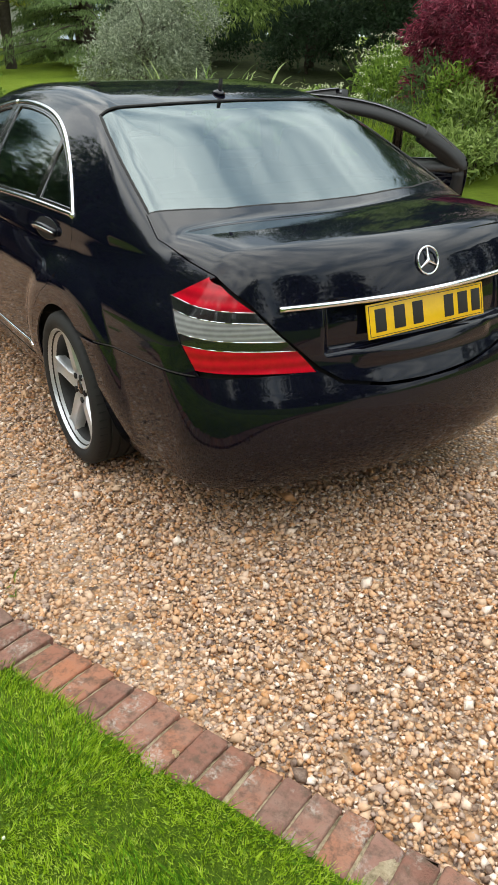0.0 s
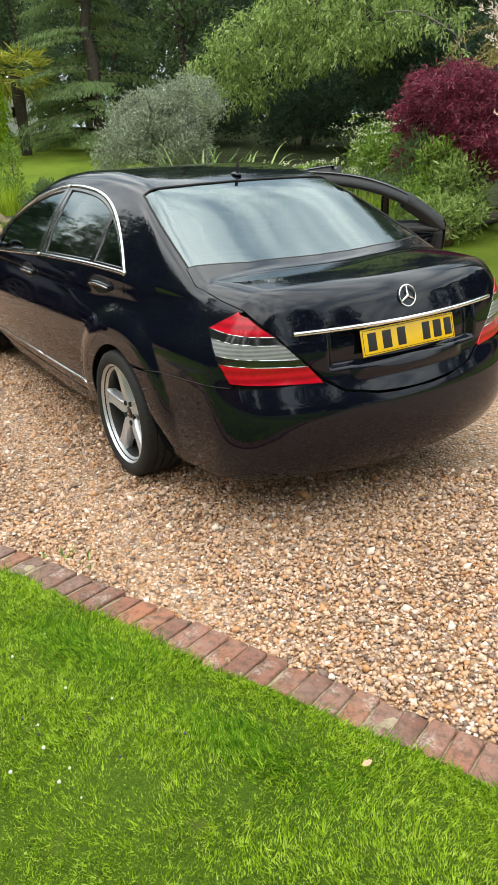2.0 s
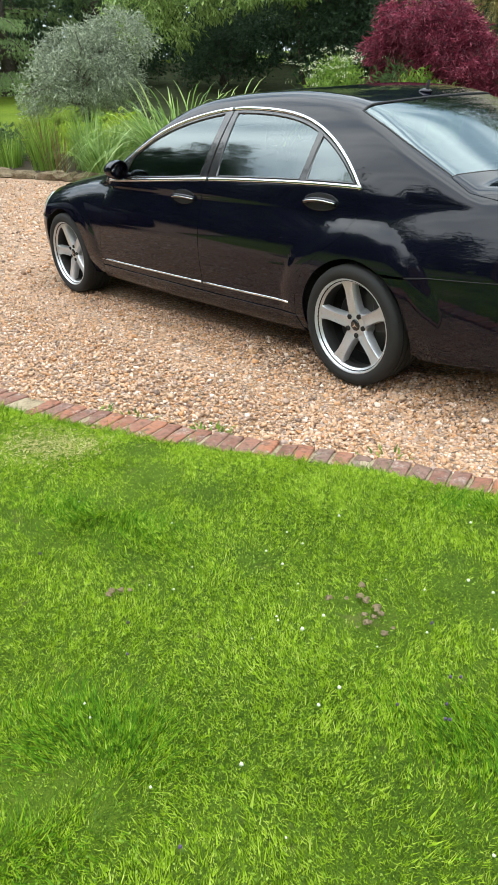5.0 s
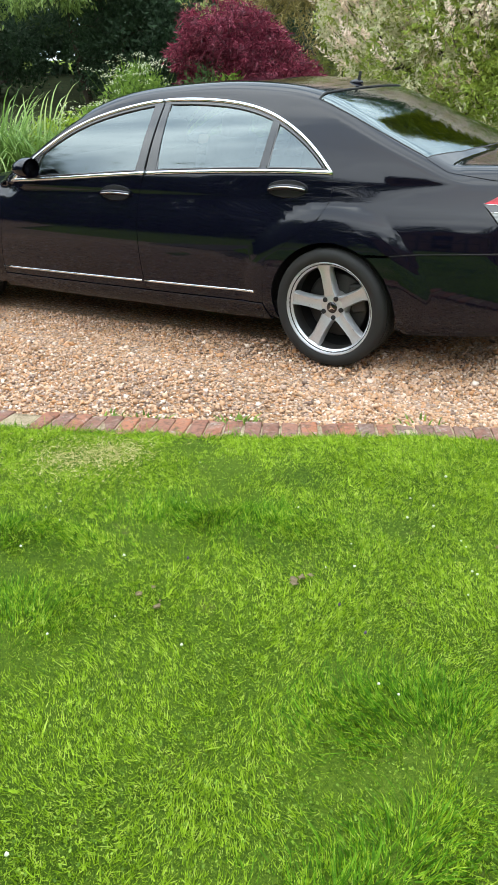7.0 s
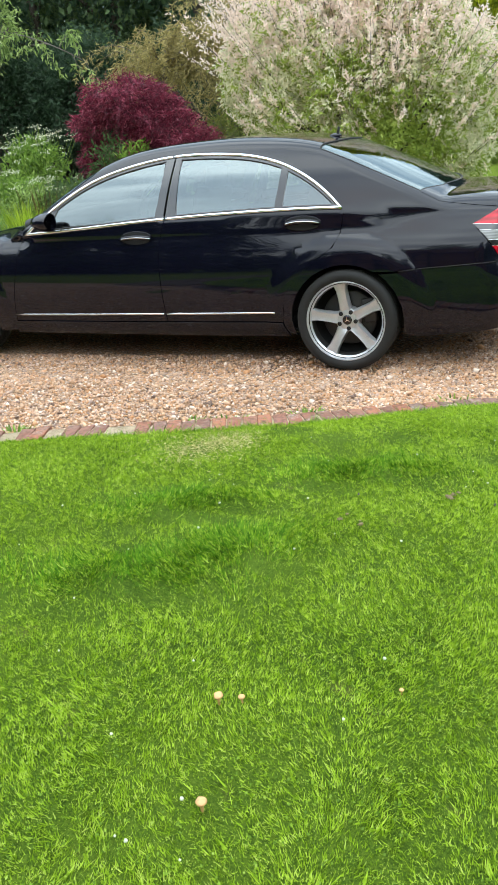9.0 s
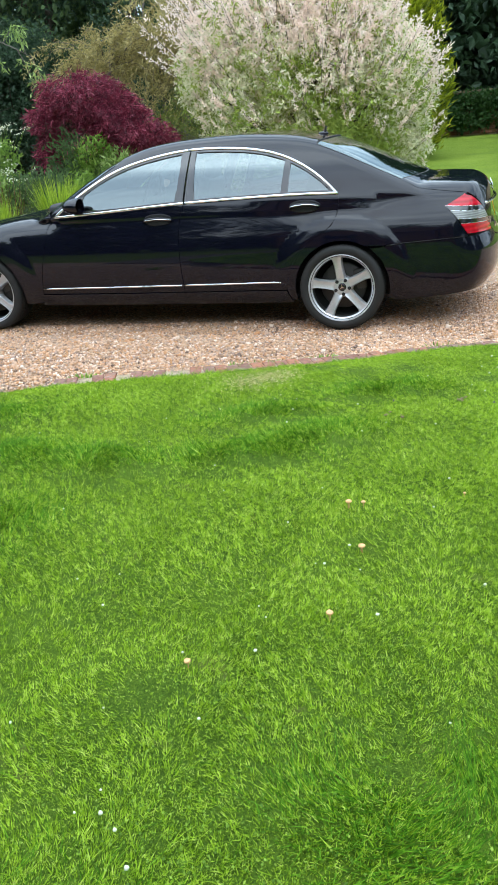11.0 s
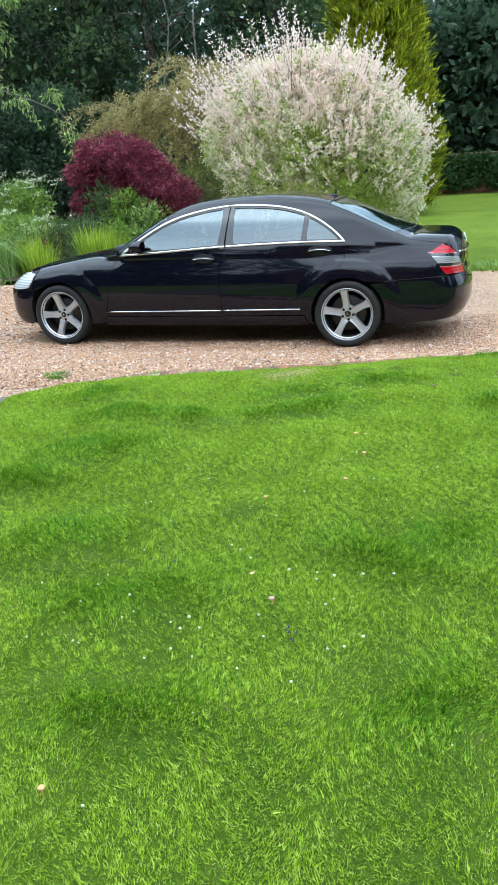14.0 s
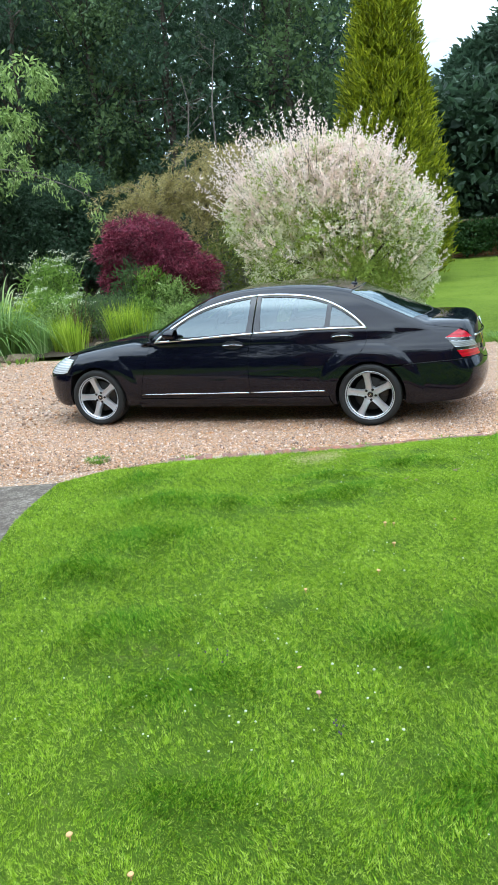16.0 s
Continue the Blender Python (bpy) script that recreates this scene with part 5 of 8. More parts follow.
    part("aerial_mast", mesh_of("aerial_mast", rod, f), RUBBER, fin)
    # the high brake light behind the glass
    o = np.array([(x, y, 0.6) for y in np.linspace(-0.13, 0.13, 9) for x in (-0.10, -0.045)])
    q = cast(body, o, np.tile((0.0, 0.0, 1.0), (len(o), 1)), 0.02, 1.6) - (0, 0, 0.016)
    part("high_brake_light", mesh_of("high_brake_light", q, [(2 * i, 2 * i + 1, 2 * i + 3, 2 * i + 2) for i in range(8)]), LAMP_CLEAR, car, "pale strip of the high brake light")
    for side in (-1, 1):
        t = np.linspace(0, 2 * np.pi, 20, endpoint=False)
        rows = []
        for d, sx in ((0.0, 0.92), (0.02, 1.0), (0.06, 1.0), (0.10, 0.86), (0.135, 0.6), (0.15, 0.25)):
            rows.append([(-2.10 - d, side * (0.950 + 0.078 * sx * math.cos(a)), 1.035 + (0.064 - 0.012 * math.cos(a)) * sx * math.sin(a)) for a in t])
        v = np.array(rows).reshape(-1, 3)
        k = len(t)
        f = [(i * k + j, i * k + (j + 1) % k, (i + 1) * k + (j + 1) % k, (i + 1) * k + j) for i in range(len(rows) - 1) for j in range(k)] + [tuple(range((len(rows) - 1) * k, len(rows) * k))]
        mir = part("door_mirror", mesh_of("door_mirror", v, f), PAINT, car, "rounded black door mirror")
        v = np.array([(-2.118 + 0.03 * math.cos(a) + 0.024 * math.sin(a), side * (0.950 + 0.062 * math.cos(a)), 1.035 + (0.050 - 0.009 * math.cos(a)) * math.sin(a)) for a in t])
        part("mirror_glass", mesh_of("mirror_glass", v, [tuple(range(k))]), CHROME, mir, "silvered mirror glass")
        v, f = tube_arrays(np.array([(-2.19, side * 0.80, 0.985), (-2.18, side * 0.87, 0.995), (-2.16, side * 0.92, 1.02)]), np.array([0.03, 0.026, 0.03]), 8)
        part("mirror_arm", mesh_of("mirror_arm", v, f), BLACK_TRIM, mir)
        tri = side_line(body, [(-2.39, 0.957), (-2.155, 1.118), (-2.175, 0.968)])
        v, f, n = panel(body, ALONG, tri, 0.05, 0.0, sink=-0.001, skirt=0.01, mirror=side > 0)
        part("mirror_base", mesh_of("mirror_base", v, f, n), BLACK_TRIM, mir)
    # --- floor pan, arches and cabin ---
    def inner_shape(x, y, z):
        wells = 1e3
        for hub in (HUB_F, HUB_R):
            r = 0.385 - np.hypot(x - hub, z - HUB_Z)
            wells = np.minimum(wells, np.maximum(-r, 0.62 - np.abs(y)))
        return np.maximum(np.maximum(body(x, y, z) + 0.03, z - 0.94), -wells)

    uv_x, uv_a = np.meshgrid(np.linspace(-4.0, 1.12, 110), np.linspace(-math.pi / 2, math.pi / 2, 36), indexing="ij")
    uv = np.stack([uv_x.ravel(), 0.75 * uv_a.ravel()], -1)
    o, d = ALONG.rays(uv)
    v = cast(inner_shape, o, d, 0.0, 1.5)
    r, c = uv_x.shape
    f = [(i * c + j, i * c + j + 1, (i + 1) * c + j + 1, (i + 1) * c + j) for i in range(r - 1) for j in range(c - 1)]
    v2 = np.concatenate([v, v * (1, -1, 1)])
    part("floor_pan", mesh_of("floor_pan", v2, f + [tuple(q + len(v) for q in one[::-1]) for one in f], smooth=False), SHADOW_BLACK, car, "black floor pan and wheel wells")
    for x in (-1.75, -0.55):
        for y in ((-0.38, 0.38) if x < -1 else (-0.42, 0.42)):
            seat = part("car_seat", rounded_box((0.5, 0.52, 0.2), (x, y, 0.62), 0.06, 3), LEATHER, car, "dark grey leather seat")
            part("backrest", rounded_box((0.14, 0.5, 0.5), (0, 0, 0.25), 0.05, 3, pose(x + 0.22, y, 0.64, 0, 14, 0)), LEATHER, seat)
            part("headrest", rounded_box((0.09, 0.27, 0.17), (0, 0, 0.6), 0.035, 3, pose(x + 0.24, y, 0.60, 0, 12, 0)), LEATHER_PALE, seat, "pale grey headrest")
    part("dashboard", rounded_box((0.4, 1.4, 0.2), (-2.35, 0, 0.94), 0.06, 3), DASH, car)
    part("parcel_shelf", rounded_box((0.6, 1.3, 0.04), (0.15, 0, 1.03), 0.015), DASH, car)
    ring = np.array([(-2.02 + 0.06 * math.sin(t), 0.38 + 0.18 * math.cos(t), 1.0 + 0.17 * math.sin(t)) for t in np.linspace(0, 2 * np.pi, 25)])
    part("steering_wheel", mesh_of("steering_wheel", *tube_arrays(ring, 0.016, 8)), DASH, car)
    for x in (HUB_F, HUB_R):
        for side in (-1, 1):
            build_wheel(car, x, side * 0.795, side, ALLOY, turn=WHEEL_TURN[x])
    return car


def low_outline(which):
    """The door below the window, (x, z), for its inner card."""
    xs = np.linspace(-2.35, -1.28, 10) if which == "front" else np.linspace(-1.22, -0.12, 10)
    top = [(x, float(low_line(x)) - 0.01) for x in xs]
    return top + ([(-1.32, 0.45), (-2.5, 0.45)] if which == "front" else [(-0.15, 0.80), (-0.42, 0.5), (-1.26, 0.45)])


OPEN_FRONT, OPEN_REAR = 50, 45
WHEEL_TURN = {HUB_F: -18, HUB_R: -9}
saloon = build_saloon()


# ---- the second car: a dark saloon further along the drive ----
def low_body(x, y, z):
    return body(x * 1.01, y, z / 0.95)


def build_second_car():
    car = thing("dark_saloon", "dark blue-black sports saloon parked on the gravel", "car")

    def side(points):
        p = np.array(points, float)
        o = np.stack([p[:, 0], 0 * p[:, 0], p[:, 1]], -1)
        return cast(low_body, o, np.tile((0.0, -1.0, 0.0), (len(p), 1)), 0.05, 1.4)

    belt = [(-2.35, 0.91), (-1.9, 0.925), (-1.3, 0.945), (-0.8, 0.96), (-0.1, 0.965)]
    arc_f, arc_r = arch(HUB_F, 0.375, 0, 180, 22), arch(HUB_R, 0.375, 0, 180, 22)
    wing = [(-2.3, 0.89), (-2.42, 0.6), (-2.5, 0.22), (-2.75, 0.2)] + [(x, z * 0.97) for x, z in arc_f] + [(-3.56, 0.3), (-3.7, 0.3), (-3.75, 0.5), (-3.6, 0.68), (-3.3, 0.76), (-2.9, 0.84)]
    doors = [[(-2.29, 0.90), (-1.9, 0.92), (-1.31, 0.94), (-1.31, 0.22), (-2.49, 0.22), (-2.41, 0.6)], [(-1.30, 0.94), (-0.7, 0.955), (-0.1, 0.96), (-0.15, 0.78), (-0.4, 0.55), (-0.44, 0.22), (-1.30, 0.22)]]
    quarter = [(-0.09, 0.96), (-0.14, 0.78), (-0.39, 0.55), (-0.43, 0.22)] + [(x, z * 0.97) for x, z in arc_r[::-1]] + [(0.4, 0.25), (0.8, 0.28), (0.95, 0.45), (0.9, 0.75), (0.6, 0.9), (0.3, 0.95)]
    glass = [[(-2.15, 0.95), (-1.95, 1.08), (-1.6, 1.23), (-1.33, 1.275), (-1.34, 0.96)], [(-1.27, 0.96), (-1.25, 1.275), (-0.8, 1.26), (-0.4, 1.13), (-0.2, 0.98)]]
    for m in (False, True):
        for name, outline in (("front_wing", wing), ("rear_quarter", quarter)):
            part(name, mesh_of(name, *panel(low_body, ALONG, side(outline), 0.06, 0.003, mirror=m)), PAINT_B, car)
        for outline in doors:
            part("door", mesh_of("door", *panel(low_body, ALONG, side(outline), 0.06, 0.003, mirror=m)), PAINT_B, car)
        for outline in glass:
            part("side_window", mesh_of("side_window", *panel(low_body, ALONG, side(outline), 0.06, 0.004, sink=0.004, mirror=m)), GLASS, car, "dark side window")
        s = 1 if m else -1
        for k in range(3):
            vent = [(-2.63 + 0.06 * k + 0.022 * math.cos(t), 0.66 + 0.016 * math.sin(t)) for t in np.linspace(0, 2 * np.pi, 14, endpoint=False)]
            part("wing_vent", mesh_of("wing_vent", *panel(low_body, ALONG, side(vent), 0.03, 0.0, sink=-0.004, skirt=0.006, mirror=m)), CHROME, car, "small bright oval vent in the wing")
        mir = part("door_mirror", rounded_box((0.11, 0.2, 0.13), (-2.02, s * 0.97, 0.985), 0.045, 3), PAINT_B, car)
        part("mirror_glass", rounded_box((0.006, 0.16, 0.09), (-1.964, s * 0.97, 0.985), 0.0), plain("blue_mirror", (0.25, 0.55, 0.75), 0.08, 1.0), mir, "blue-tinted mirror glass")
        part("mirror_arm", rounded_box((0.05, 0.14, 0.03), (-2.06, s * 0.86, 0.94), 0.01), BLACK_TRIM, mir)
    roof = [(x, -abs(y), z) for x, y, z in [(-1.72, 0.5, 1.3), (-1.9, 0.62, 1.15), (-2.2, 0.78, 0.98), (-2.2, 0.84, 0.93), (-1.95, 0.74, 1.10), (-1.6, 0.66, 1.25), (-1.3, 0.63, 1.295), (-0.8, 0.63, 1.28), (-0.38, 0.68, 1.15), (-0.1, 0.78, 0.97), (0.3, 0.78, 0.97), (0.45, 0.68, 1.03), (-0.2, 0.58, 1.3), (-0.2, 0.01, 1.36), (-1.68, 0.01, 1.36)]]
    for m in (False, True):
        part("roof_panel", mesh_of("roof_panel", *panel(low_body, ALONG, np.array(roof), 0.06, 0.0, mirror=m)), PAINT_B, car)
    top = [(-2.3, -0.8), (-3.0, -0.76), (-3.5, -0.66), (-3.8, -0.35), (-3.86, 0), (-3.8, 0.35), (-3.5, 0.66), (-3.0, 0.76), (-2.3, 0.8), (-2.6, 0.5), (-2.7, 0), (-2.6, -0.5)]
    part("bonnet", mesh_of("bonnet", *panel(low_body, DOWN, np.array([(x, y, 0) for x, y in top]), 0.08, 0.003)), PAINT_B, car)
    screen = [(-1.7, -0.5), (-1.9, -0.62), (-2.25, -0.78), (-2.58, -0.5), (-2.68, 0), (-2.58, 0.5), (-2.25, 0.78), (-1.9, 0.62), (-1.7, 0.5), (-1.67, 0)]
    part("windscreen", mesh_of("windscreen", *panel(low_body, DOWN, np.array([(x, y, 0) for x, y in screen]), 0.08, 0.003, sink=0.004)), GLASS, car)
    back = [(-0.2, -0.55), (0.4, -0.66), (0.55, 0), (0.4, 0.66), (-0.2, 0.55), (-0.18, 0)]
    part("rear_window", mesh_of("rear_window", *panel(low_body, DOWN, np.array([(x, y, 0) for x, y in back]), 0.08, 0.003, sink=0.004)), GLASS_REAR, car)
    part("boot_lid", mesh_of("boot_lid", *panel(low_body, LID, np.array([(0.45, -0.66, 1.0), (0.8, -0.66, 0.95), (1.08, -0.5, 0.6), (1.1, 0, 0.58), (1.08, 0.5, 0.6), (0.8, 0.66, 0.95), (0.45, 0.66, 1.0), (0.56, 0, 1.02)]), 0.05, 0.003)), PAINT_B, car)
    uv_x, uv_a = np.meshgrid(np.linspace(-3.9, 1.05, 80), np.linspace(-1.5, 1.5, 30), indexing="ij")

    def inner(x, y, z):
        wells = 1e3
        for hub in (HUB_F, HUB_R):
            wells = np.minimum(wells, np.maximum(np.hypot(x - hub, z - HUB_Z) - 0.39, 0.6 - np.abs(y)))
        return np.maximum(np.maximum(low_body(x, y, z) + 0.02, z - 0.86), -wells)

    o, d = ALONG.rays(np.stack([uv_x.ravel(), 0.75 * uv_a.ravel()], -1))
    v = cast(inner, o, d, 0.0, 1.5)
    r, c = uv_x.shape
    f = [(i * c + j, i * c + j + 1, (i + 1) * c + j + 1, (i + 1) * c + j) for i in range(r - 1) for j in range(c - 1)]
    part("floor_pan", mesh_of("floor_pan", np.concatenate([v, v * (1, -1, 1)]), f + [tuple(q + len(v) for q in one[::-1]) for one in f], smooth=False), SHADOW_BLACK, car)
    for x in (HUB_F, HUB_R):
        for s in (-1, 1):
            build_wheel(car, x, s * 0.79, s, ALLOY_DARK, five=False, turn=20)
    car.matrix_basis = pose(-7.25, -3.13, 0.035, 0, 0, -35)
    return car


build_second_car()


# ---- plants ----
def unit(v):
    return v / np.maximum(np.linalg.norm(v, axis=-1, keepdims=True), 1e-9)


def leaf_arrays(base, way, length, width, rng, curl=0.25):
    """One folded quad a leaf."""
    n = len(base)
    way = unit(way)
    length, width = np.broadcast_to(length, n)[:, None], np.broadcast_to(width, n)[:, None]
    side = unit(np.cross(way, rng.normal(size=(n, 3))))
    up = np.cross(side, way)
    mid = base + way * length * 0.45 + up * length * curl * 0.3
    v = np.stack([base, mid + side * width / 2, base + way * length - up * length * curl * 0.2, mid - side * width / 2], 1)
    return v.reshape(-1, 3), np.arange(4 * n).reshape(n, 4)


def crown_points(blobs, count, rng, shell=0.55, lumps=0.25, low=-0.6):
    """Places over a set of ellipsoids, with their ways outwards, uneven and with gaps."""
    c, r = np.array([b[:3] for b in blobs], float), np.array([b[3:] for b in blobs], float)
    weight = (r[:, 0] * r[:, 2]) / np.sum(r[:, 0] * r[:, 2])
    k = rng.choice(len(blobs), count * 2, p=weight)
    d = unit(rng.normal(size=(count * 2, 3)))
    d[:, 2] = np.where(d[:, 2] < low, -d[:, 2], d[:, 2])
    f = shell + (1 - shell) * np.sqrt(rng.random(count * 2))
    p = c[k] + d * r[k] * f[:, None]
    wave = np.sin(p[:, 0] * 2.7 + 1) * np.sin(p[:, 1] * 2.3) * np.sin(p[:, 2] * 3.1 + 2) + 0.6 * np.sin(p[:, 0] * 6.1) * np.sin(p[:, 2] * 5.7) * np.sin(p[:, 1] * 5.2 + 1)
    keep = rng.random(count * 2) < 0.62 + lumps * wave * 1.6
    p, d = p[keep][:count], d[keep][:count]
    return p * 1.0, d


def clumps(points, ways, per, spread, length, width, rng, droop=0.0, tight=0.6):
    """Leaves that fan out from short twigs."""
    n = len(points)
    base = np.repeat(points, per, 0) + rng.normal(size=(n * per, 3)) * spread
    way = np.repeat(ways, per, 0) * tight + unit(rng.normal(size=(n * per, 3)))
    way[:, 2] -= droop
    size = 0.7 + 0.6 * rng.random(n * per)
    return leaf_arrays(base, way, length * size, width * size, rng)


def limbs(foot, top, radius, count, reach, rng, spread_from=0.35, sag=0.0, sides=7):
    """A trunk that tapers and wanders, with forking limbs."""
    foot, top = np.array(foot, float), np.array(top, float)
    t = np.linspace(0, 1, 9)[:, None]
    wander = np.cumsum(rng.normal(size=(9, 3)) * (0.035, 0.035, 0) * np.linalg.norm(top - foot) / 3, 0)
    path = foot + (top - foot) * t + wander
    path[0] = foot - (0, 0, 0.15)
    pieces = [tube_arrays(path, radius * np.linspace(1.15, 0.3, 9), sides)]
    for _ in range(count):
        s = spread_from + (1 - spread_from) * rng.random()
        k = s * 8
        a = path[int(k)] + (path[min(int(k) + 1, 8)] - path[int(k)]) * (k % 1)
        ang, rise = rng.random() * 2 * np.pi, 0.3 + 0.6 * rng.random()
        way = np.array([math.cos(ang), math.sin(ang), rise])
        long = reach * (0.6 + 0.6 * rng.random()) * (1.15 - 0.6 * s)
        u = np.linspace(0, 1, 6)[:, None]
        q = a + way * long * u + np.array([0, 0, -sag * long]) * u**2 + np.cumsum(rng.normal(size=(6, 3)), 0) * 0.03 * long
        pieces.append(tube_arrays(q, radius * (0.42 * (1.1 - s)) * np.linspace(1, 0.2, 6) + 0.004, 5))
        for _ in range(2):
            b = q[rng.integers(2, 5)]
            w2 = unit(way + rng.normal(size=3) * 0.7)
            pieces.append(tube_arrays(b + w2 * long * 0.5 * u, radius * 0.14 * np.linspace(1, 0.2, 6) + 0.003, 4))
    return join_arrays(pieces)


def tree(name, label, category, foot, trunk_top, radius, blobs, count, per, leaf, leaf_w, leaves_mat, seed, bark=BARK, droop=0.1, spread=0.12, limb_count=9, reach=1.6, group="", shell=0.5, tight=0.6, sag=0.1, lumps=0.25, core=0):
    rng = np.random.default_rng(seed)
    t = thing(name, label, category, None, group)
    v, f = limbs(foot, trunk_top, radius, limb_count, reach, rng, sag=sag)
    part("trunk", fast_mesh("trunk", v, f, True), bark, t)
    p, d = crown_points(blobs, count, rng, shell, lumps)
    v, f = clumps(p, d, per, spread, leaf, leaf_w, rng, droop, tight)
    if core:
        q, w = crown_points(blobs, core, rng, 0.1, 0.0)
        q = q * 0.8 + 0.2 * np.array([b[:3] for b in blobs])[rng.integers(len(blobs), size=len(q))]
        v, f = join_arrays([(v, f), leaf_arrays(q, rng.normal(size=q.shape), leaf * 2.0, leaf * 1.2, rng)])
    part("crown", fast_mesh("crown", v, f), leaves_mat, t)
    return t


def blades(foot, count, height, lean, width, rng, spread=0.15, droop=0.5, steps=5):
    """Strap leaves that rise from a clump and bow over."""
    n = count
    ang = rng.random(n) * 2 * np.pi
    out = np.stack([np.cos(ang), np.sin(ang), 0 * ang], -1)
    base = np.array(foot) + out * (rng.random(n) ** 0.5 * spread)[:, None]
    h = height * (0.55 + 0.5 * rng.random(n))
    le = lean * (0.3 + rng.random(n))
    s = np.linspace(0, 1, steps)
    side = np.stack([-np.sin(ang), np.cos(ang), 0 * ang], -1)
    rows = []
    for k in s:
        p = base + out * (le * h * k**1.6)[:, None] + np.array([0, 0, 1.0]) * (h * (k - droop * le * k**3))[:, None]
        w = width * (1 - 0.9 * k**2)
        rows.append(np.stack([p - side * w / 2, p + side * w / 2], 1))
    v = np.stack(rows, 1)
    idx = np.arange(n * steps * 2).reshape(n, steps, 2)
    f = np.stack([idx[:, :-1, 0], idx[:, :-1, 1], idx[:, 1:, 1], idx[:, 1:, 0]], -1).reshape(-1, 4)
    return v.reshape(-1, 3), f


def gh(x, y):
    return float(ground_height(np.array(x, float), np.array(y, float)))


def moved(blobs, dx, dy, dz):
    return [(x + dx, y + dy, z + dz, a, b, c) for x, y, z, a, b, c in blobs]


def build_willow():
    """A round dappled willow, cream and pink at its tips and green within."""
    rng = np.random.default_rng(11)
    cx, cy = -1.82, 7.25
    g = gh(cx, cy)
    t = thing("dappled_willow", "large rounded dappled willow bush, cream and pink shoots over green", "bush")
    v, f = limbs((cx, cy, g), (cx + 0.1, cy, g + 2.4), 0.13, 22, 1.5, rng, 0.1)
    part("trunk", fast_mesh("trunk", v, f, True), BARK, t)
    blobs = [(cx + 0.2, cy, 1.95, 2.0, 2.0, 1.75), (cx - 0.45, cy, 2.75, 1.75, 1.6, 1.35), (cx + 0.8, cy, 2.15, 1.5, 1.6, 1.45), (cx + 0.25, cy - 0.2, 3.1, 1.45, 1.3, 1.05), (cx + 1.0, cy - 0.3, 1.45, 1.25, 1.3, 1.0), (cx - 1.35, cy - 0.2, 2.55, 0.7, 0.9, 0.8)]
    blobs = moved(blobs, -0.16, 0, -0.33)
    p, d = crown_points(blobs, 10500, rng, 0.74, 0.3, -0.8)
    patch = np.sin(p[:, 0] * 3.1 + 1) * np.sin(p[:, 2] * 3.7 + p[:, 1])
    share = 0.30 + 0.16 * patch + 0.75 * np.exp(-((p[:, 0] - cx - 0.55) / 1.05) ** 2 - ((p[:, 2] - 1.3) / 0.8) ** 2) * (0.8 + 0.5 * patch) - 0.12 * (p[:, 2] > 2.5)
    green = rng.random(len(p)) < share
    pink = ~green & (rng.random(len(p)) < np.clip((p[:, 2] - 2.0) / 1.3, 0.04, 0.75))
    cream = ~green & ~pink
    # long arching shoots along the top and the shoulder
    q, w = crown_points(blobs, 1000, rng, 0.93, 0.1, 0.1)
    w = unit(w + (0, 0, 0.75))
    long = 0.18 + 0.40 * rng.random(len(q)) ** 2 + 0.75 * rng.random(len(q)) ** 2 * (q[:, 0] < cx - 0.1) * (q[:, 2] > 2.3)
    s = rng.random((len(q), 26))
    base = q[:, None] + w[:, None] * (s * long[:, None])[..., None]
    way = w[:, None] * 0.9 + unit(rng.normal(size=(len(q), 26, 3)))
    tips = [clumps(p[pink], d[pink], 8, 0.022, 0.085, 0.028, rng, 0.0, 0.45), leaf_arrays(base.reshape(-1, 3), way.reshape(-1, 3), 0.066, 0.022, rng)]
    part("pink_crown", fast_mesh("pink_crown", *join_arrays(tips)), L_WILLOW_P, t, "pale pink young shoots")
    v, f = clumps(p[cream], d[cream], 9, 0.028, 0.078, 0.028, rng, 0.0, 0.35)
    part("pale_crown", fast_mesh("pale_crown", v, f), L_WILLOW, t, "cream and white young leaves")
    v, f = clumps(p[green], d[green], 9, 0.05, 0.080, 0.028, rng, 0.0, 0.45)
    part("green_crown", fast_mesh("green_crown", v, f), L_WILLOW_G, t, "green older leaves")
    sticks = [tube_arrays(np.stack([q[k] - w[k] * 0.3, q[k] + w[k] * long[k]]), np.array([0.006, 0.002]), 4) for k in range(0, len(q), 2)]
    part("shoot_wood", fast_mesh("shoot_wood", *join_arrays(sticks)), BARK_PALE, t)["kind"] = "stuff"


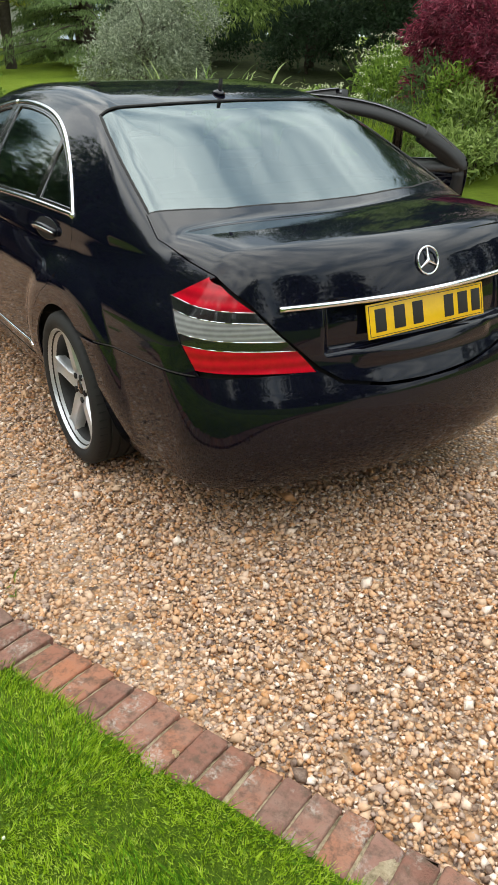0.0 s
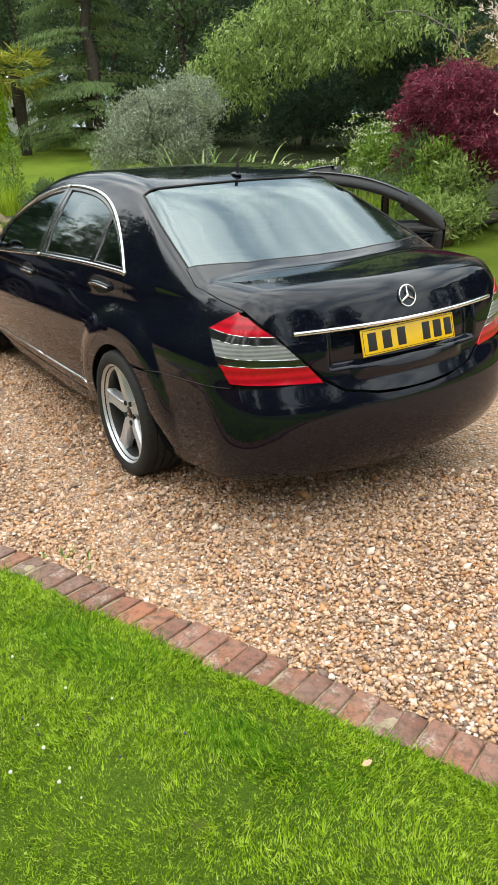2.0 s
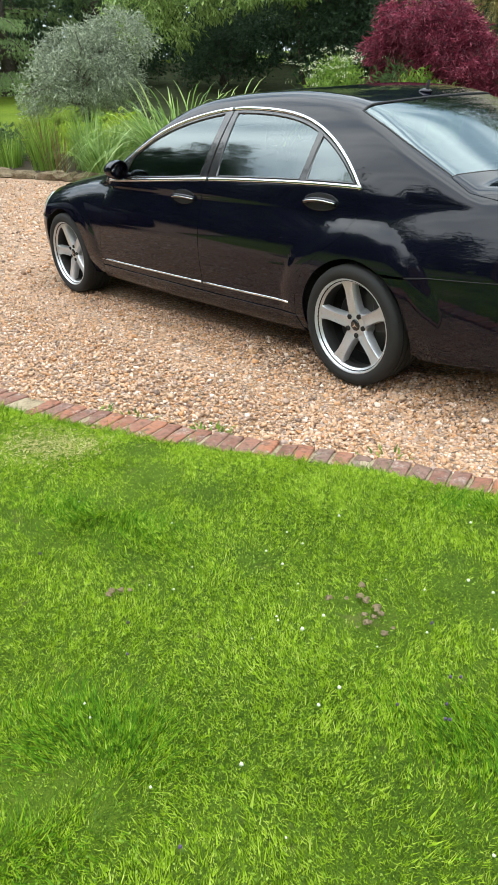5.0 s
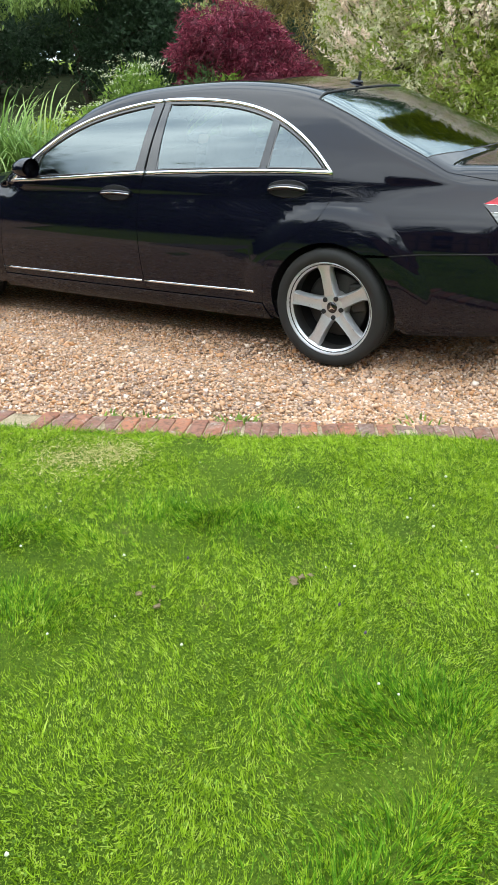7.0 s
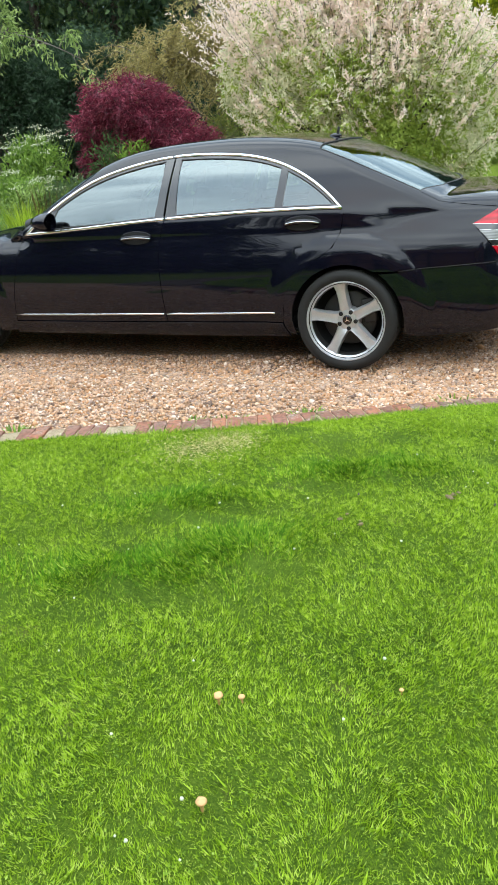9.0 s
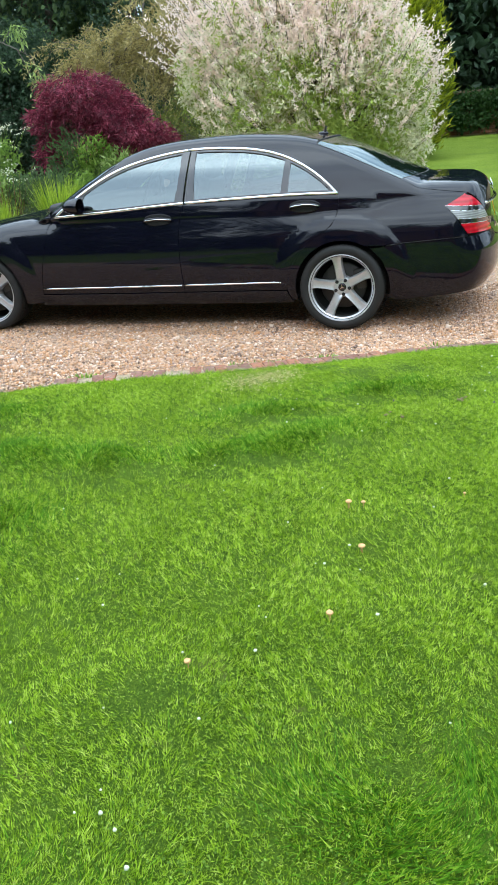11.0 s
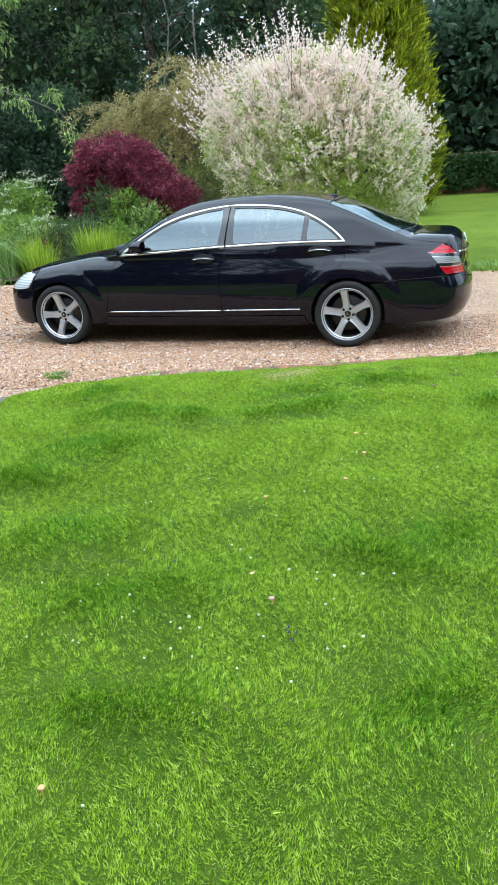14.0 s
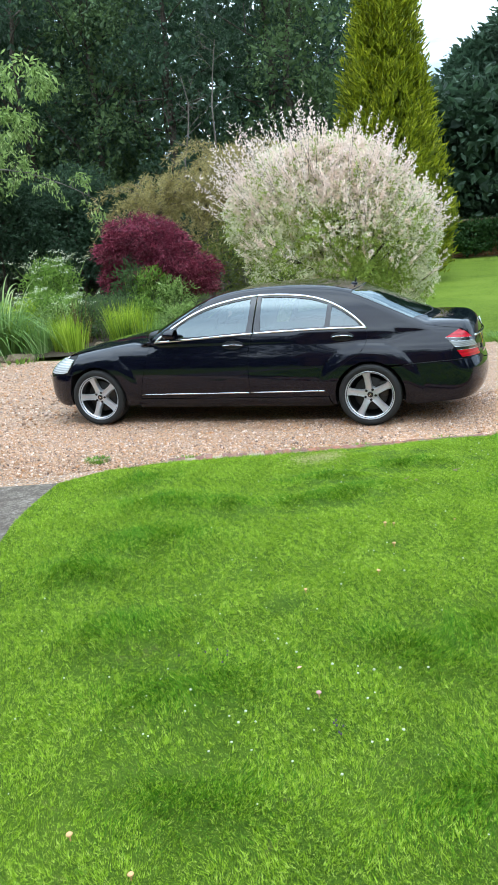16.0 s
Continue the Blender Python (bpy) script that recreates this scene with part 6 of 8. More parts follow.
def build_maple():
    rng = np.random.default_rng(12)
    cx, cy = -6.5, 8.44
    g = gh(cx, cy)
    t = thing("weeping_maple", "low domed weeping maple with fine maroon leaves", "tree")
    v, f = limbs((cx + 0.2, cy, g), (cx, cy, 2.1), 0.09, 16, 1.3, rng, 0.4, 0.5)
    part("trunk", fast_mesh("trunk", v, f, True), BARK, t)
    blobs = [(cx - 0.25, cy, 2.15, 1.05, 1.0, 0.72), (cx - 0.85, cy, 1.95, 0.62, 0.7, 0.6), (cx - 1.05, cy - 0.1, 1.3, 0.34, 0.5, 0.55), (cx + 0.35, cy - 0.1, 1.85, 0.85, 0.9, 0.62), (cx + 0.95, cy - 0.15, 1.4, 0.72, 0.8, 0.5), (cx + 1.15, cy - 0.2, 1.08, 0.55, 0.6, 0.38), (cx + 0.25, cy - 0.3, 1.45, 0.55, 0.7, 0.35)]
    blobs = moved(blobs, 0, 0, -0.12)
    p, d = crown_points(blobs, 4600, rng, 0.6, 0.32, -0.25)
    # a hollow low on one side, ragged shoulders
    across = 0.91 * (p[:, 0] - cx) + 0.41 * (p[:, 1] - cy)
    keep = ~((across > -0.75) & (across < -0.15) & (p[:, 2] < 1.30 + 0.15 * np.sin(p[:, 0] * 9)))
    p, d = p[keep], d[keep]
    p += d * (0.16 * np.sin(p[:, :1] * 5.1 + p[:, 2:] * 3) * np.sin(p[:, 1:2] * 4.3 + p[:, 2:] * 4.4) - 0.07)
    # tiers: the leaves lie in shelves that hang at the rim
    p[:, 2] = p[:, 2] * 0.4 + 0.6 * (np.floor(p[:, 2] / 0.24 + 0.5 * np.sin(p[:, 0] * 3) + 0.4 * np.sin(p[:, 1] * 3.7)) * 0.24 + 0.1 - 0.12 * np.sin(p[:, 0] * 3) - 0.096 * np.sin(p[:, 1] * 3.7))
    v, f = clumps(p, d * (1, 1, 0.2), 9, 0.055, 0.115, 0.017, rng, 0.55, 0.9)
    part("crown", fast_mesh("crown", v, f), L_MAPLE, t)


def build_tamarisk(cx, cy, blobs, seed, material, label, strands, drop, name="tamarisk", plumes=0):
    rng = np.random.default_rng(seed)
    t = thing(name, label, "bush", None, "feathery shrubs behind the maple")
    v, f = limbs((cx, cy, gh(cx, cy)), (cx, cy, blobs[0][2] + 0.5), 0.10, 14, 1.6, rng, 0.2, 0.3)
    part("trunk", fast_mesh("trunk", v, f, True), BARK_PALE, t)
    p, d = crown_points(blobs, strands, rng, 0.45, 0.3, -0.3)
    n, k = len(p), 7
    long = 0.35 + 0.55 * rng.random(n)
    s = np.linspace(0, 1, k)
    line = p[:, None] + d[:, None] * (s * long[:, None])[..., None] * 0.8 + np.array([0, 0, -1.0]) * ((s**2) * (drop * long)[:, None])[..., None]
    base = line.reshape(-1, 3)
    way = np.repeat(d * 0.6 - (0, 0, drop * 0.7), k, 0) + 0.6 * unit(rng.normal(size=(n * k, 3)))
    v, f = leaf_arrays(base, way, 0.14, 0.022, rng)
    if plumes:
        # long arching plumes that stand out of the bush and hang at their ends
        pieces = [(v, f)]
        wood = []
        for _ in range(plumes):
            c = np.array(blobs[rng.integers(len(blobs))])
            a, rise = rng.random() * 2 * np.pi, 0.6 + 0.8 * rng.random()
            w = np.array([math.cos(a), 0.7 * math.sin(a), rise])
            u = np.linspace(0, 1, 46)[:, None]
            long = 1.3 + 1.3 * rng.random()
            q = c[:3] + (0, 0, 0.25 * c[5]) + w * long * u - np.array([0, 0, 1.0]) * (1.05 * long * u ** 2.2)
            wood.append(tube_arrays(q[::6], np.linspace(0.014, 0.003, 8), 4))
            base = np.repeat(q[8:], 5, 0) + rng.normal(size=(38 * 5, 3)) * 0.035
            pieces.append(leaf_arrays(base, unit(rng.normal(size=base.shape)) * 0.7 + w * 0.4 - (0, 0, 0.8), 0.15, 0.02, rng))
        v, f = join_arrays(pieces)
        part("plume_wood", fast_mesh("plume_wood", *join_arrays(wood)), BARK_PALE, t)
    part("crown", fast_mesh("crown", v, f), material, t)
    return t


def build_cypress():
    rng = np.random.default_rng(14)
    cx, cy = -1.9, 17.4
    g = gh(cx, cy)
    t = thing("golden_cypress", "tall golden-green cypress cone standing behind the willow", "tree")
    v, f = limbs((cx, cy, g), (cx, cy, 11.6), 0.16, 6, 0.8, rng)
    part("trunk", fast_mesh("trunk", v, f, True), BARK, t)
    n = 4600
    h = rng.random(n) ** 1.3
    a = rng.random(n) * 2 * np.pi
    r = 2.2 * (1 - h) ** 1.08 * (0.84 + 0.14 * np.sin(7 * a + 9 * h) + 0.14 * rng.random(n)) * (0.75 + 0.25 * np.minimum(h / 0.12, 1))
    out = np.stack([np.cos(a), np.sin(a), 0 * a], -1)
    p = np.stack([cx + out[:, 0] * r, cy + out[:, 1] * r, g + 0.3 + h * 13.5], -1)
    way = unit(out * 0.8 + (0, 0, 1.0))
    v, f = clumps(p, way, 8, 0.10, 0.24, 0.05, rng, -0.15, 1.3)
    axis = np.array([(cx, cy, 0)])
    q = axis + (p - axis) * (0.55, 0.55, 1.0)
    v, f = join_arrays([(v, f), leaf_arrays(q[::2], rng.normal(size=(len(q[::2]), 3)) + (0, 0, 0.6), 0.6, 0.4, rng)])
    part("crown", fast_mesh("crown", v, f), L_CYPRESS, t)


def build_conifer_screen():
    """A tall dark screen of clipped conifers behind the wall."""
    rng = np.random.default_rng(15)
    for k, (x, y, tall, wide) in enumerate([(0.9, 32.5, 10.6, 2.2), (3.5, 31.8, 12.9, 2.5), (7.8, 31.0, 12.5, 2.6), (11.2, 30.4, 12.0, 2.6), (15.0, 29.8, 12.5, 2.8), (19.5, 29.0, 12.0, 3.0)]):
        g = gh(x, y)
        t = thing("screen_conifer", "tall dense dark green conifer in a garden screen", "tree", None, "conifer screen")
        part("trunk", fast_mesh("trunk", *limbs((x, y, g), (x, y, g + tall * 0.8), 0.2, 5, 0.8, rng), True), BARK, t)
        n = 1900 if k < 4 else 800
        h, a = rng.random(n), rng.random(n) * 2 * np.pi
        r = wide * np.minimum((1 - h) * 5, 1) ** 0.6 * (0.78 + 0.15 * np.sin(5 * a + 6 * h) + 0.2 * rng.random(n))
        out = np.stack([np.cos(a), np.sin(a), 0 * a], -1)
        p = np.stack([x + out[:, 0] * r, y + out[:, 1] * r, g + 0.6 + h * (tall - 1.5)], -1)
        v, f = clumps(p, unit(out + (0, 0, 0.5)), 6, 0.16, 0.42, 0.15, rng, 0.1, 1.0)
        part("crown", fast_mesh("crown", v, f), L_CONIFER, t)


def build_woods():
    """The dark wood behind the border: near trees, each on its own, and a far thicket."""
    rng = np.random.default_rng(16)
    spots = [(-14.2, 20.4, 11), (-17.2, 20.0, 11.5), (-20.2, 21.0, 12.5), (-28.5, 14.6, 10.5), (-36, 14, 11), (-39, 22.5, 13), (-43, 18, 13), (-34, 27, 13), (-45, 8, 12), (-48, 2, 12), (-46.5, 5.0, 11), (-38.5, -3.5, 10), (-22.0, 22.0, 12), (-18.5, 24.0, 12.5), (-15.5, 21.5, 11.5), (-12.8, 23.5, 13), (-10.2, 20.5, 12), (-7.6, 23.0, 12.5), (-5.2, 21.5, 11.5), (-5.4, 26.0, 12.0), (-26, 19, 12), (-30, 23, 13), (-35, 18, 12.5), (-40, 14, 12), (-47.5, 12.8, 13), (-50, 9.5, 13)]
    for k, (x, y, tall) in enumerate(spots):
        g, tall = gh(x, y), tall * 1.2
        blobs = [(x + 2.3 * math.cos(2.4 * i) * (1.1 - 0.6 * s) + rng.normal() * 0.4, y + 1.8 * math.sin(2.4 * i) * (1.1 - 0.6 * s), g + tall * s, 1.25 + 0.75 * rng.random(), 1.3, 0.8 + 0.4 * rng.random()) for i, s in enumerate(np.linspace(0.16, 0.95, 15))]
        tree("woodland_tree", "tall dark green woodland tree with a shaded understorey", "tree", (x, y, g), (x + rng.normal() * 0.4, y, g + tall * 0.85), 0.2, blobs, 1150, 9, 0.165, 0.080, L_DARK if k % 3 else L_MID, 100 + k, droop=0.35, spread=0.22, limb_count=14, reach=2.6, group="dark wood", shell=0.35, lumps=0.45, core=900)
    # low shrubs that hide the feet of the wood
    for k, (x, y, r, tall) in enumerate([(-13.6, 17.4, 2.0, 4.4), (-17.0, 17.2, 2.2, 4.4), (-19, 19.6, 2.2, 2.6), (-15.4, 18.6, 2.0, 3.6), (-12.4, 18.0, 2.0, 3.0), (-9.6, 17.0, 1.9, 3.4), (-7.4, 18.6, 1.8, 3.2), (-24, 17.5, 2.4, 2.6), (-29, 15.6, 2.5, 2.6), (-3.6, 19.5, 2.2, 3.0), (-38.0, 6.6, 2.4, 6.0), (-39.5, 12.4, 2.6, 6.5), (-41.0, 2.6, 2.6, 6.0), (-45.5, 3.6, 2.6, 8.0), (-45.0, 5.8, 2.6, 8.0), (-44.0, 0.6, 2.6, 7.0)]):
        g = gh(x, y)
        tree("woodland_shrub", "dense dark green shrub at the edge of the wood", "shrub", (x, y, g), (x, y, g + tall * 0.6), 0.07, [(x, y, g + tall * 0.5, r, r * 0.8, tall * 0.55)], 760, 9, 0.15, 0.08, L_MID if k > 9 else L_DARK, 140 + k, droop=0.3, spread=0.2, group="wood edge", shell=0.4, lumps=0.34, core=140)
    pieces = []
    for k in range(52):
        u = k / 51
        x, y = (-58 + 68 * max(u - 0.25, 0) / 0.75 + rng.normal(), -14 + 38 * min(u / 0.3, 1) + 8 * math.sin(u * math.pi * 0.62) + rng.normal() * 1.2)
        g = gh(x, y)
        blobs = [(x, y, g + s, 2.7, 1.6, 2.2) for s in (1.0, 3.4, 5.8, 8.2, 10.6, 13.0) if s < 7 or x < -5.5]
        p, d = crown_points(blobs, 320 if u < 0.35 else 200, rng, 0.2, 0.15)
        pieces.append(clumps(p, d, 6, 0.4, 0.42, 0.24, rng, 0.3))
        p, d = crown_points(blobs, 270, rng, 0.05, 0.0)
        pieces.append(leaf_arrays(p + (0, 0.8, 0), rng.normal(size=p.shape), 1.1, 0.75, rng))
    tagged(part("far_thicket", fast_mesh("far_thicket", *join_arrays(pieces)), L_DARK), "dark unbroken thicket of leaves behind the wood", "thicket", "", "stuff")
    # bare sapling with pale twigs in front of the wood
    for k, (x, y, tall) in enumerate([(-7.9, 17.2, 8.2), (-9.4, 17.8, 7.4)]):
        t = thing("bare_sapling", "slim dead sapling with bare pale twigs", "tree", None, "bare saplings")
        part("trunk", fast_mesh("trunk", *limbs((x, y, gh(x, y)), (x + 0.3, y, gh(x, y) + tall), 0.05, 12, 1.2, rng, 0.45)), BARK_PALE, t)


def build_cherry():
    rng = np.random.default_rng(18)
    x, y = -19.26, 17.74
    g = gh(x, y)
    t = thing("cherry_tree", "spreading cherry tree with a slim trunk and hanging light green leaves", "tree")
    v, f = limbs((x, y, g - 0.2), (x - 0.9, y - 0.4, 6.6), 0.15, 22, 4.2, rng, 0.42, 0.25)
    part("trunk", fast_mesh("trunk", v, f, True), BARK, t)
    blobs = [(x - 1.5, y - 0.5, 6.4, 3.6, 3.0, 1.7), (x - 3.6, y - 2.0, 5.2, 2.6, 2.2, 1.5), (x + 0.9, y - 0.8, 5.8, 2.3, 2.2, 1.5), (x - 4.8, y - 3.0, 4.2, 2.0, 1.8, 1.3), (x, y - 1.6, 4.8, 2.6, 1.5, 0.8)]
    blobs = moved(blobs, 1.6, -1.7, -0.5) + [(-11.9, 12.4, 7.0, 0.9, 0.9, 0.6), (-12.5, 12.6, 5.8, 0.8, 0.9, 0.5)]
    p, d = crown_points(blobs, 1700, rng, 0.35, 0.85, -0.9)
    v, f = clumps(p, d * 0.5, 11, 0.10, 0.20, 0.068, rng, 1.0, 0.6)
    part("crown", fast_mesh("crown", v, f), L_CHERRY, t)
    # an outer bough that hangs towards the border
    u = np.linspace(0, 1, 8)[:, None]
    bough = np.array([(-15.1, 14.1, 4.9)]) + np.array([(5.6, -2.6, -0.4)]) * u + np.array([(0, 0, -1.1)]) * u**2
    pieces = [tube_arrays(bough, np.linspace(0.028, 0.008, 8), 6)]
    tips = []
    for k in range(12):
        s = 0.25 + 0.75 * rng.random()
        a = bough[0] + (bough[-1] - bough[0]) * s + (0, 0, -1.1 * s * s + 1.1 * s)
        w = unit(rng.normal(size=3) + (0.4, -0.3, 0.1))
        q = a + w * 0.9 * u + np.array([0, 0, -0.35]) * u**2
        pieces.append(tube_arrays(q, np.linspace(0.014, 0.003, 8), 4))
        tips.append(q[2:])
    part("bough", fast_mesh("bough", *join_arrays(pieces)), BARK_PALE, t, "pale bough hanging outwards")
    p = np.concatenate(tips)
    v, f = clumps(p, np.tile((0.2, -0.2, -0.3), (len(p), 1)), 8, 0.07, 0.17, 0.052, rng, 0.7, 0.6)
    part("bough_foliage", fast_mesh("bough_foliage", v, f), L_CHERRY, t)


def build_silver():
    rng = np.random.default_rng(19)
    x, y = -19.86, 8.53
    g = gh(x, y) - 0.2
    tree("silver_bush", "broad silvery grey-green weeping bush", "bush", (x, y, g), (x, y, g + 2.0), 0.14, [(x, y, g + 1.35, 1.6, 1.5, 1.4), (x - 0.6, y - 0.7, g + 1.0, 1.1, 1.1, 1.05), (x + 0.6, y + 0.5, g + 1.5, 1.2, 1.2, 1.15), (x + 0.2, y + 0.9, g + 0.9, 1.3, 1.1, 1.1), (x + 0.5, y + 1.2, g + 2.3, 1.2, 1.2, 0.9), (x - 0.2, y - 0.1, g + 2.1, 0.9, 0.9, 0.7)], 3000, 9, 0.13, 0.032, L_SILVER, 19, bark=BARK_PALE, droop=0.45, spread=0.10, limb_count=20, shell=0.4, lumps=0.75)


def build_lime():
    rng = np.random.default_rng(20)
    x, y = -29.3, 4.75
    g = gh(x, y)
    t = thing("weeping_tree", "round lime-green weeping tree like a mop on a short trunk", "tree")
    part("trunk", fast_mesh("trunk", *limbs((x, y, g), (x, y, g + 3.4), 0.17, 12, 1.6, rng, 0.5, 0.4), True), BARK, t)
    n = 900
    a, up = rng.random(n) * 2 * np.pi, rng.random(n)
    r = 1.62 * np.sqrt(np.maximum(1 - (up - 0.15) ** 2 / 1.1, 0.02)) * (0.8 + 0.2 * np.sin(9 * a)) * (0.85 + 0.2 * rng.random(n))
    p = np.stack([x + np.cos(a) * r, y + np.sin(a) * r, g + 1.15 + 4.1 * up], -1)
    k = 14
    fall = np.linspace(0, 1, k)
    line = p[:, None] + np.stack([np.cos(a), np.sin(a), 0 * a], -1)[:, None] * (0.25 * fall)[None, :, None] - np.array([0, 0, 1.0]) * (fall * (0.7 + 0.5 * rng.random(n))[:, None])[..., None]
    base = line.reshape(-1, 3) + rng.normal(size=(n * k, 3)) * 0.06
    base = base[base[:, 2] > g + 0.4]
    way = unit(rng.normal(size=(len(base), 3))) * 0.7 - (0, 0, 0.8)
    part("crown", fast_mesh("crown", *leaf_arrays(np.repeat(base, 2, 0) + rng.normal(size=(2 * len(base), 3)) * 0.05, np.repeat(way, 2, 0), 0.2, 0.09, rng)), L_LIME, t)


def build_cedar():
    rng = np.random.default_rng(21)
    x, y = -30.05, 10.6
    g = gh(x, y)
    t = thing("cedar_tree", "large cedar with drooping grey-green tiers", "tree")
    part("trunk", fast_mesh("trunk", *limbs((x, y, g), (x, y, g + 9.5), 0.3, 4, 1.0, rng), True), BARK, t)
    pieces, wood = [], []
    for k in range(84):
        h = rng.random() ** 1.5
        a = rng.random() * 2 * np.pi
        long = (4.4 * (1 - 0.72 * h)) * (0.7 + 0.4 * rng.random())
        out = np.array([math.cos(a), math.sin(a), 0])
        s = np.linspace(0, 1, 12)
        line = np.array([x, y, g + 0.55 + 8.8 * h]) + out * (s * long)[:, None] + np.array([0, 0, 1.0]) * (0.25 * s - 0.55 * s**2)[:, None] * long * 0.45
        wood.append(tube_arrays(line, np.linspace(0.05, 0.008, 12), 4))
        q = line[2:]
        m = 40
        across = np.array([-math.sin(a), math.cos(a), 0])
        base = np.repeat(q, m, 0) + across * rng.normal(size=(len(q) * m, 1)) * 0.32 + rng.normal(size=(len(q) * m, 3)) * 0.05
        way = out * 0.5 + across * rng.normal(size=(len(base), 1)) * 0.5 + np.array([0, 0, -0.75]) + 0.3 * unit(rng.normal(size=(len(base), 3)))
        pieces.append(leaf_arrays(base, way, 0.18, 0.042, rng))
    part("bough", fast_mesh("bough", *join_arrays(wood)), BARK, t)
    part("crown", fast_mesh("crown", *join_arrays(pieces)), L_CEDAR, t)


def build_palm():
    rng = np.random.default_rng(22)
    x, y = -31.0, 7.64
    g = gh(x, y)
    t = thing("fan_palm", "fan palm with a shaggy trunk and yellowing lower leaves", "palm")
    v, f = tube_arrays(np.array([(x, y, g - 0.1), (x + 0.03, y, g + 1.0), (x, y, g + 2.2), (x, y, g + 3.3)]), np.array([0.24, 0.22, 0.28, 0.22]), 10)
    part("trunk", fast_mesh("trunk", v, f, True), BARK, t)
    pieces = []
    for k in range(52):
        a, rise = rng.random() * 2 * np.pi, rng.random() * 2.1 - 1.1
        w = unit(np.array([math.cos(a), math.sin(a), rise]))
        c = np.array([x, y, g + 3.25]) + w * 0.8
        side = unit(np.cross(w, (0.1, 0.2, 1.0)))
        fan = np.radians(np.linspace(-75, 75, 15))
        way = np.cos(fan)[:, None] * w + np.sin(fan)[:, None] * side - (0, 0, 0.15)
        pieces.append(leaf_arrays(np.tile(c, (15, 1)), way, 1.0, 0.06, rng, 0.5))
    part("crown", fast_mesh("crown", *join_arrays(pieces)), L_PALM, t)


def build_border():
    """Reeds, irises, umbels and herbs along the far side of the drive."""
    rng = np.random.default_rng(23)
    for x, y, n, h, lean, spread in [(-9.20, 4.58, 330, 2.25, 0.95, 0.55), (-8.50, 4.83, 200, 1.6, 0.8, 0.45), (-10.50, 3.70, 130, 1.3, 0.6, 0.35)]:
        t = thing("reed_clump", "clump of tall arching striped green reeds", "reeds", None, "reeds along the border")
        part("foliage", fast_mesh("foliage", *blades((x, y, gh(x, y)), n, h, lean, 0.042, rng, spread, 0.9, 8)), L_REED, t)
    for k, (x, y, n, h) in enumerate([(-7.70, 4.83, 170, 0.8), (-6.90, 4.95, 150, 0.75), (-6.00, 5.45, 150, 0.72), (-5.50, 5.58, 140, 0.66), (-8.30, 5.20, 160, 0.8), (-12.50, 3.45, 190, 1.15), (-11.70, 4.05, 200, 1.3), (-15.00, 2.45, 170, 0.85), (-13.40, 3.05, 150, 0.8), (-4.70, 5.70, 110, 0.6), (-6.05, 5.50, 260, 1.0), (-7.15, 5.05, 190, 0.85), (-5.72, 5.60, 220, 0.85)]):
        t = thing("iris_clump", "clump of upright sword-shaped green leaves", "plant", None, "sword-leaved clumps in the border")
        part("foliage", fast_mesh("foliage", *blades((x, y, gh(x, y)), n, h, 0.28, 0.024, rng, 0.30, 0.3)), L_IRIS if k > 9 else (L_REED, L_IRIS, L_HERB)[k % 3], t)
    for x, y in [(-9.62, 4.80), (-9.15, 5.35)]:
        t = thing("arching_reed", "tall pale reed leaves arching over at their tips", "reeds", None, "reeds along the border")
        part("foliage", fast_mesh("foliage", *blades((x, y, gh(x, y)), 34, 2.3, 0.85, 0.05, rng, 0.7, 0.85, 9)), L_REED_PALE, t)
    for x, y in [(-12.0, 3.5), (-7.3, 5.9), (-13.6, 3.9), (-8.9, 6.4)]:
        t = thing("dock_plant", "thin brown seeding stems among the border leaves", "plant", None, "brown seed stems")
        part("stem", fast_mesh("stem", *blades((x, y, gh(x, y)), 46, 1.15, 0.3, 0.016, rng, 0.4, 0.2)), L_DOCK, t)
    herbs = [(-8.60, 6.95, 0.8, 1.0), (-7.90, 6.20, 0.7, 0.8), (-8.90, 5.95, 0.7, 0.9), (-7.00, 6.57, 0.7, 0.9), (-6.20, 6.83, 0.6, 0.7), (-5.20, 6.70, 0.6, 0.6), (-13.30, 4.45, 0.9, 0.7), (-14.30, 3.35, 0.7, 0.7), (-16.10, 2.75, 0.8, 0.6), (-11.00, 4.83, 0.7, 0.8), (-12.30, 5.15, 0.8, 0.9), (-6.75, 7.60, 0.5, 1.5), (-6.20, 7.50, 0.5, 1.35), (-5.60, 7.40, 0.5, 1.1)]
    for k, (x, y, r, h) in enumerate(herbs):
        g = gh(x, y)
        t = thing("border_plant", "leafy green border perennial among the irises", "plant", None, "leafy border plants")
        stems = [tube_arrays(np.array([(x + a * r * 0.5, y + b * r * 0.5, g), (x + a * r, y + b * r, g + h * (0.75 + 0.3 * c))]), np.array([0.008, 0.004]), 4) for a, b, c in rng.normal(size=(16, 3)) * (0.5, 0.5, 0.5)]
        part("stem", fast_mesh("stem", *join_arrays(stems)), L_HERB, t)
        p, d = crown_points([(x, y, g + h * 0.5, r, r, h * 0.6)], 190, rng, 0.3, 0.25)
        part("foliage", fast_mesh("foliage", *clumps(p, d + (0, 0, 0.4), 7, 0.06, 0.12, 0.035, rng, 0.0)), (L_HERB, L_CHERRY, L_IRIS, L_MID)[k % 4], t)
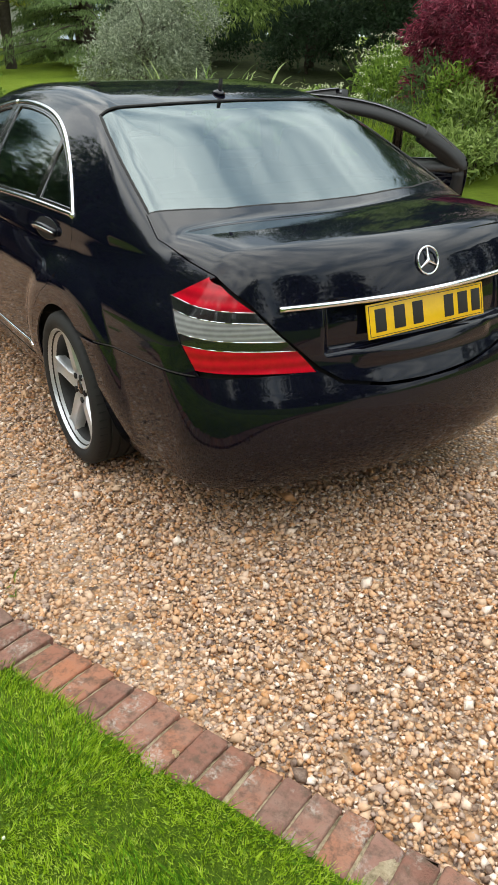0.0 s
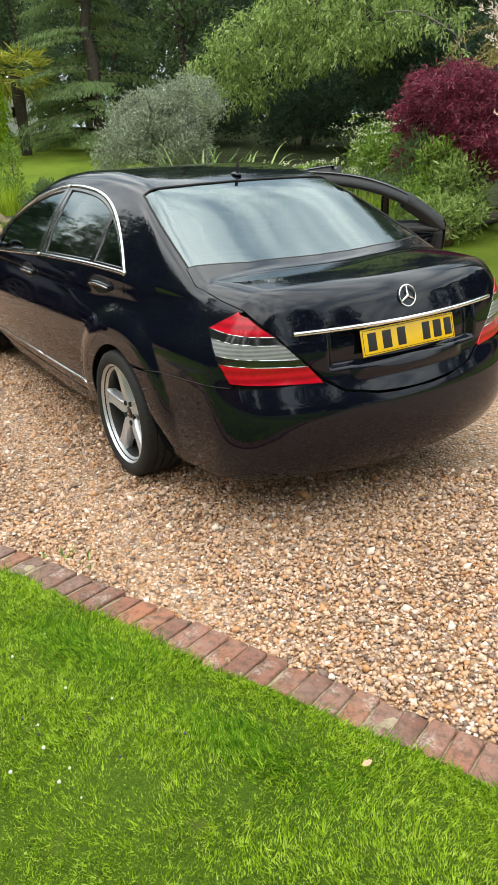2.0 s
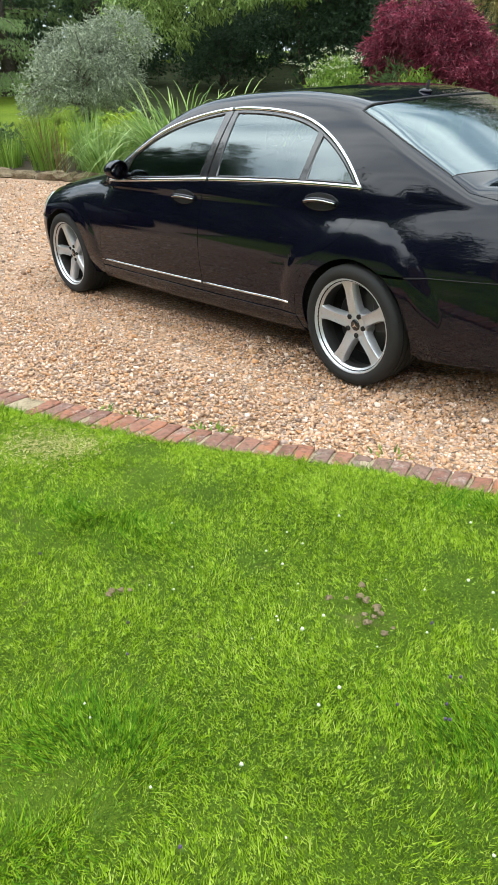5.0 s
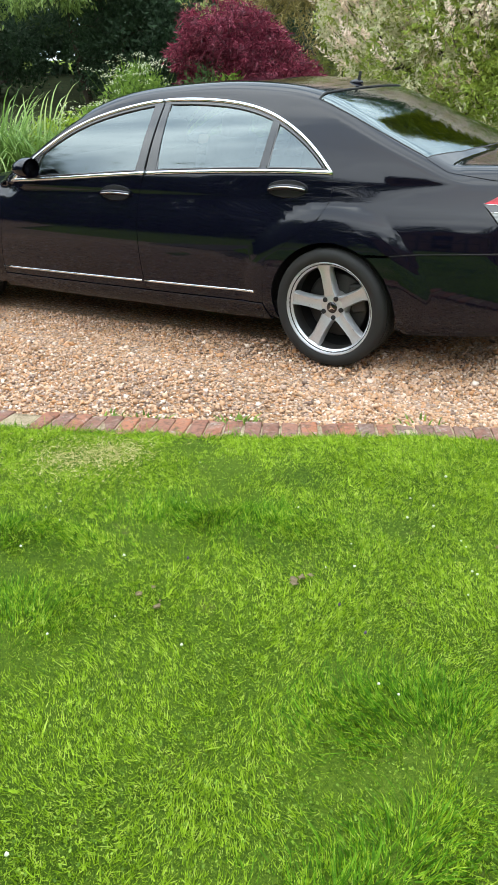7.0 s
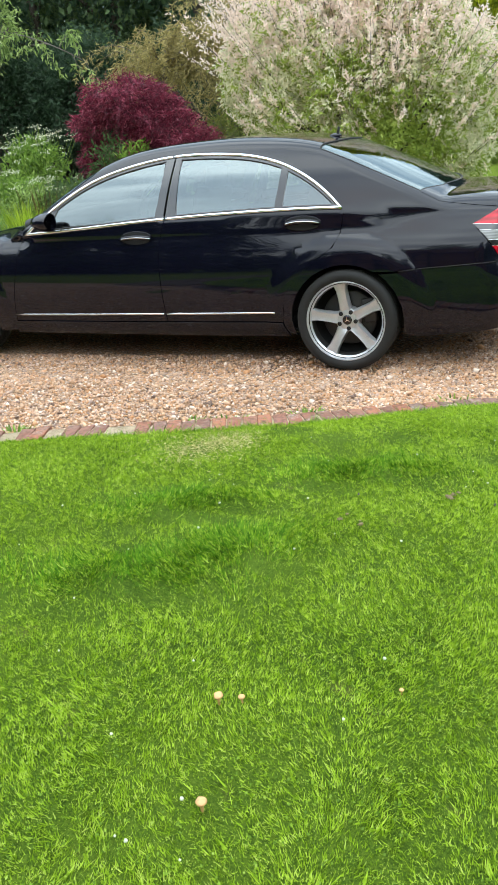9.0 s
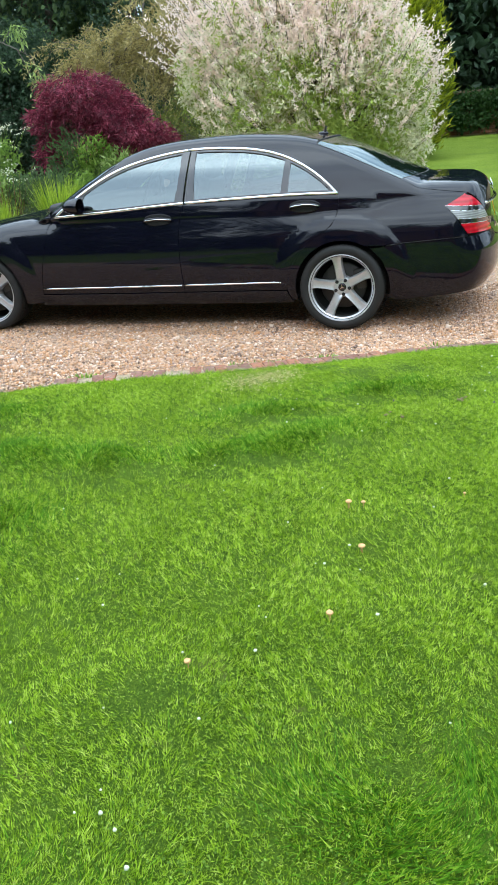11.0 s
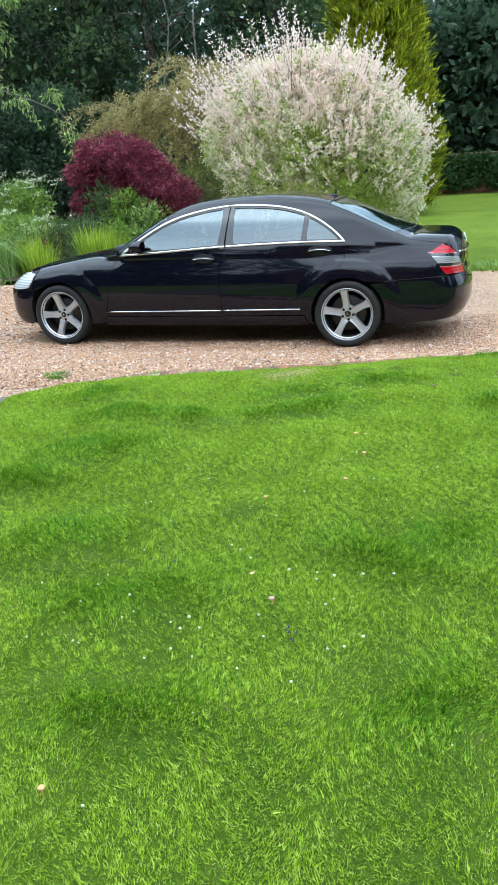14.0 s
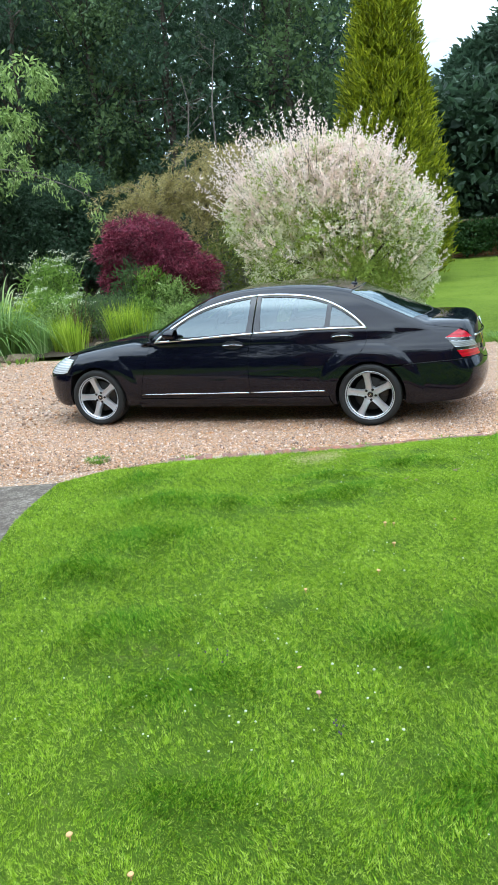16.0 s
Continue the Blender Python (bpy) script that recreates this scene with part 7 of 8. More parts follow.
    # white umbels on tall stems
    for x, y, h in [(-10.40, 9.82, 1.95), (-9.90, 9.45, 1.8), (-8.75, 6.9, 1.2), (-8.2, 6.5, 1.05)]:
        g = gh(x, y)
        t = thing("white_umbel", "tall plant with clusters of small white flowers", "plant", None, "white flowering plants")
        stems, heads = [], []
        for k in range(34):
            top = np.array([x + rng.normal() * 0.55, y + rng.normal() * 0.5, g + h * (0.72 + 0.3 * rng.random())])
            stems.append(tube_arrays(np.array([(x + rng.normal() * 0.15, y, g), (x + (top[0] - x) * 0.5, y + (top[1] - y) * 0.5, g + h * 0.5), top]), np.array([0.012, 0.008, 0.004]), 4))
            m = 15
            base = top + rng.normal(size=(m, 3)) * (0.06, 0.06, 0.02)
            heads.append(leaf_arrays(base, rng.normal(size=(m, 3)) * (1, 1, 0.3), 0.03, 0.026, rng))
        p, d = crown_points([(x, y, g + h * 0.45, 0.8, 0.7, h * 0.45)], 210, rng, 0.3)
        part("stem", fast_mesh("stem", *join_arrays(stems)), L_HERB, t)
        part("foliage", fast_mesh("foliage", *clumps(p, d, 7, 0.07, 0.13, 0.04, rng, 0.1)), L_HERB, t)
        part("blossom", fast_mesh("blossom", *join_arrays(heads)), PETAL_CREAM, t, "small cream-white flower heads")
    # a slim young tree and low growth on the far lawn edge
    x, y = -16.3, 3.0
    t = thing("young_shrub", "slim young shrub with sparse leaves", "shrub")
    part("trunk", fast_mesh("trunk", *limbs((x, y, gh(x, y)), (x, y, gh(x, y) + 1.5), 0.02, 8, 0.35, rng)), BARK_PALE, t)
    p, d = crown_points([(x, y, gh(x, y) + 0.9, 0.28, 0.28, 0.75)], 90, rng, 0.3)
    part("crown", fast_mesh("crown", *clumps(p, d, 6, 0.04, 0.09, 0.04, rng)), L_HERB, t)
    # golden flowers in the far grass
    base = np.column_stack([-23 + 2.5 * rng.normal(size=900) * 0.6, 2.2 + 1.0 * rng.normal(size=900) * 0.6, np.zeros(900)])
    base[:, 2] = ground_height(base[:, 0], base[:, 1]) + 0.05 + 0.08 * rng.random(900)
    tagged(part("buttercups", fast_mesh("buttercups", *leaf_arrays(base, rng.normal(size=(900, 3)), 0.05, 0.04, rng)), plain("yellow_petals", (0.65, 0.42, 0.02), 0.6)), "scattered yellow buttercups in the long grass", "flowers", "", "stuff")
    # ivy over the foot of the garden wall
    blobs = [(-0.2 + 0.9 * k, 27.1, gh(-0.2 + 0.9 * k, 27.1) + 0.75, 0.8, 0.45, 0.8) for k in range(4)]
    p, d = crown_points(blobs, 1000, rng, 0.6, 0.2)
    t = thing("ivy", "dark ivy bush against the brick wall", "bush")
    part("crown", fast_mesh("crown", *clumps(p, d, 7, 0.10, 0.13, 0.11, rng, 0.2)), L_IVY, t)


build_willow()
build_maple()
build_tamarisk(-6.45, 12.3, [(-6.45, 12.3, 2.5, 1.8, 1.4, 1.5), (-7.8, 12.0, 2.6, 1.3, 1.2, 0.9), (-5.3, 12.5, 3.3, 1.4, 1.2, 1.4), (-4.9, 12.3, 2.2, 1.2, 1.2, 1.6)], 31, L_TAMARISK, "feathery brown-green tamarisk with arching sprays", 1250, 0.9, plumes=200)
build_tamarisk(-5.2, 11.4, [(-5.2, 11.4, 1.1, 1.3, 1.0, 1.35), (-4.4, 11.5, 0.8, 1.0, 0.9, 1.1)], 32, L_TAMARISK_G, "feathery yellow-green shrub below the tamarisk", 1500, 0.7)
build_cypress()
build_conifer_screen()
build_woods()
build_cherry()
build_silver()
build_lime()
build_cedar()
build_palm()
build_border()


# ---- brick edging, stones, grass and small things ----
def build_edging():
    rng = np.random.default_rng(41)
    edging = tagged(new("brick_edging"), "worn red brick edging laid on its side, patched with lichen", "edging", "", "structure")
    a = math.degrees(math.atan(0.44))
    along = np.array([math.cos(math.radians(a)), math.sin(math.radians(a))])
    inward = np.array([along[1], -along[0]])

    def on_line(s):
        """A place on the edging's face and the row's turn there, in degrees."""
        x = s * along[0]
        return np.array([x, float(edge_line(x))]), math.degrees(math.atan((float(edge_line(x + 0.03)) - float(edge_line(x - 0.03))) / 0.06))

    meshes = []
    for k in range(5):
        bm = rounded_box((0.072, BRICK_LONG, 0.075), (0, 0, 0), 0.006, 2)
        for v in bm.verts:
            v.co += Vector(rng.normal(size=3) * (0.0013, 0.0024, 0.0016))
            if k > 2 and v.co.x * (1 if k == 3 else -1) > 0.02 and v.co.y > 0.05:
                v.co += Vector((0, -0.008, -0.006))
        me = bpy.data.meshes.new("brick")
        bm.to_mesh(me)
        bm.free()
        me.materials.append(BRICK)
        meshes.append(me)
    pitch = 0.079
    for k in range(-21, 60):
        s = k * pitch + rng.normal() * 0.002
        p, a = on_line(s)
        p = p + inward * (BRICK_LONG / 2 - 0.006 + rng.normal() * 0.004)
        if k in (-11, -12, -16, -19):
            continue
        brick = new("brick", meshes[rng.integers(5)])
        brick.parent = edging
        flip = 1 if rng.random() < 0.5 else -1
        rise = float(drive_height(*(p - inward * 0.1)) - drive_height(*(p + inward * 0.1))) / 0.2 * flip
        brick.matrix_basis = pose(p[0], p[1], float(drive_height(p[0], p[1])) + 0.011 + rng.normal() * 0.0015, math.degrees(rise) + rng.normal() * 0.5, rng.normal() * 0.7, a + rng.normal() * 0.8 + (0 if flip > 0 else 180))
    # mortar bed below the bricks' top
    s0, s1 = -21.6 * pitch, 60 * pitch
    v, f = [], []
    for n, s in enumerate(np.linspace(s0, s1, 130)):
        for m, (w, z) in enumerate(((0.004, -0.06), (0.006, 0.036), (0.06, 0.0415), (0.14, 0.0415), (0.188, 0.035), (0.19, -0.06))):
            q = on_line(s)[0] + inward * w
            v.append((*q, float(drive_height(*q)) + z + rng.normal() * 0.0015))
            if n and m:
                k = n * 6 + m
                f.append((k - 7, k - 6, k, k - 1))
    part("mortar", mesh_of("mortar", v, f), MORTAR, edging, "crumbling lime mortar between bricks")
    # grey stones where the bricks end
    for x, y, w, d, t in [(-1.62, -2.76, 0.24, 0.15, 35), (-1.84, -2.93, 0.22, 0.16, 48), (-2.04, -3.14, 0.2, 0.16, 60)]:
        bm = rounded_box((w, d, 0.08), (0, 0, 0), 0.02, 2)
        for v in bm.verts:
            v.co += Vector(rng.normal(size=3) * 0.006)
        s = part("edging_stone", bm, PAVING, edging, "grey weathered edging stone")
        s.matrix_basis = pose(x, y, float(drive_height(x, y)) - 0.018, rng.normal() * 3, rng.normal() * 3, t)
    return edging


def build_paving():
    """Grey slabs of the path beside the lawn."""
    rng = np.random.default_rng(42)
    path = tagged(new("paved_path"), "grey weathered stone path with pale spots", "path", "", "structure")
    start, way = np.array([-2.50, -3.42]), unit(np.array([0.42, -1.36]))
    side = np.array([way[1], -way[0]])
    for k in range(7):
        for j in range(2):
            bm = rounded_box((0.6, 0.72, 0.06), (0, 0, 0), 0.012, 2)
            for v in bm.verts:
                v.co += Vector(rng.normal(size=3) * 0.002)
            slab = part("slab", bm, PAVING, path)
            c = start + way * (k * 0.74 + 0.3) + side * (j * 0.62 + 0.05)
            slab.matrix_basis = pose(c[0], c[1], 0.105 + 0.03 * k / 3 + rng.normal() * 0.003, 0, 0, math.degrees(math.atan2(way[1], way[0])) + 90 + rng.normal() * 0.6)


def stone_field(name, poly, density, size, seed, label, coarse=False):
    """Loose gravel: smooth, flattened stones, lying at all angles."""
    rng = np.random.default_rng(seed)
    poly = np.array(poly, float)
    lo, hi = poly.min(0), poly.max(0)
    n = int(np.prod(hi - lo) * density)
    x, y = lo[0] + (hi[0] - lo[0]) * rng.random(n), lo[1] + (hi[1] - lo[1]) * rng.random(n)
    keep = inside_polygon(poly, x, y) & (y > edge_line(x) + 0.004)
    x, y = x[keep], y[keep]
    n = len(x)
    bm = bmesh.new()
    bmesh.ops.create_icosphere(bm, subdivisions=1, radius=1)
    ico = np.array([v.co for v in bm.verts])
    tri = np.array([[v.index for v in f.verts] for f in bm.faces])
    bm.free()
    if coarse:
        # chips with few faces
        ico = np.array([(1, 0, 0), (-1, 0, 0), (0, 1, 0), (0, -1, 0), (0, 0, 1), (0, 0, -1)], float)
        tri = np.array([(0, 2, 4), (2, 1, 4), (1, 3, 4), (3, 0, 4), (2, 0, 5), (1, 2, 5), (3, 1, 5), (0, 3, 5)])
    s = size * np.exp(rng.normal(size=n) * 0.34)
    axes = np.stack([s, s * (0.62 + 0.3 * rng.random(n)), s * (0.44 + 0.26 * rng.random(n))], -1) / 2
    shape = ico[None] * (1 + 0.16 * rng.normal(size=(n, len(ico), 1)))
    v = shape * axes[:, None]
    yaw, tip, roll = rng.random(n) * 2 * np.pi, rng.normal(size=n) * 0.45, rng.normal(size=n) * 0.45
    c, q = np.cos(tip)[:, None], np.sin(tip)[:, None]
    v = np.stack([v[..., 0] * c + v[..., 2] * q, v[..., 1], -v[..., 0] * q + v[..., 2] * c], -1)
    c, q = np.cos(roll)[:, None], np.sin(roll)[:, None]
    v = np.stack([v[..., 0], v[..., 1] * c - v[..., 2] * q, v[..., 1] * q + v[..., 2] * c], -1)
    c, q = np.cos(yaw)[:, None], np.sin(yaw)[:, None]
    v = np.stack([v[..., 0] * c - v[..., 1] * q, v[..., 0] * q + v[..., 1] * c, v[..., 2]], -1)
    z = drive_height(x, y) + 0.003 + 0.006 * rng.random(n) * (s / size)
    v += np.stack([x, y, z], -1)[:, None]
    f = tri[None] + (np.arange(n) * len(ico))[:, None, None]
    tagged(part(name, fast_mesh(name, v.reshape(-1, 3), f.reshape(-1, 3), True), STONES), label, "gravel", "", "stuff")


def drift(x, y):
    """How lush the lawn is from place to place: broad swells, tufts and thin spots."""
    broad = np.sin(1.9 * x + 0.7 * y + 1) * np.sin(1.3 * y - 1.1 * x) + 0.6 * np.sin(3.1 * x - 1.2 * y + 2.2) * np.sin(2.7 * y + 0.9 * x)
    tuft = np.sin(9.1 * x + 3 * np.sin(2.3 * y)) * np.sin(8.3 * y + 2 + 2 * np.sin(3.1 * x)) + 0.7 * np.sin(19.7 * x + 2 * np.sin(5.3 * y)) * np.sin(17.3 * y + 1 + 2 * np.sin(6.1 * x))
    return broad, tuft


def build_grass():
    rng = np.random.default_rng(43)

    def blade_mesh(name, n, poly, tall, wide, label, lush=False, fringe=True):
        poly = np.array(poly, float)
        lo, hi = poly.min(0), poly.max(0)
        x, y = lo[0] + (hi[0] - lo[0]) * rng.random(n), lo[1] + (hi[1] - lo[1]) * rng.random(n)
        keep = inside_polygon(poly, x, y) & inside_polygon(LAWN_EDGE, x, y)
        x, y = x[keep], y[keep]
        broad, tuft = drift(x, y)
        rich = lushness(x, y)
        bare = np.zeros(len(x))
        for cx, cy, r in THIN:
            bare = np.maximum(bare, np.exp(-((x - cx) ** 2 + (y - cy) ** 2 * 1.6) / r ** 2))
        near_edge = np.clip(1 - (edge_line(x) - lip(x) - y) / 0.10, 0, 1)
        # crowns of grass a few centimetres across, with dark gaps between
        crown_at = np.sin(150 * x + 2.2 * np.sin(47 * y)) * np.sin(140 * y + 2.2 * np.sin(41 * x)) + 0.5 * np.sin(83 * x + 61 * y + 2 * np.sin(23 * x))
        crown_at = np.clip(0.5 + 0.6 * crown_at, 0, 1)
        if lush:
            keep = rng.random(len(x)) < np.clip(1.25 * rich + 0.10 * tuft * rich, 0, 1) + 0.5 * near_edge
        else:
            keep = rng.random(len(x)) < (0.76 + 0.24 * crown_at) * (1 - 0.85 * bare) * (1 - 0.5 * rich)
        x, y, broad, tuft, bare, near_edge, crown_at = x[keep], y[keep], broad[keep], tuft[keep], bare[keep], near_edge[keep], crown_at[keep]
        m = len(x)
        h = tall * (0.45 + 0.9 * rng.random(m) ** 1.5) * np.clip(1.0 + 0.08 * broad + 0.12 * tuft, 0.6, 1.5) * (1 + 0.15 * near_edge * fringe) * (1 - 0.5 * bare) * (0.65 + 0.6 * crown_at)
        # tufts of a few centimetres stand and lean their own way
        code = np.floor(x / 0.024 + 0.4 * np.sin(y * 40)) * 12.9898 + np.floor(y / 0.024 + 0.4 * np.sin(x * 37)) * 78.233
        one, two = (np.sin(code) * 43758.5453) % 1, (np.sin(code * 1.7 + 3) * 24634.6345) % 1
        h *= 0.7 + 0.6 * one
        a = two * 2 * np.pi + rng.normal(size=m) * 1.6
        sway = 2.5 * np.sin(5.1 * x + 3.3 * y) + 2.0 * np.sin(4.3 * y - 6.7 * x)
        lean = 0.15 + 0.85 * rng.random(m)
        pull_by = 0.7 if lush else 0.3
        dx, dy = np.cos(a) * lean + pull_by * np.cos(sway), np.sin(a) * lean + pull_by * np.sin(sway)
        z = lawn_height(x, y) - 0.004
        w = wide * (0.6 + 0.7 * rng.random(m))
        b = a + np.pi / 2 + rng.normal(size=m) * 0.6
        v = np.empty((m, 3, 3))
        v[:, 0] = np.stack([x - np.cos(b) * w / 2, y - np.sin(b) * w / 2, z], -1)
        v[:, 1] = np.stack([x + np.cos(b) * w / 2, y + np.sin(b) * w / 2, z], -1)
        v[:, 2] = np.stack([x + dx * h, y + dy * h, z + h * (1.0 - 0.25 * lean)], -1)
        return tagged(part(name, fast_mesh(name, v.reshape(-1, 3), np.arange(3 * m).reshape(m, 3)), BLADES_LUSH if lush else BLADES), label, "grass", "", "stuff")

    walked = [(3.7, -0.2), (3.7, -2.5), (3.0, -3.4), (2.1, -4.3), (1.6, -5.3), (1.5, -7.2), (-1.1, -7.2), (-2.3, -4.2), (-2.3, -2.9), (-1.2, -2.3)]
    around = [(-2.5, -15.0), (12.0, -15.0), (12.0, 3.0), (-2.5, 3.0)]
    blade_mesh("grass", 2900000, walked, 0.0180, 0.0036, "short mown grass blades")
    blade_mesh("grass", 900000, walked, 0.037, 0.0040, "longer dark green grass on hummocks of the lawn", True)
    blade_mesh("grass", 60000, around, 0.030, 0.009, "thin tufts of grass over the rest of the lawn", fringe=False)

    # low clover and daisy leaves between the blades
    m = 300000
    x, y = -2.3 + 6.0 * rng.random(m), -7.2 + 7.0 * rng.random(m)
    broad, tuft = drift(x, y)
    keep = inside_polygon(walked, x, y) & inside_polygon(LAWN_EDGE, x, y) & (rng.random(m) < np.clip(0.5 + 0.35 * broad + 0.2 * tuft, 0.12, 1)) & (rng.random(m) > lushness(x, y))
    x, y = x[keep], y[keep]
    n = len(x)
    base = np.stack([x, y, lawn_height(x, y) + 0.006 + 0.014 * rng.random(n)], -1)
    way = rng.normal(size=(n, 3)) * (1, 1, 0.35) + (0, 0, 0.15)
    tagged(part("clover_leaves", fast_mesh("clover_leaves", *leaf_arrays(base, way, 0.005 + 0.005 * rng.random(n), 0.004 + 0.003 * rng.random(n), rng)), L_CLOVER), "small clover and daisy leaves in the lawn", "grass", "", "stuff")

    # straw left on the thin spots
    pieces = []
    for cx, cy, r in ((-0.25, -2.63, 0.24), (-0.12, -2.5, 0.14)):
        m = int(5200 * r)
        base = np.column_stack([cx + rng.normal(size=m) * r * 0.55, cy + rng.normal(size=m) * r * 0.42, np.zeros(m)])
        base[:, 2] = lawn_height(base[:, 0], base[:, 1]) + 0.004
        pieces.append(leaf_arrays(base, rng.normal(size=(m, 3)) * (1, 1, 0.25) + (0, 0, 0.2), 0.022, 0.0035, rng))
    tagged(part("dry_grass", fast_mesh("dry_grass", *join_arrays(pieces)), STRAW), "straw-coloured dry grass on a worn part of the lawn", "grass", "", "stuff")


THIN = [(-0.25, -2.63, 0.13), (1.50, -2.45, 0.14), (1.62, -2.16, 0.10), (1.72, -2.22, 0.08), (1.5, -2.05, 0.07), (0.62, -2.35, 0.13), (0.35, -2.42, 0.14), (1.05, -2.5, 0.09), (0.1, -2.3, 0.12), (2.05, -1.75, 0.09), (0.2, -5.2, 0.12)]


def blob(size, centre, rng, squash=0.7, rough=0.06, sub=2):
    bm = bmesh.new()
    bmesh.ops.create_icosphere(bm, subdivisions=sub, radius=size)
    for v in bm.verts:
        v.co = Vector((v.co.x, v.co.y, v.co.z * squash)) * (1 + rng.normal() * rough) + Vector(centre)
    for f in bm.faces:
        f.smooth = True
    return bm


def build_flowers():
    rng = np.random.default_rng(44)
    # white clover heads and daisies, thrown over the lawn in drifts
    head = blob(0.0048, (0, 0, 0.031), rng, 0.8, 0.22, 1)
    me = bpy.data.meshes.new("clover_head")
    head.to_mesh(me)
    head.free()
    me.materials.append(PETAL_WHITE)
    drifts = [(0.6, -3.4, 0.7), (0.1, -5.6, 0.5), (-0.1, -6.1, 0.35), (1.4, -2.6, 0.5), (0.3, -4.8, 0.8), (1.9, -2.1, 0.4), (0.9, -6.6, 0.7), (-0.6, -3.6, 0.8), (2.2, -3.2, 0.5)]
    clusters = [(0.36, -5.68), (0.53, -5.75), (0.63, -5.72), (0.64, -5.78), (0.70, -5.75), (0.80, -5.71), (0.91, -5.69), (0.72, -5.88), (0.70, -5.93), (0.21, -6.14), (0.27, -6.12), (0.26, -6.18), (0.32, -6.16), (0.20, -6.34), (0.35, -6.31), (0.75, -6.17), (0.80, -6.15), (0.85, -6.08), (0.68, -6.37), (0.54, -6.16), (1.55, -2.27), (1.62, -2.16), (1.70, -2.11), (1.45, -2.66), (1.86, -1.90), (1.89, -1.99), (1.98, -1.90), (1.93, -2.13), (1.67, -2.75), (2.16, -2.61), (2.29, -2.50), (2.25, -2.73), (2.14, -2.83)]
    count = 0
    while count < 175:
        cx, cy, r = (*clusters[count], 0.0) if count < len(clusters) else drifts[rng.integers(len(drifts))]
        x, y = cx + rng.normal() * r, cy + rng.normal() * r
        if not inside_polygon(LAWN_EDGE, np.array([x]), np.array([y]))[0] or y < -7.6:
            continue
        count += 1
        ob = tagged(new("clover_flower", me), "small white clover flower in the lawn", "flower", "clover flowers")
        s = 0.55 + 0.6 * rng.random() + (0.2 if count <= len(clusters) else 0)
        ob.matrix_basis = Matrix.Translation((x, y, float(lawn_height(np.array(x), np.array(y))) + 0.002)) @ Matrix.Diagonal((s, s, s, 1))
    purple = bpy.data.meshes.new("purple_head")
    b = blob(0.004, (0, 0, 0.024), rng, 1.5, 0.2, 1)
    b.to_mesh(purple)
    b.free()
    purple.materials.append(PETAL_PURPLE)
    for k in range(36):
        cx, cy, r = [(1.75, -1.75, 0.12), (2.15, -2.40, 0.03), (1.86, -2.58, 0.05), (0.62, -6.14, 0.04), (-0.06, -5.70, 0.07), (1.2, -3.0, 0.4)][k % 6]
        x, y = cx + rng.normal() * r, cy + rng.normal() * r
        if not inside_polygon(LAWN_EDGE, np.array([x]), np.array([y]))[0]:
            continue
        ob = tagged(new("purple_flower", purple), "tiny purple self-heal flower in the grass", "flower", "purple flowers")
        ob.matrix_basis = Matrix.Translation((x, y, float(lawn_height(np.array(x), np.array(y))) + 0.004))
    # small toadstools
    for x, y, s in [(0.553, -4.18, 1.0), (0.604, -4.16, 0.7), (0.598, -4.83, 0.9), (0.638, -4.458, 1.0), (0.268, -5.10, 0.8), (0.511, -5.937, 0.9), (0.955, -4.02, 0.5), (-0.1, -6.78, 0.9), (0.16, -6.88, 0.8)]:
        t = thing("toadstool", "small tan toadstool in the grass", "mushroom", None, "toadstools on the lawn")
        z = float(lawn_height(np.array(x), np.array(y))) + 0.006
        v, f = lathe([(0.0, -0.01), (0.004, 0.0), (0.003, 0.024)], 8)
        v = v[:, [0, 2, 1]] * s + (x, y, z)
        part("stalk", mesh_of("stalk", v, f), FUNGUS, t)
        part("cap", blob(0.0125 * s, (x, y, z + 0.024 * s), rng, 0.45, 0.05), FUNGUS_MAUVE if y == -5.937 else FUNGUS, t)
    # fallen leaves
    for x, y, s, turn in [(2.243, -2.295, 0.058, -8), (2.292, -1.22, 0.036, 100), (0.40, -5.79, 0.03, 60)]:
        k = np.linspace(0, 1, 9)
        w = 0.24 * np.sin(np.pi * k ** 0.8)
        z = 0.06 * np.sin(np.pi * k)
        v = np.concatenate([np.stack([k - 0.5, w, z], -1), np.stack([k - 0.5, -w, z + 0.05], -1), np.stack([k - 0.5, 0 * w, z - 0.02], -1)])
        f = [(18 + i, 19 + i, 1 + i, i) for i in range(8)] + [(9 + i, 10 + i, 19 + i, 18 + i) for i in range(8)]
        ob = tagged(part("fallen_leaf", mesh_of("fallen_leaf", v, f), DRY_LEAF), "curled dry orange leaf lying on the grass", "leaf", "fallen leaves")
        ob.matrix_basis = pose(x, y, float(lawn_height(np.array(x), np.array(y))) + 0.03, 8, 6, turn) @ Matrix.Diagonal((s, s, s, 1))
    # crumbs of bare earth thrown up on the lawn
    for x, y in [(cx + rng.normal() * 0.035, cy + rng.normal() * 0.035) for cx, cy, n in ((1.53, -2.47, 12), (1.44, -2.42, 8), (0.95, -2.9, 5), (0.62, -3.2, 4)) for _ in range(n)]:
        ob = tagged(part("soil_clod", blob(0.004 + 0.007 * rng.random(), (0, 0, 0), rng, 0.45, 0.28), CLOD), "crumbled brown clod of earth on the lawn", "soil", "clods of earth")
        ob.matrix_basis = Matrix.Translation((x, y, float(lawn_height(np.array(x), np.array(y))) + 0.018))
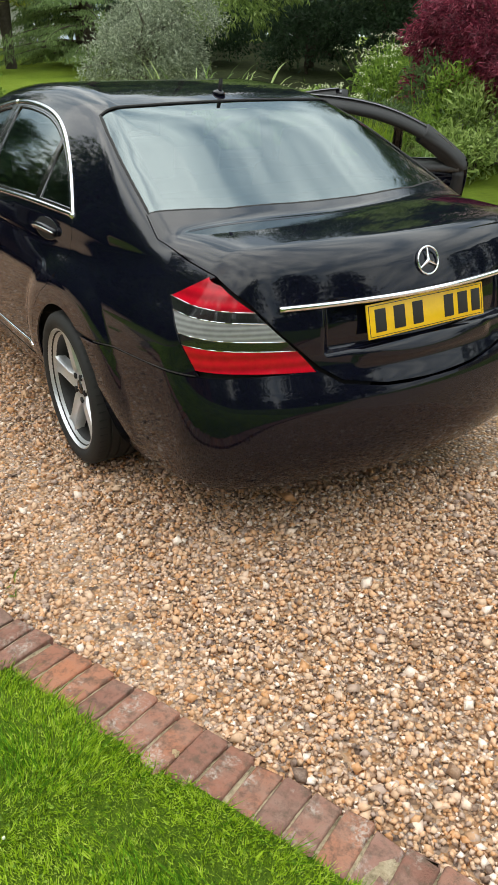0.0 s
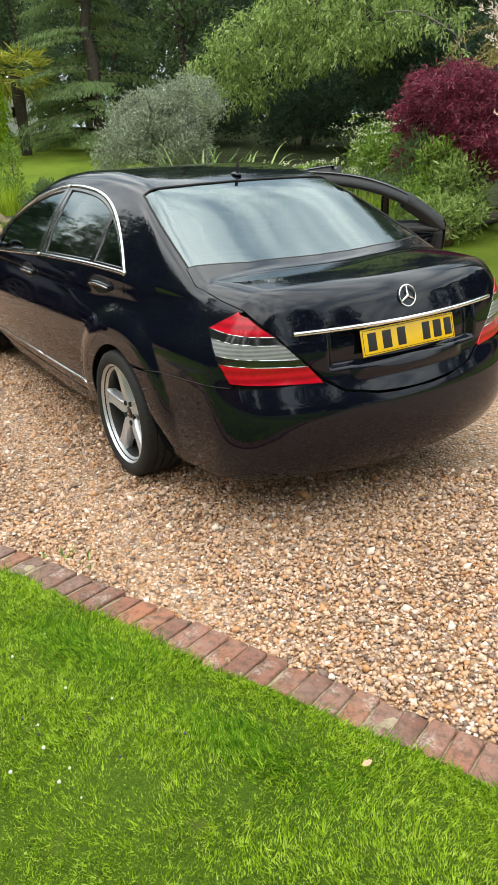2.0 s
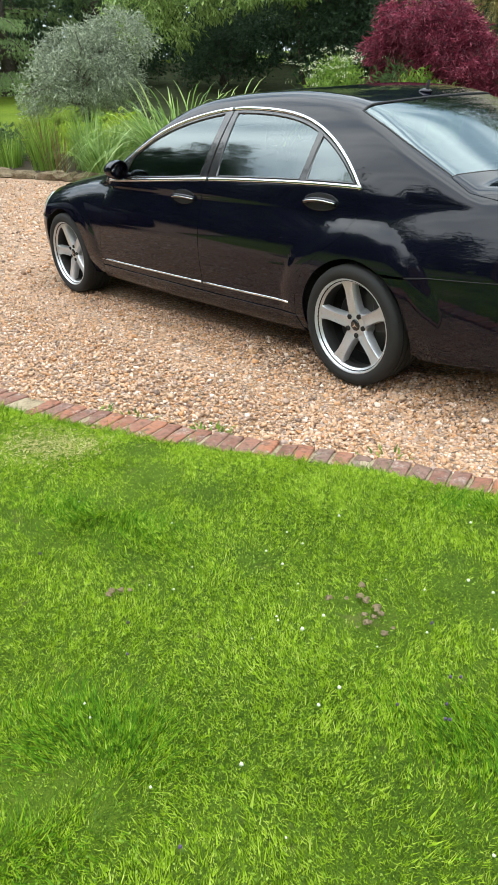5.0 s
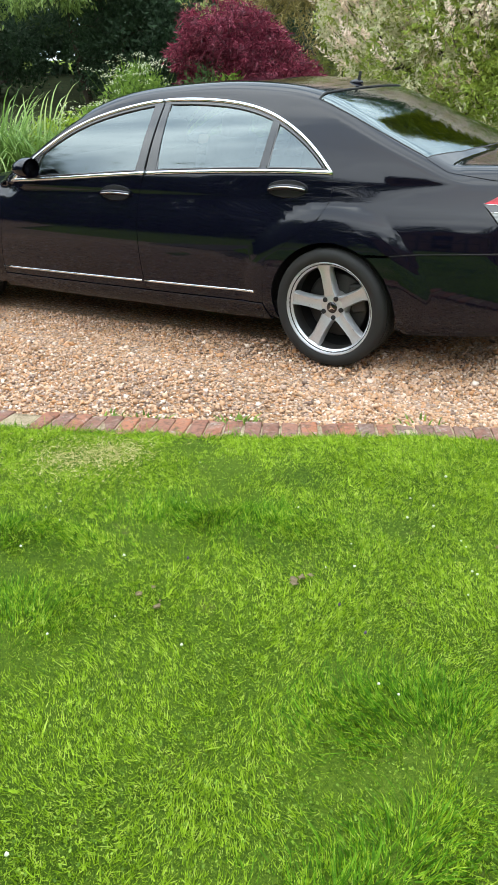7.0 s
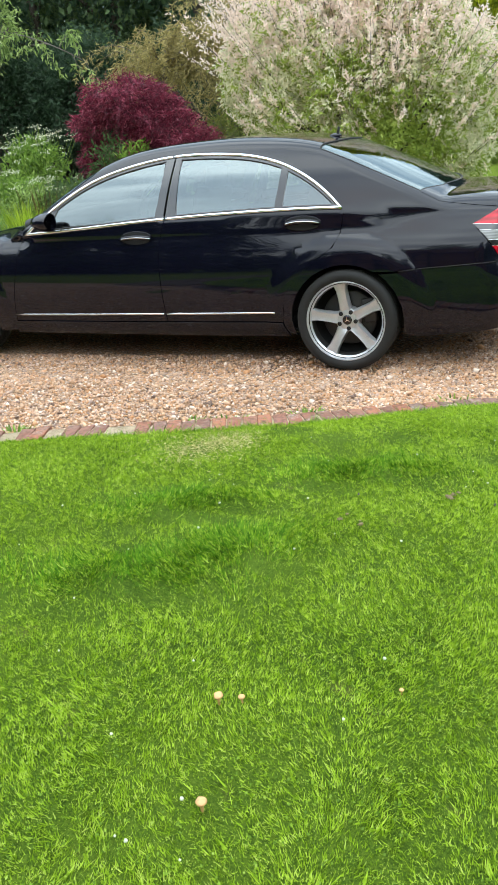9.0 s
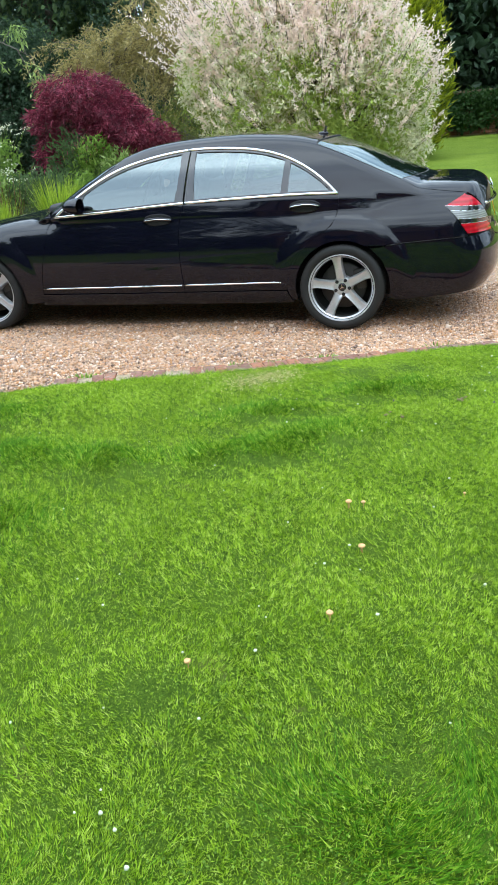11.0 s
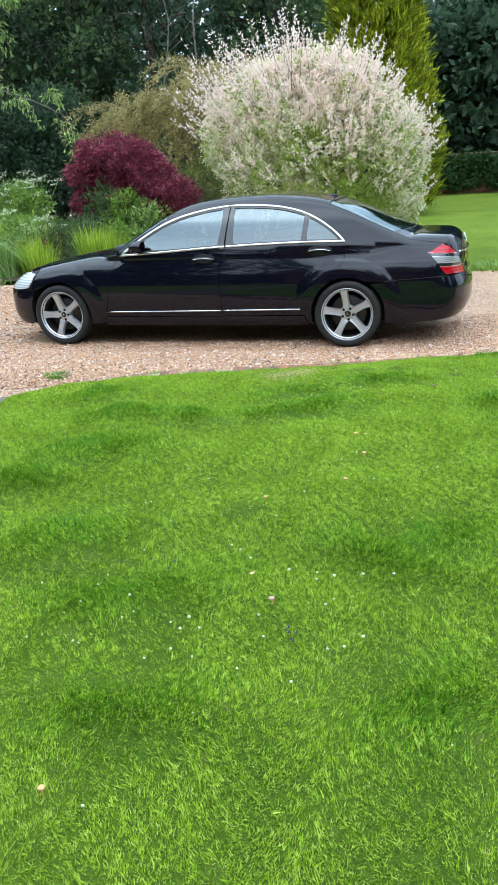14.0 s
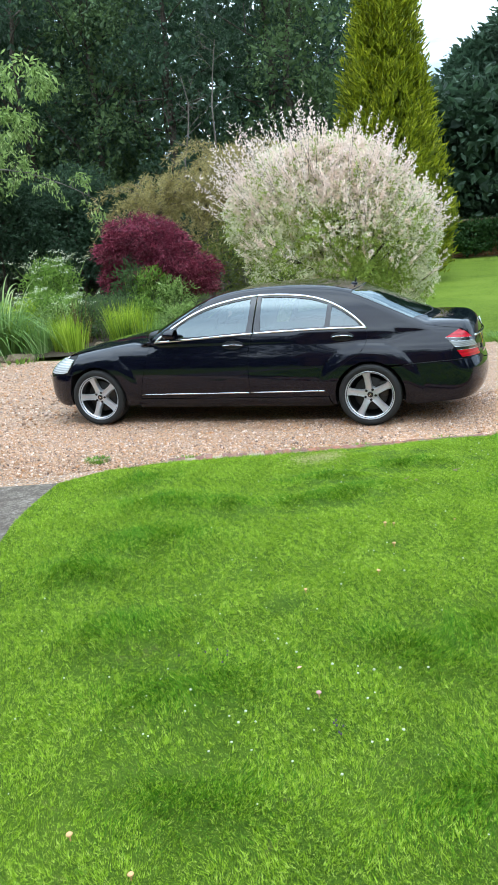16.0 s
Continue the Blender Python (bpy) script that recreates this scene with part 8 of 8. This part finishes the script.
    # weeds between gravel and bricks
    for x, y, n in [(0.04, -1.92, 60), (-0.52, -2.20, 45), (-0.32, -2.11, 30), (-1.4, -2.53, 70), (-2.28, -2.62, 220), (0.75, -1.5, 16)]:
        t = thing("weed_tuft", "green weed tuft growing out of the gravel edge", "weed", None, "weeds along the edging")
        part("foliage", fast_mesh("foliage", *blades((x, y, float(drive_height(x, y))), n, 0.05, 0.9, 0.012, rng, 0.11, 0.4, 3)), L_HERB, t)
    # pebbles strayed on the bricks
    for x, y, s in [(1.658, -1.263, 0.026), (1.676, -1.293, 0.012), (1.577, -1.386, 0.020), (1.68, -1.33, 0.009), (1.15, -1.50, 0.008)]:
        ob = tagged(part("pebble", blob(s / 2, (0, 0, 0), rng, 0.6, 0.09), STRAY), "tan pebble lying on the brick edging", "pebble", "stray pebbles")
        ob.matrix_basis = Matrix.Translation((x, y, float(drive_height(x, y)) + 0.048))
    # low green growth on the far side of the drive
    for x, y, n, h in [(1.6, 5.0, 160, 0.16), (2.2, 5.2, 160, 0.18), (2.9, 5.35, 160, 0.16), (-8.7, 3.75, 120, 0.16), (-13.6, 1.95, 130, 0.2), (-7.6, 4.0, 100, 0.16)]:
        t = thing("ground_cover", "low spreading green plants along the drive", "plant", None, "low edge plants")
        part("foliage", fast_mesh("foliage", *blades((x, y, gh(x, y)), n, h, 0.9, 0.035, rng, 0.5, 0.4, 4)), L_HERB, t)


def build_border_stones():
    """Rough stones and a log that hold the border along the drive."""
    rng = np.random.default_rng(45)
    line = np.array([(-7.3, 4.05), (-9.6, 3.6), (-12.1, 2.75), (-13.9, 2.1), (-15.7, 1.85), (-17.3, 1.3), (-21, 0.3)])
    for a, b in zip(line[:-1], line[1:]):
        long = np.linalg.norm(b - a)
        s = 0
        while s < long:
            w = 0.25 + 0.6 * rng.random()
            x, y = a + (b - a) * (s + w / 2) / long
            h = 0.11 + 0.08 * rng.random()
            bm = bmesh.new()
            bmesh.ops.create_icosphere(bm, subdivisions=2, radius=1)
            for v in bm.verts:
                v.co *= 1 + rng.normal() * 0.11
                q = v.co
                v.co = Vector((math.copysign(abs(q.x) ** 0.6, q.x) * w * 0.53, q.y * 0.17, max(min(q.z, 0.75), -0.4) * h)) * (1 + rng.normal() * 0.05)
            ob = tagged(part("border_stone", bm, ROCK), "rough mossy stone edging the flower border", "stone", "border stones")
            ob.matrix_basis = pose(x, y, gh(x, y) + 0.02, rng.normal() * 5, rng.normal() * 4, math.degrees(math.atan2(b[1] - a[1], b[0] - a[0])) + rng.normal() * 8)
            s += w * 1.02
    for x, y, s in [(-5.1, 6.4, 0.3), (-7.2, 5.2, 0.22), (-6.4, 5.1, 0.16)]:
        ob = tagged(part("boulder", blob(s, (0, 0, 0), rng, 0.9, 0.05), ROCK), "pale rounded boulder in the flower border", "stone", "boulders")
        ob.matrix_basis = Matrix.Translation((x, y, gh(x, y) + s * 0.35))
    poly = np.array([(-7.2, 4.1), (-9.6, 3.65), (-12.1, 2.8), (-13.9, 2.15), (-14.6, 2.1), (-15.5, 3.2), (-14, 5.4), (-12, 9.0), (-9, 10.6), (-6.4, 9.7), (-5.6, 8.0), (-5.1, 5.6), (-4.9, 4.7)])
    # a dark sheet over the meadow stands in for the trees' shade
    sheet("wood_floor", [(-27, 12), (-15.5, 8.8), (-12, 9.2), (-9, 10.8), (-4.6, 10.2), (-3.4, 12.5), (-3.4, 27), (-40, 31), (-46, 20)], lambda x, y: ground_height(x, y) + 0.02, 1.2, WOOD_SHADE, "dark ground sheet coloured for the canopy shade under the trees")
    sheet("border_bed", poly, lambda x, y: ground_height(x, y) + 0.05, 0.6, SOIL, "dark soil of the planted border")


def build_posts():
    x, y = -19.27, 2.03
    g = gh(x, y)
    t = thing("garden_light", "short dark square bollard light in the grass", "lamp")
    part("post", rounded_box((0.16, 0.16, 0.42), (x, y, g + 0.2), 0.01), DASH, t)
    part("cap", rounded_box((0.2, 0.2, 0.03), (x, y, g + 0.425), 0.008), DASH, t)
    t = thing("socket_box", "small white outdoor box on a stake", "box")
    part("box", rounded_box((0.1, 0.12, 0.14), (x - 0.1, y - 0.3, g + 0.22), 0.01), RENDER_WHITE, t)
    part("stake", rounded_box((0.03, 0.03, 0.2), (x - 0.1, y - 0.3, g + 0.06), 0.004), DASH, t)


def build_wall():
    """The brick garden wall with its sloping coping."""
    g = gh(3, 27.4)
    wall = tagged(new("garden_wall"), "weathered red brick garden wall with a stone coping", "wall", "", "structure")
    rng = np.random.default_rng(46)
    m = pose(0, 0, 0)
    core = part("core", rounded_box((26, 0.2, 1.6), (11.3, 27.45, g + 0.75), 0), MORTAR, wall)
    meshes = []
    for k in range(2):
        bm = rounded_box((0.42, 0.06, 0.13), (0, 0, 0), 0.008, 1)
        me = bpy.data.meshes.new("brick")
        bm.to_mesh(me)
        bm.free()
        me.materials.append(BRICK)
        meshes.append(me)
    for row in range(10):
        for col in range(15):
            b = new("brick", meshes[(row + col) % 2])
            b.parent = wall
            b.matrix_basis = Matrix.Translation((-0.8 + col * 0.44 + (row % 2) * 0.22, 27.33 + rng.normal() * 0.004, g + 0.08 + row * 0.145))
    part("coping", rounded_box((26, 0.34, 0.1), (11.3, 27.44, g + 1.6), 0.02), ROCK, wall)
    part("upper_coping", rounded_box((22, 0.3, 0.22), (13.4, 27.44, g + 1.76), 0.03), ROCK, wall)


build_edging()
build_paving()
stone_field("near_gravel", [(0.45, -1.75), (3.4, -0.4), (3.4, 0.7), (1.3, 0.9), (0.2, -0.6), (0.2, -1.85)], 7600, 0.0182, 51, "loose flint stones, orange, cream and grey", True)
stone_field("mid_gravel", [(-2.6, -3.3), (-1.4, -2.55), (0.4, -1.75), (0.4, -0.5), (-0.4, -0.6), (-3.6, -0.8), (-5.2, -1.6), (-5.2, -3.3)], 3200, 0.0198, 52, "loose flint stones beside the car", True)
stone_field("far_gravel", [(-13, -3.5), (-4.6, -3.3), (-4.6, -1.6), (-3.7, -0.9), (-4.4, 3.6), (-7.5, 3.7), (-12, 2.4), (-13, 1)], 270, 0.036, 53, "loose flint stones further along the drive", True)
build_grass()
build_flowers()
build_border_stones()
build_posts()
build_wall()


# ---- behind the camera: the house and trees that the paint and the glass mirror ----
def build_house():
    house = thing("timbered_house", "half-timbered red brick house with steep tiled gables", "house")
    w, d, e, r = 17.0, 8.0, 4.6, 8.6
    x0, y0 = -5.0, -26.0
    box = rounded_box((w, d, e), (x0 + w / 2, y0, e / 2), 0)
    part("wall", box, WALL_BRICK, house)
    for gx, gw in ((x0 + 3.0, 5.4), (x0 + 12.5, 6.0)):
        # a gabled wing towards the garden
        v = [(gx - gw / 2, y0 + d / 2 + 1.6, 0), (gx + gw / 2, y0 + d / 2 + 1.6, 0), (gx + gw / 2, y0 + d / 2 + 1.6, e), (gx, y0 + d / 2 + 1.6, e + gw * 0.55), (gx - gw / 2, y0 + d / 2 + 1.6, e)]
        v += [(a, y0 + d / 2 - 1.5, c) for a, b, c in v]
        f = [(0, 1, 2, 3, 4), (0, 4, 9, 5), (1, 6, 7, 2), (5, 9, 8, 7, 6)]
        part("gable_wall", mesh_of("gable_wall", v, f, smooth=False), WALL_BRICK, house, "brick gable with dark timbers")
        for s in (-1, 1):
            slope = rounded_box((gw * 0.80, 3.6, 0.14), (0, 0, 0), 0)
            o = part("gable_roof", slope, ROOF_TILE, house)
            o.matrix_basis = pose(gx + s * gw * 0.27, y0 + d / 2 + 0.2, e + gw * 0.27, 0, s * 47.7, 0)
        yb = y0 + d / 2 + 1.63
        for k in range(6):
            part("timber", rounded_box((0.2, 0.08, e), (gx - gw / 2 + 0.1 + k * (gw - 0.2) / 5, yb, e / 2), 0.01), TIMBER, house)
        for z in (0.2, 2.3, e):
            part("timber", rounded_box((gw, 0.09, 0.22), (gx, yb, z), 0.01), TIMBER, house)
        for s in (-1, 1):
            o = part("timber", rounded_box((0.18, 0.08, 2.2), (0, 0, 0), 0.01), TIMBER, house)
            o.matrix_basis = pose(gx + s * 1.5, yb, 3.45, 0, s * 35, 0)
        for z in (1.3, 3.4):
            win = part("window", rounded_box((1.4, 0.1, 1.1), (gx, yb + 0.04, z), 0.01), TIMBER, house, "leaded window")
            for s in (-1, 1):
                part("window_pane", rounded_box((0.6, 0.04, 0.9), (gx + s * 0.33, yb + 0.09, z), 0), HOUSE_GLASS, win)
    for s in (-1, 1):
        slope = part("roof", rounded_box((w + 1, 6.2, 0.18), (0, 0, 0), 0), ROOF_TILE, house, "brown tiled roof")
        slope.matrix_basis = pose(x0 + w / 2, y0 + s * 2.15, e + 1.95, -s * 43, 0, 0)
    part("chimney", rounded_box((0.9, 0.9, 2.4), (x0 + 8, y0, r + 0.8), 0.03), WALL_BRICK, house)
    rng = np.random.default_rng(61)
    # mirrored trees out of view, with more added to darken the doors' reflections
    for k, (x, y, tall, wide) in enumerate([(20, -8, 12, 4.2), (25, 2, 13, 4.6), (18.5, -17, 13, 4.4), (-12, -23, 19, 5.2), (-19, -19, 19, 5.4), (28, 11, 12, 4.4), (-30, -22, 21, 5.6), (-24, -12.5, 17, 4.8), (-32, -13, 18, 5.2), (-15.5, -29, 21, 5.6), (-24, -27, 22, 5.8), (-38, -20, 20, 5.6), (-35, -28, 22, 5.8), (-28, -16.5, 19, 5.2), (-19.5, -24.5, 21, 5.5), (-5.5, -33, 17, 5.2), (3, -34, 18, 5.4), (11, -33, 17, 5.2), (19, -27, 16, 5.0)]):
        g = -0.02
        blobs = [(x + rng.normal() * 0.5, y + rng.normal() * 0.5, g + tall * s, wide * q, wide * q, tall * 0.22) for s, q in ((0.12, 1.0), (0.32, 0.95), (0.52, 1.0), (0.7, 0.85), (0.86, 0.5))]
        tree("garden_tree", "broad green tree out of view, darkening the car's reflections", "tree", (x, y, g), (x, y, g + tall * 0.8), 0.25, blobs, 900, 6, 0.38, 0.24, L_DARK if k % 2 else L_MID, 160 + k, group="trees by the house", spread=0.4, reach=2.6, core=800)



def build_cottage():
    """A white cottage end far beyond the palm."""
    g = gh(-43, 10.6)
    t = thing("white_cottage", "small white cottage gable glimpsed between the trees", "house")
    v = [(-43, 9.6, g), (-43, 12.0, g), (-43, 12.0, 4.3), (-43, 10.8, 5.6), (-43, 9.6, 4.3)]
    v += [(-46, b, c) for a, b, c in v]
    part("wall", mesh_of("wall", v, [(0, 1, 2, 3, 4), (9, 8, 7, 6, 5), (0, 4, 9, 5), (1, 6, 7, 2)], smooth=False), RENDER_WHITE, t)
    for s in (-1, 1):
        o = part("roof", rounded_box((3.6, 2.1, 0.14), (0, 0, 0), 0.02), ROOF_TILE, t)
        o.matrix_basis = pose(-44.5, 10.8 + s * 0.7, 4.95, -s * 47, 0, 0)
    win = part("window", rounded_box((0.1, 0.42, 0.6), (-42.97, 10.75, 3.9), 0.01), TIMBER, t, "small dark window")
    part("window_pane", rounded_box((0.04, 0.32, 0.5), (-42.9, 10.75, 3.9), 0), HOUSE_GLASS, win)


def build_reflection_thicket():
    """An unseen ring of leaves behind the house, added to darken low reflections."""
    rng = np.random.default_rng(62)
    pieces = []
    for k in range(46):
        a = radians(188 + 190 * k / 45)
        x, y = 6 + 44 * math.cos(a) + rng.normal(), 2 + 42 * math.sin(a) + rng.normal()
        blobs = [(x, y, s, 3.2, 2.6, 2.4) for s in (1.0, 3.6, 6.2)]
        p, d = crown_points(blobs, 190, rng, 0.3, 0.0)
        pieces.append(leaf_arrays(p, rng.normal(size=p.shape), 1.5, 1.1, rng))
    tagged(part("back_thicket", fast_mesh("back_thicket", *join_arrays(pieces)), L_DARK), "unseen ring of dark leaves added to darken the car's reflections", "thicket", "", "stuff")


build_house()
build_cottage()
build_reflection_thicket()
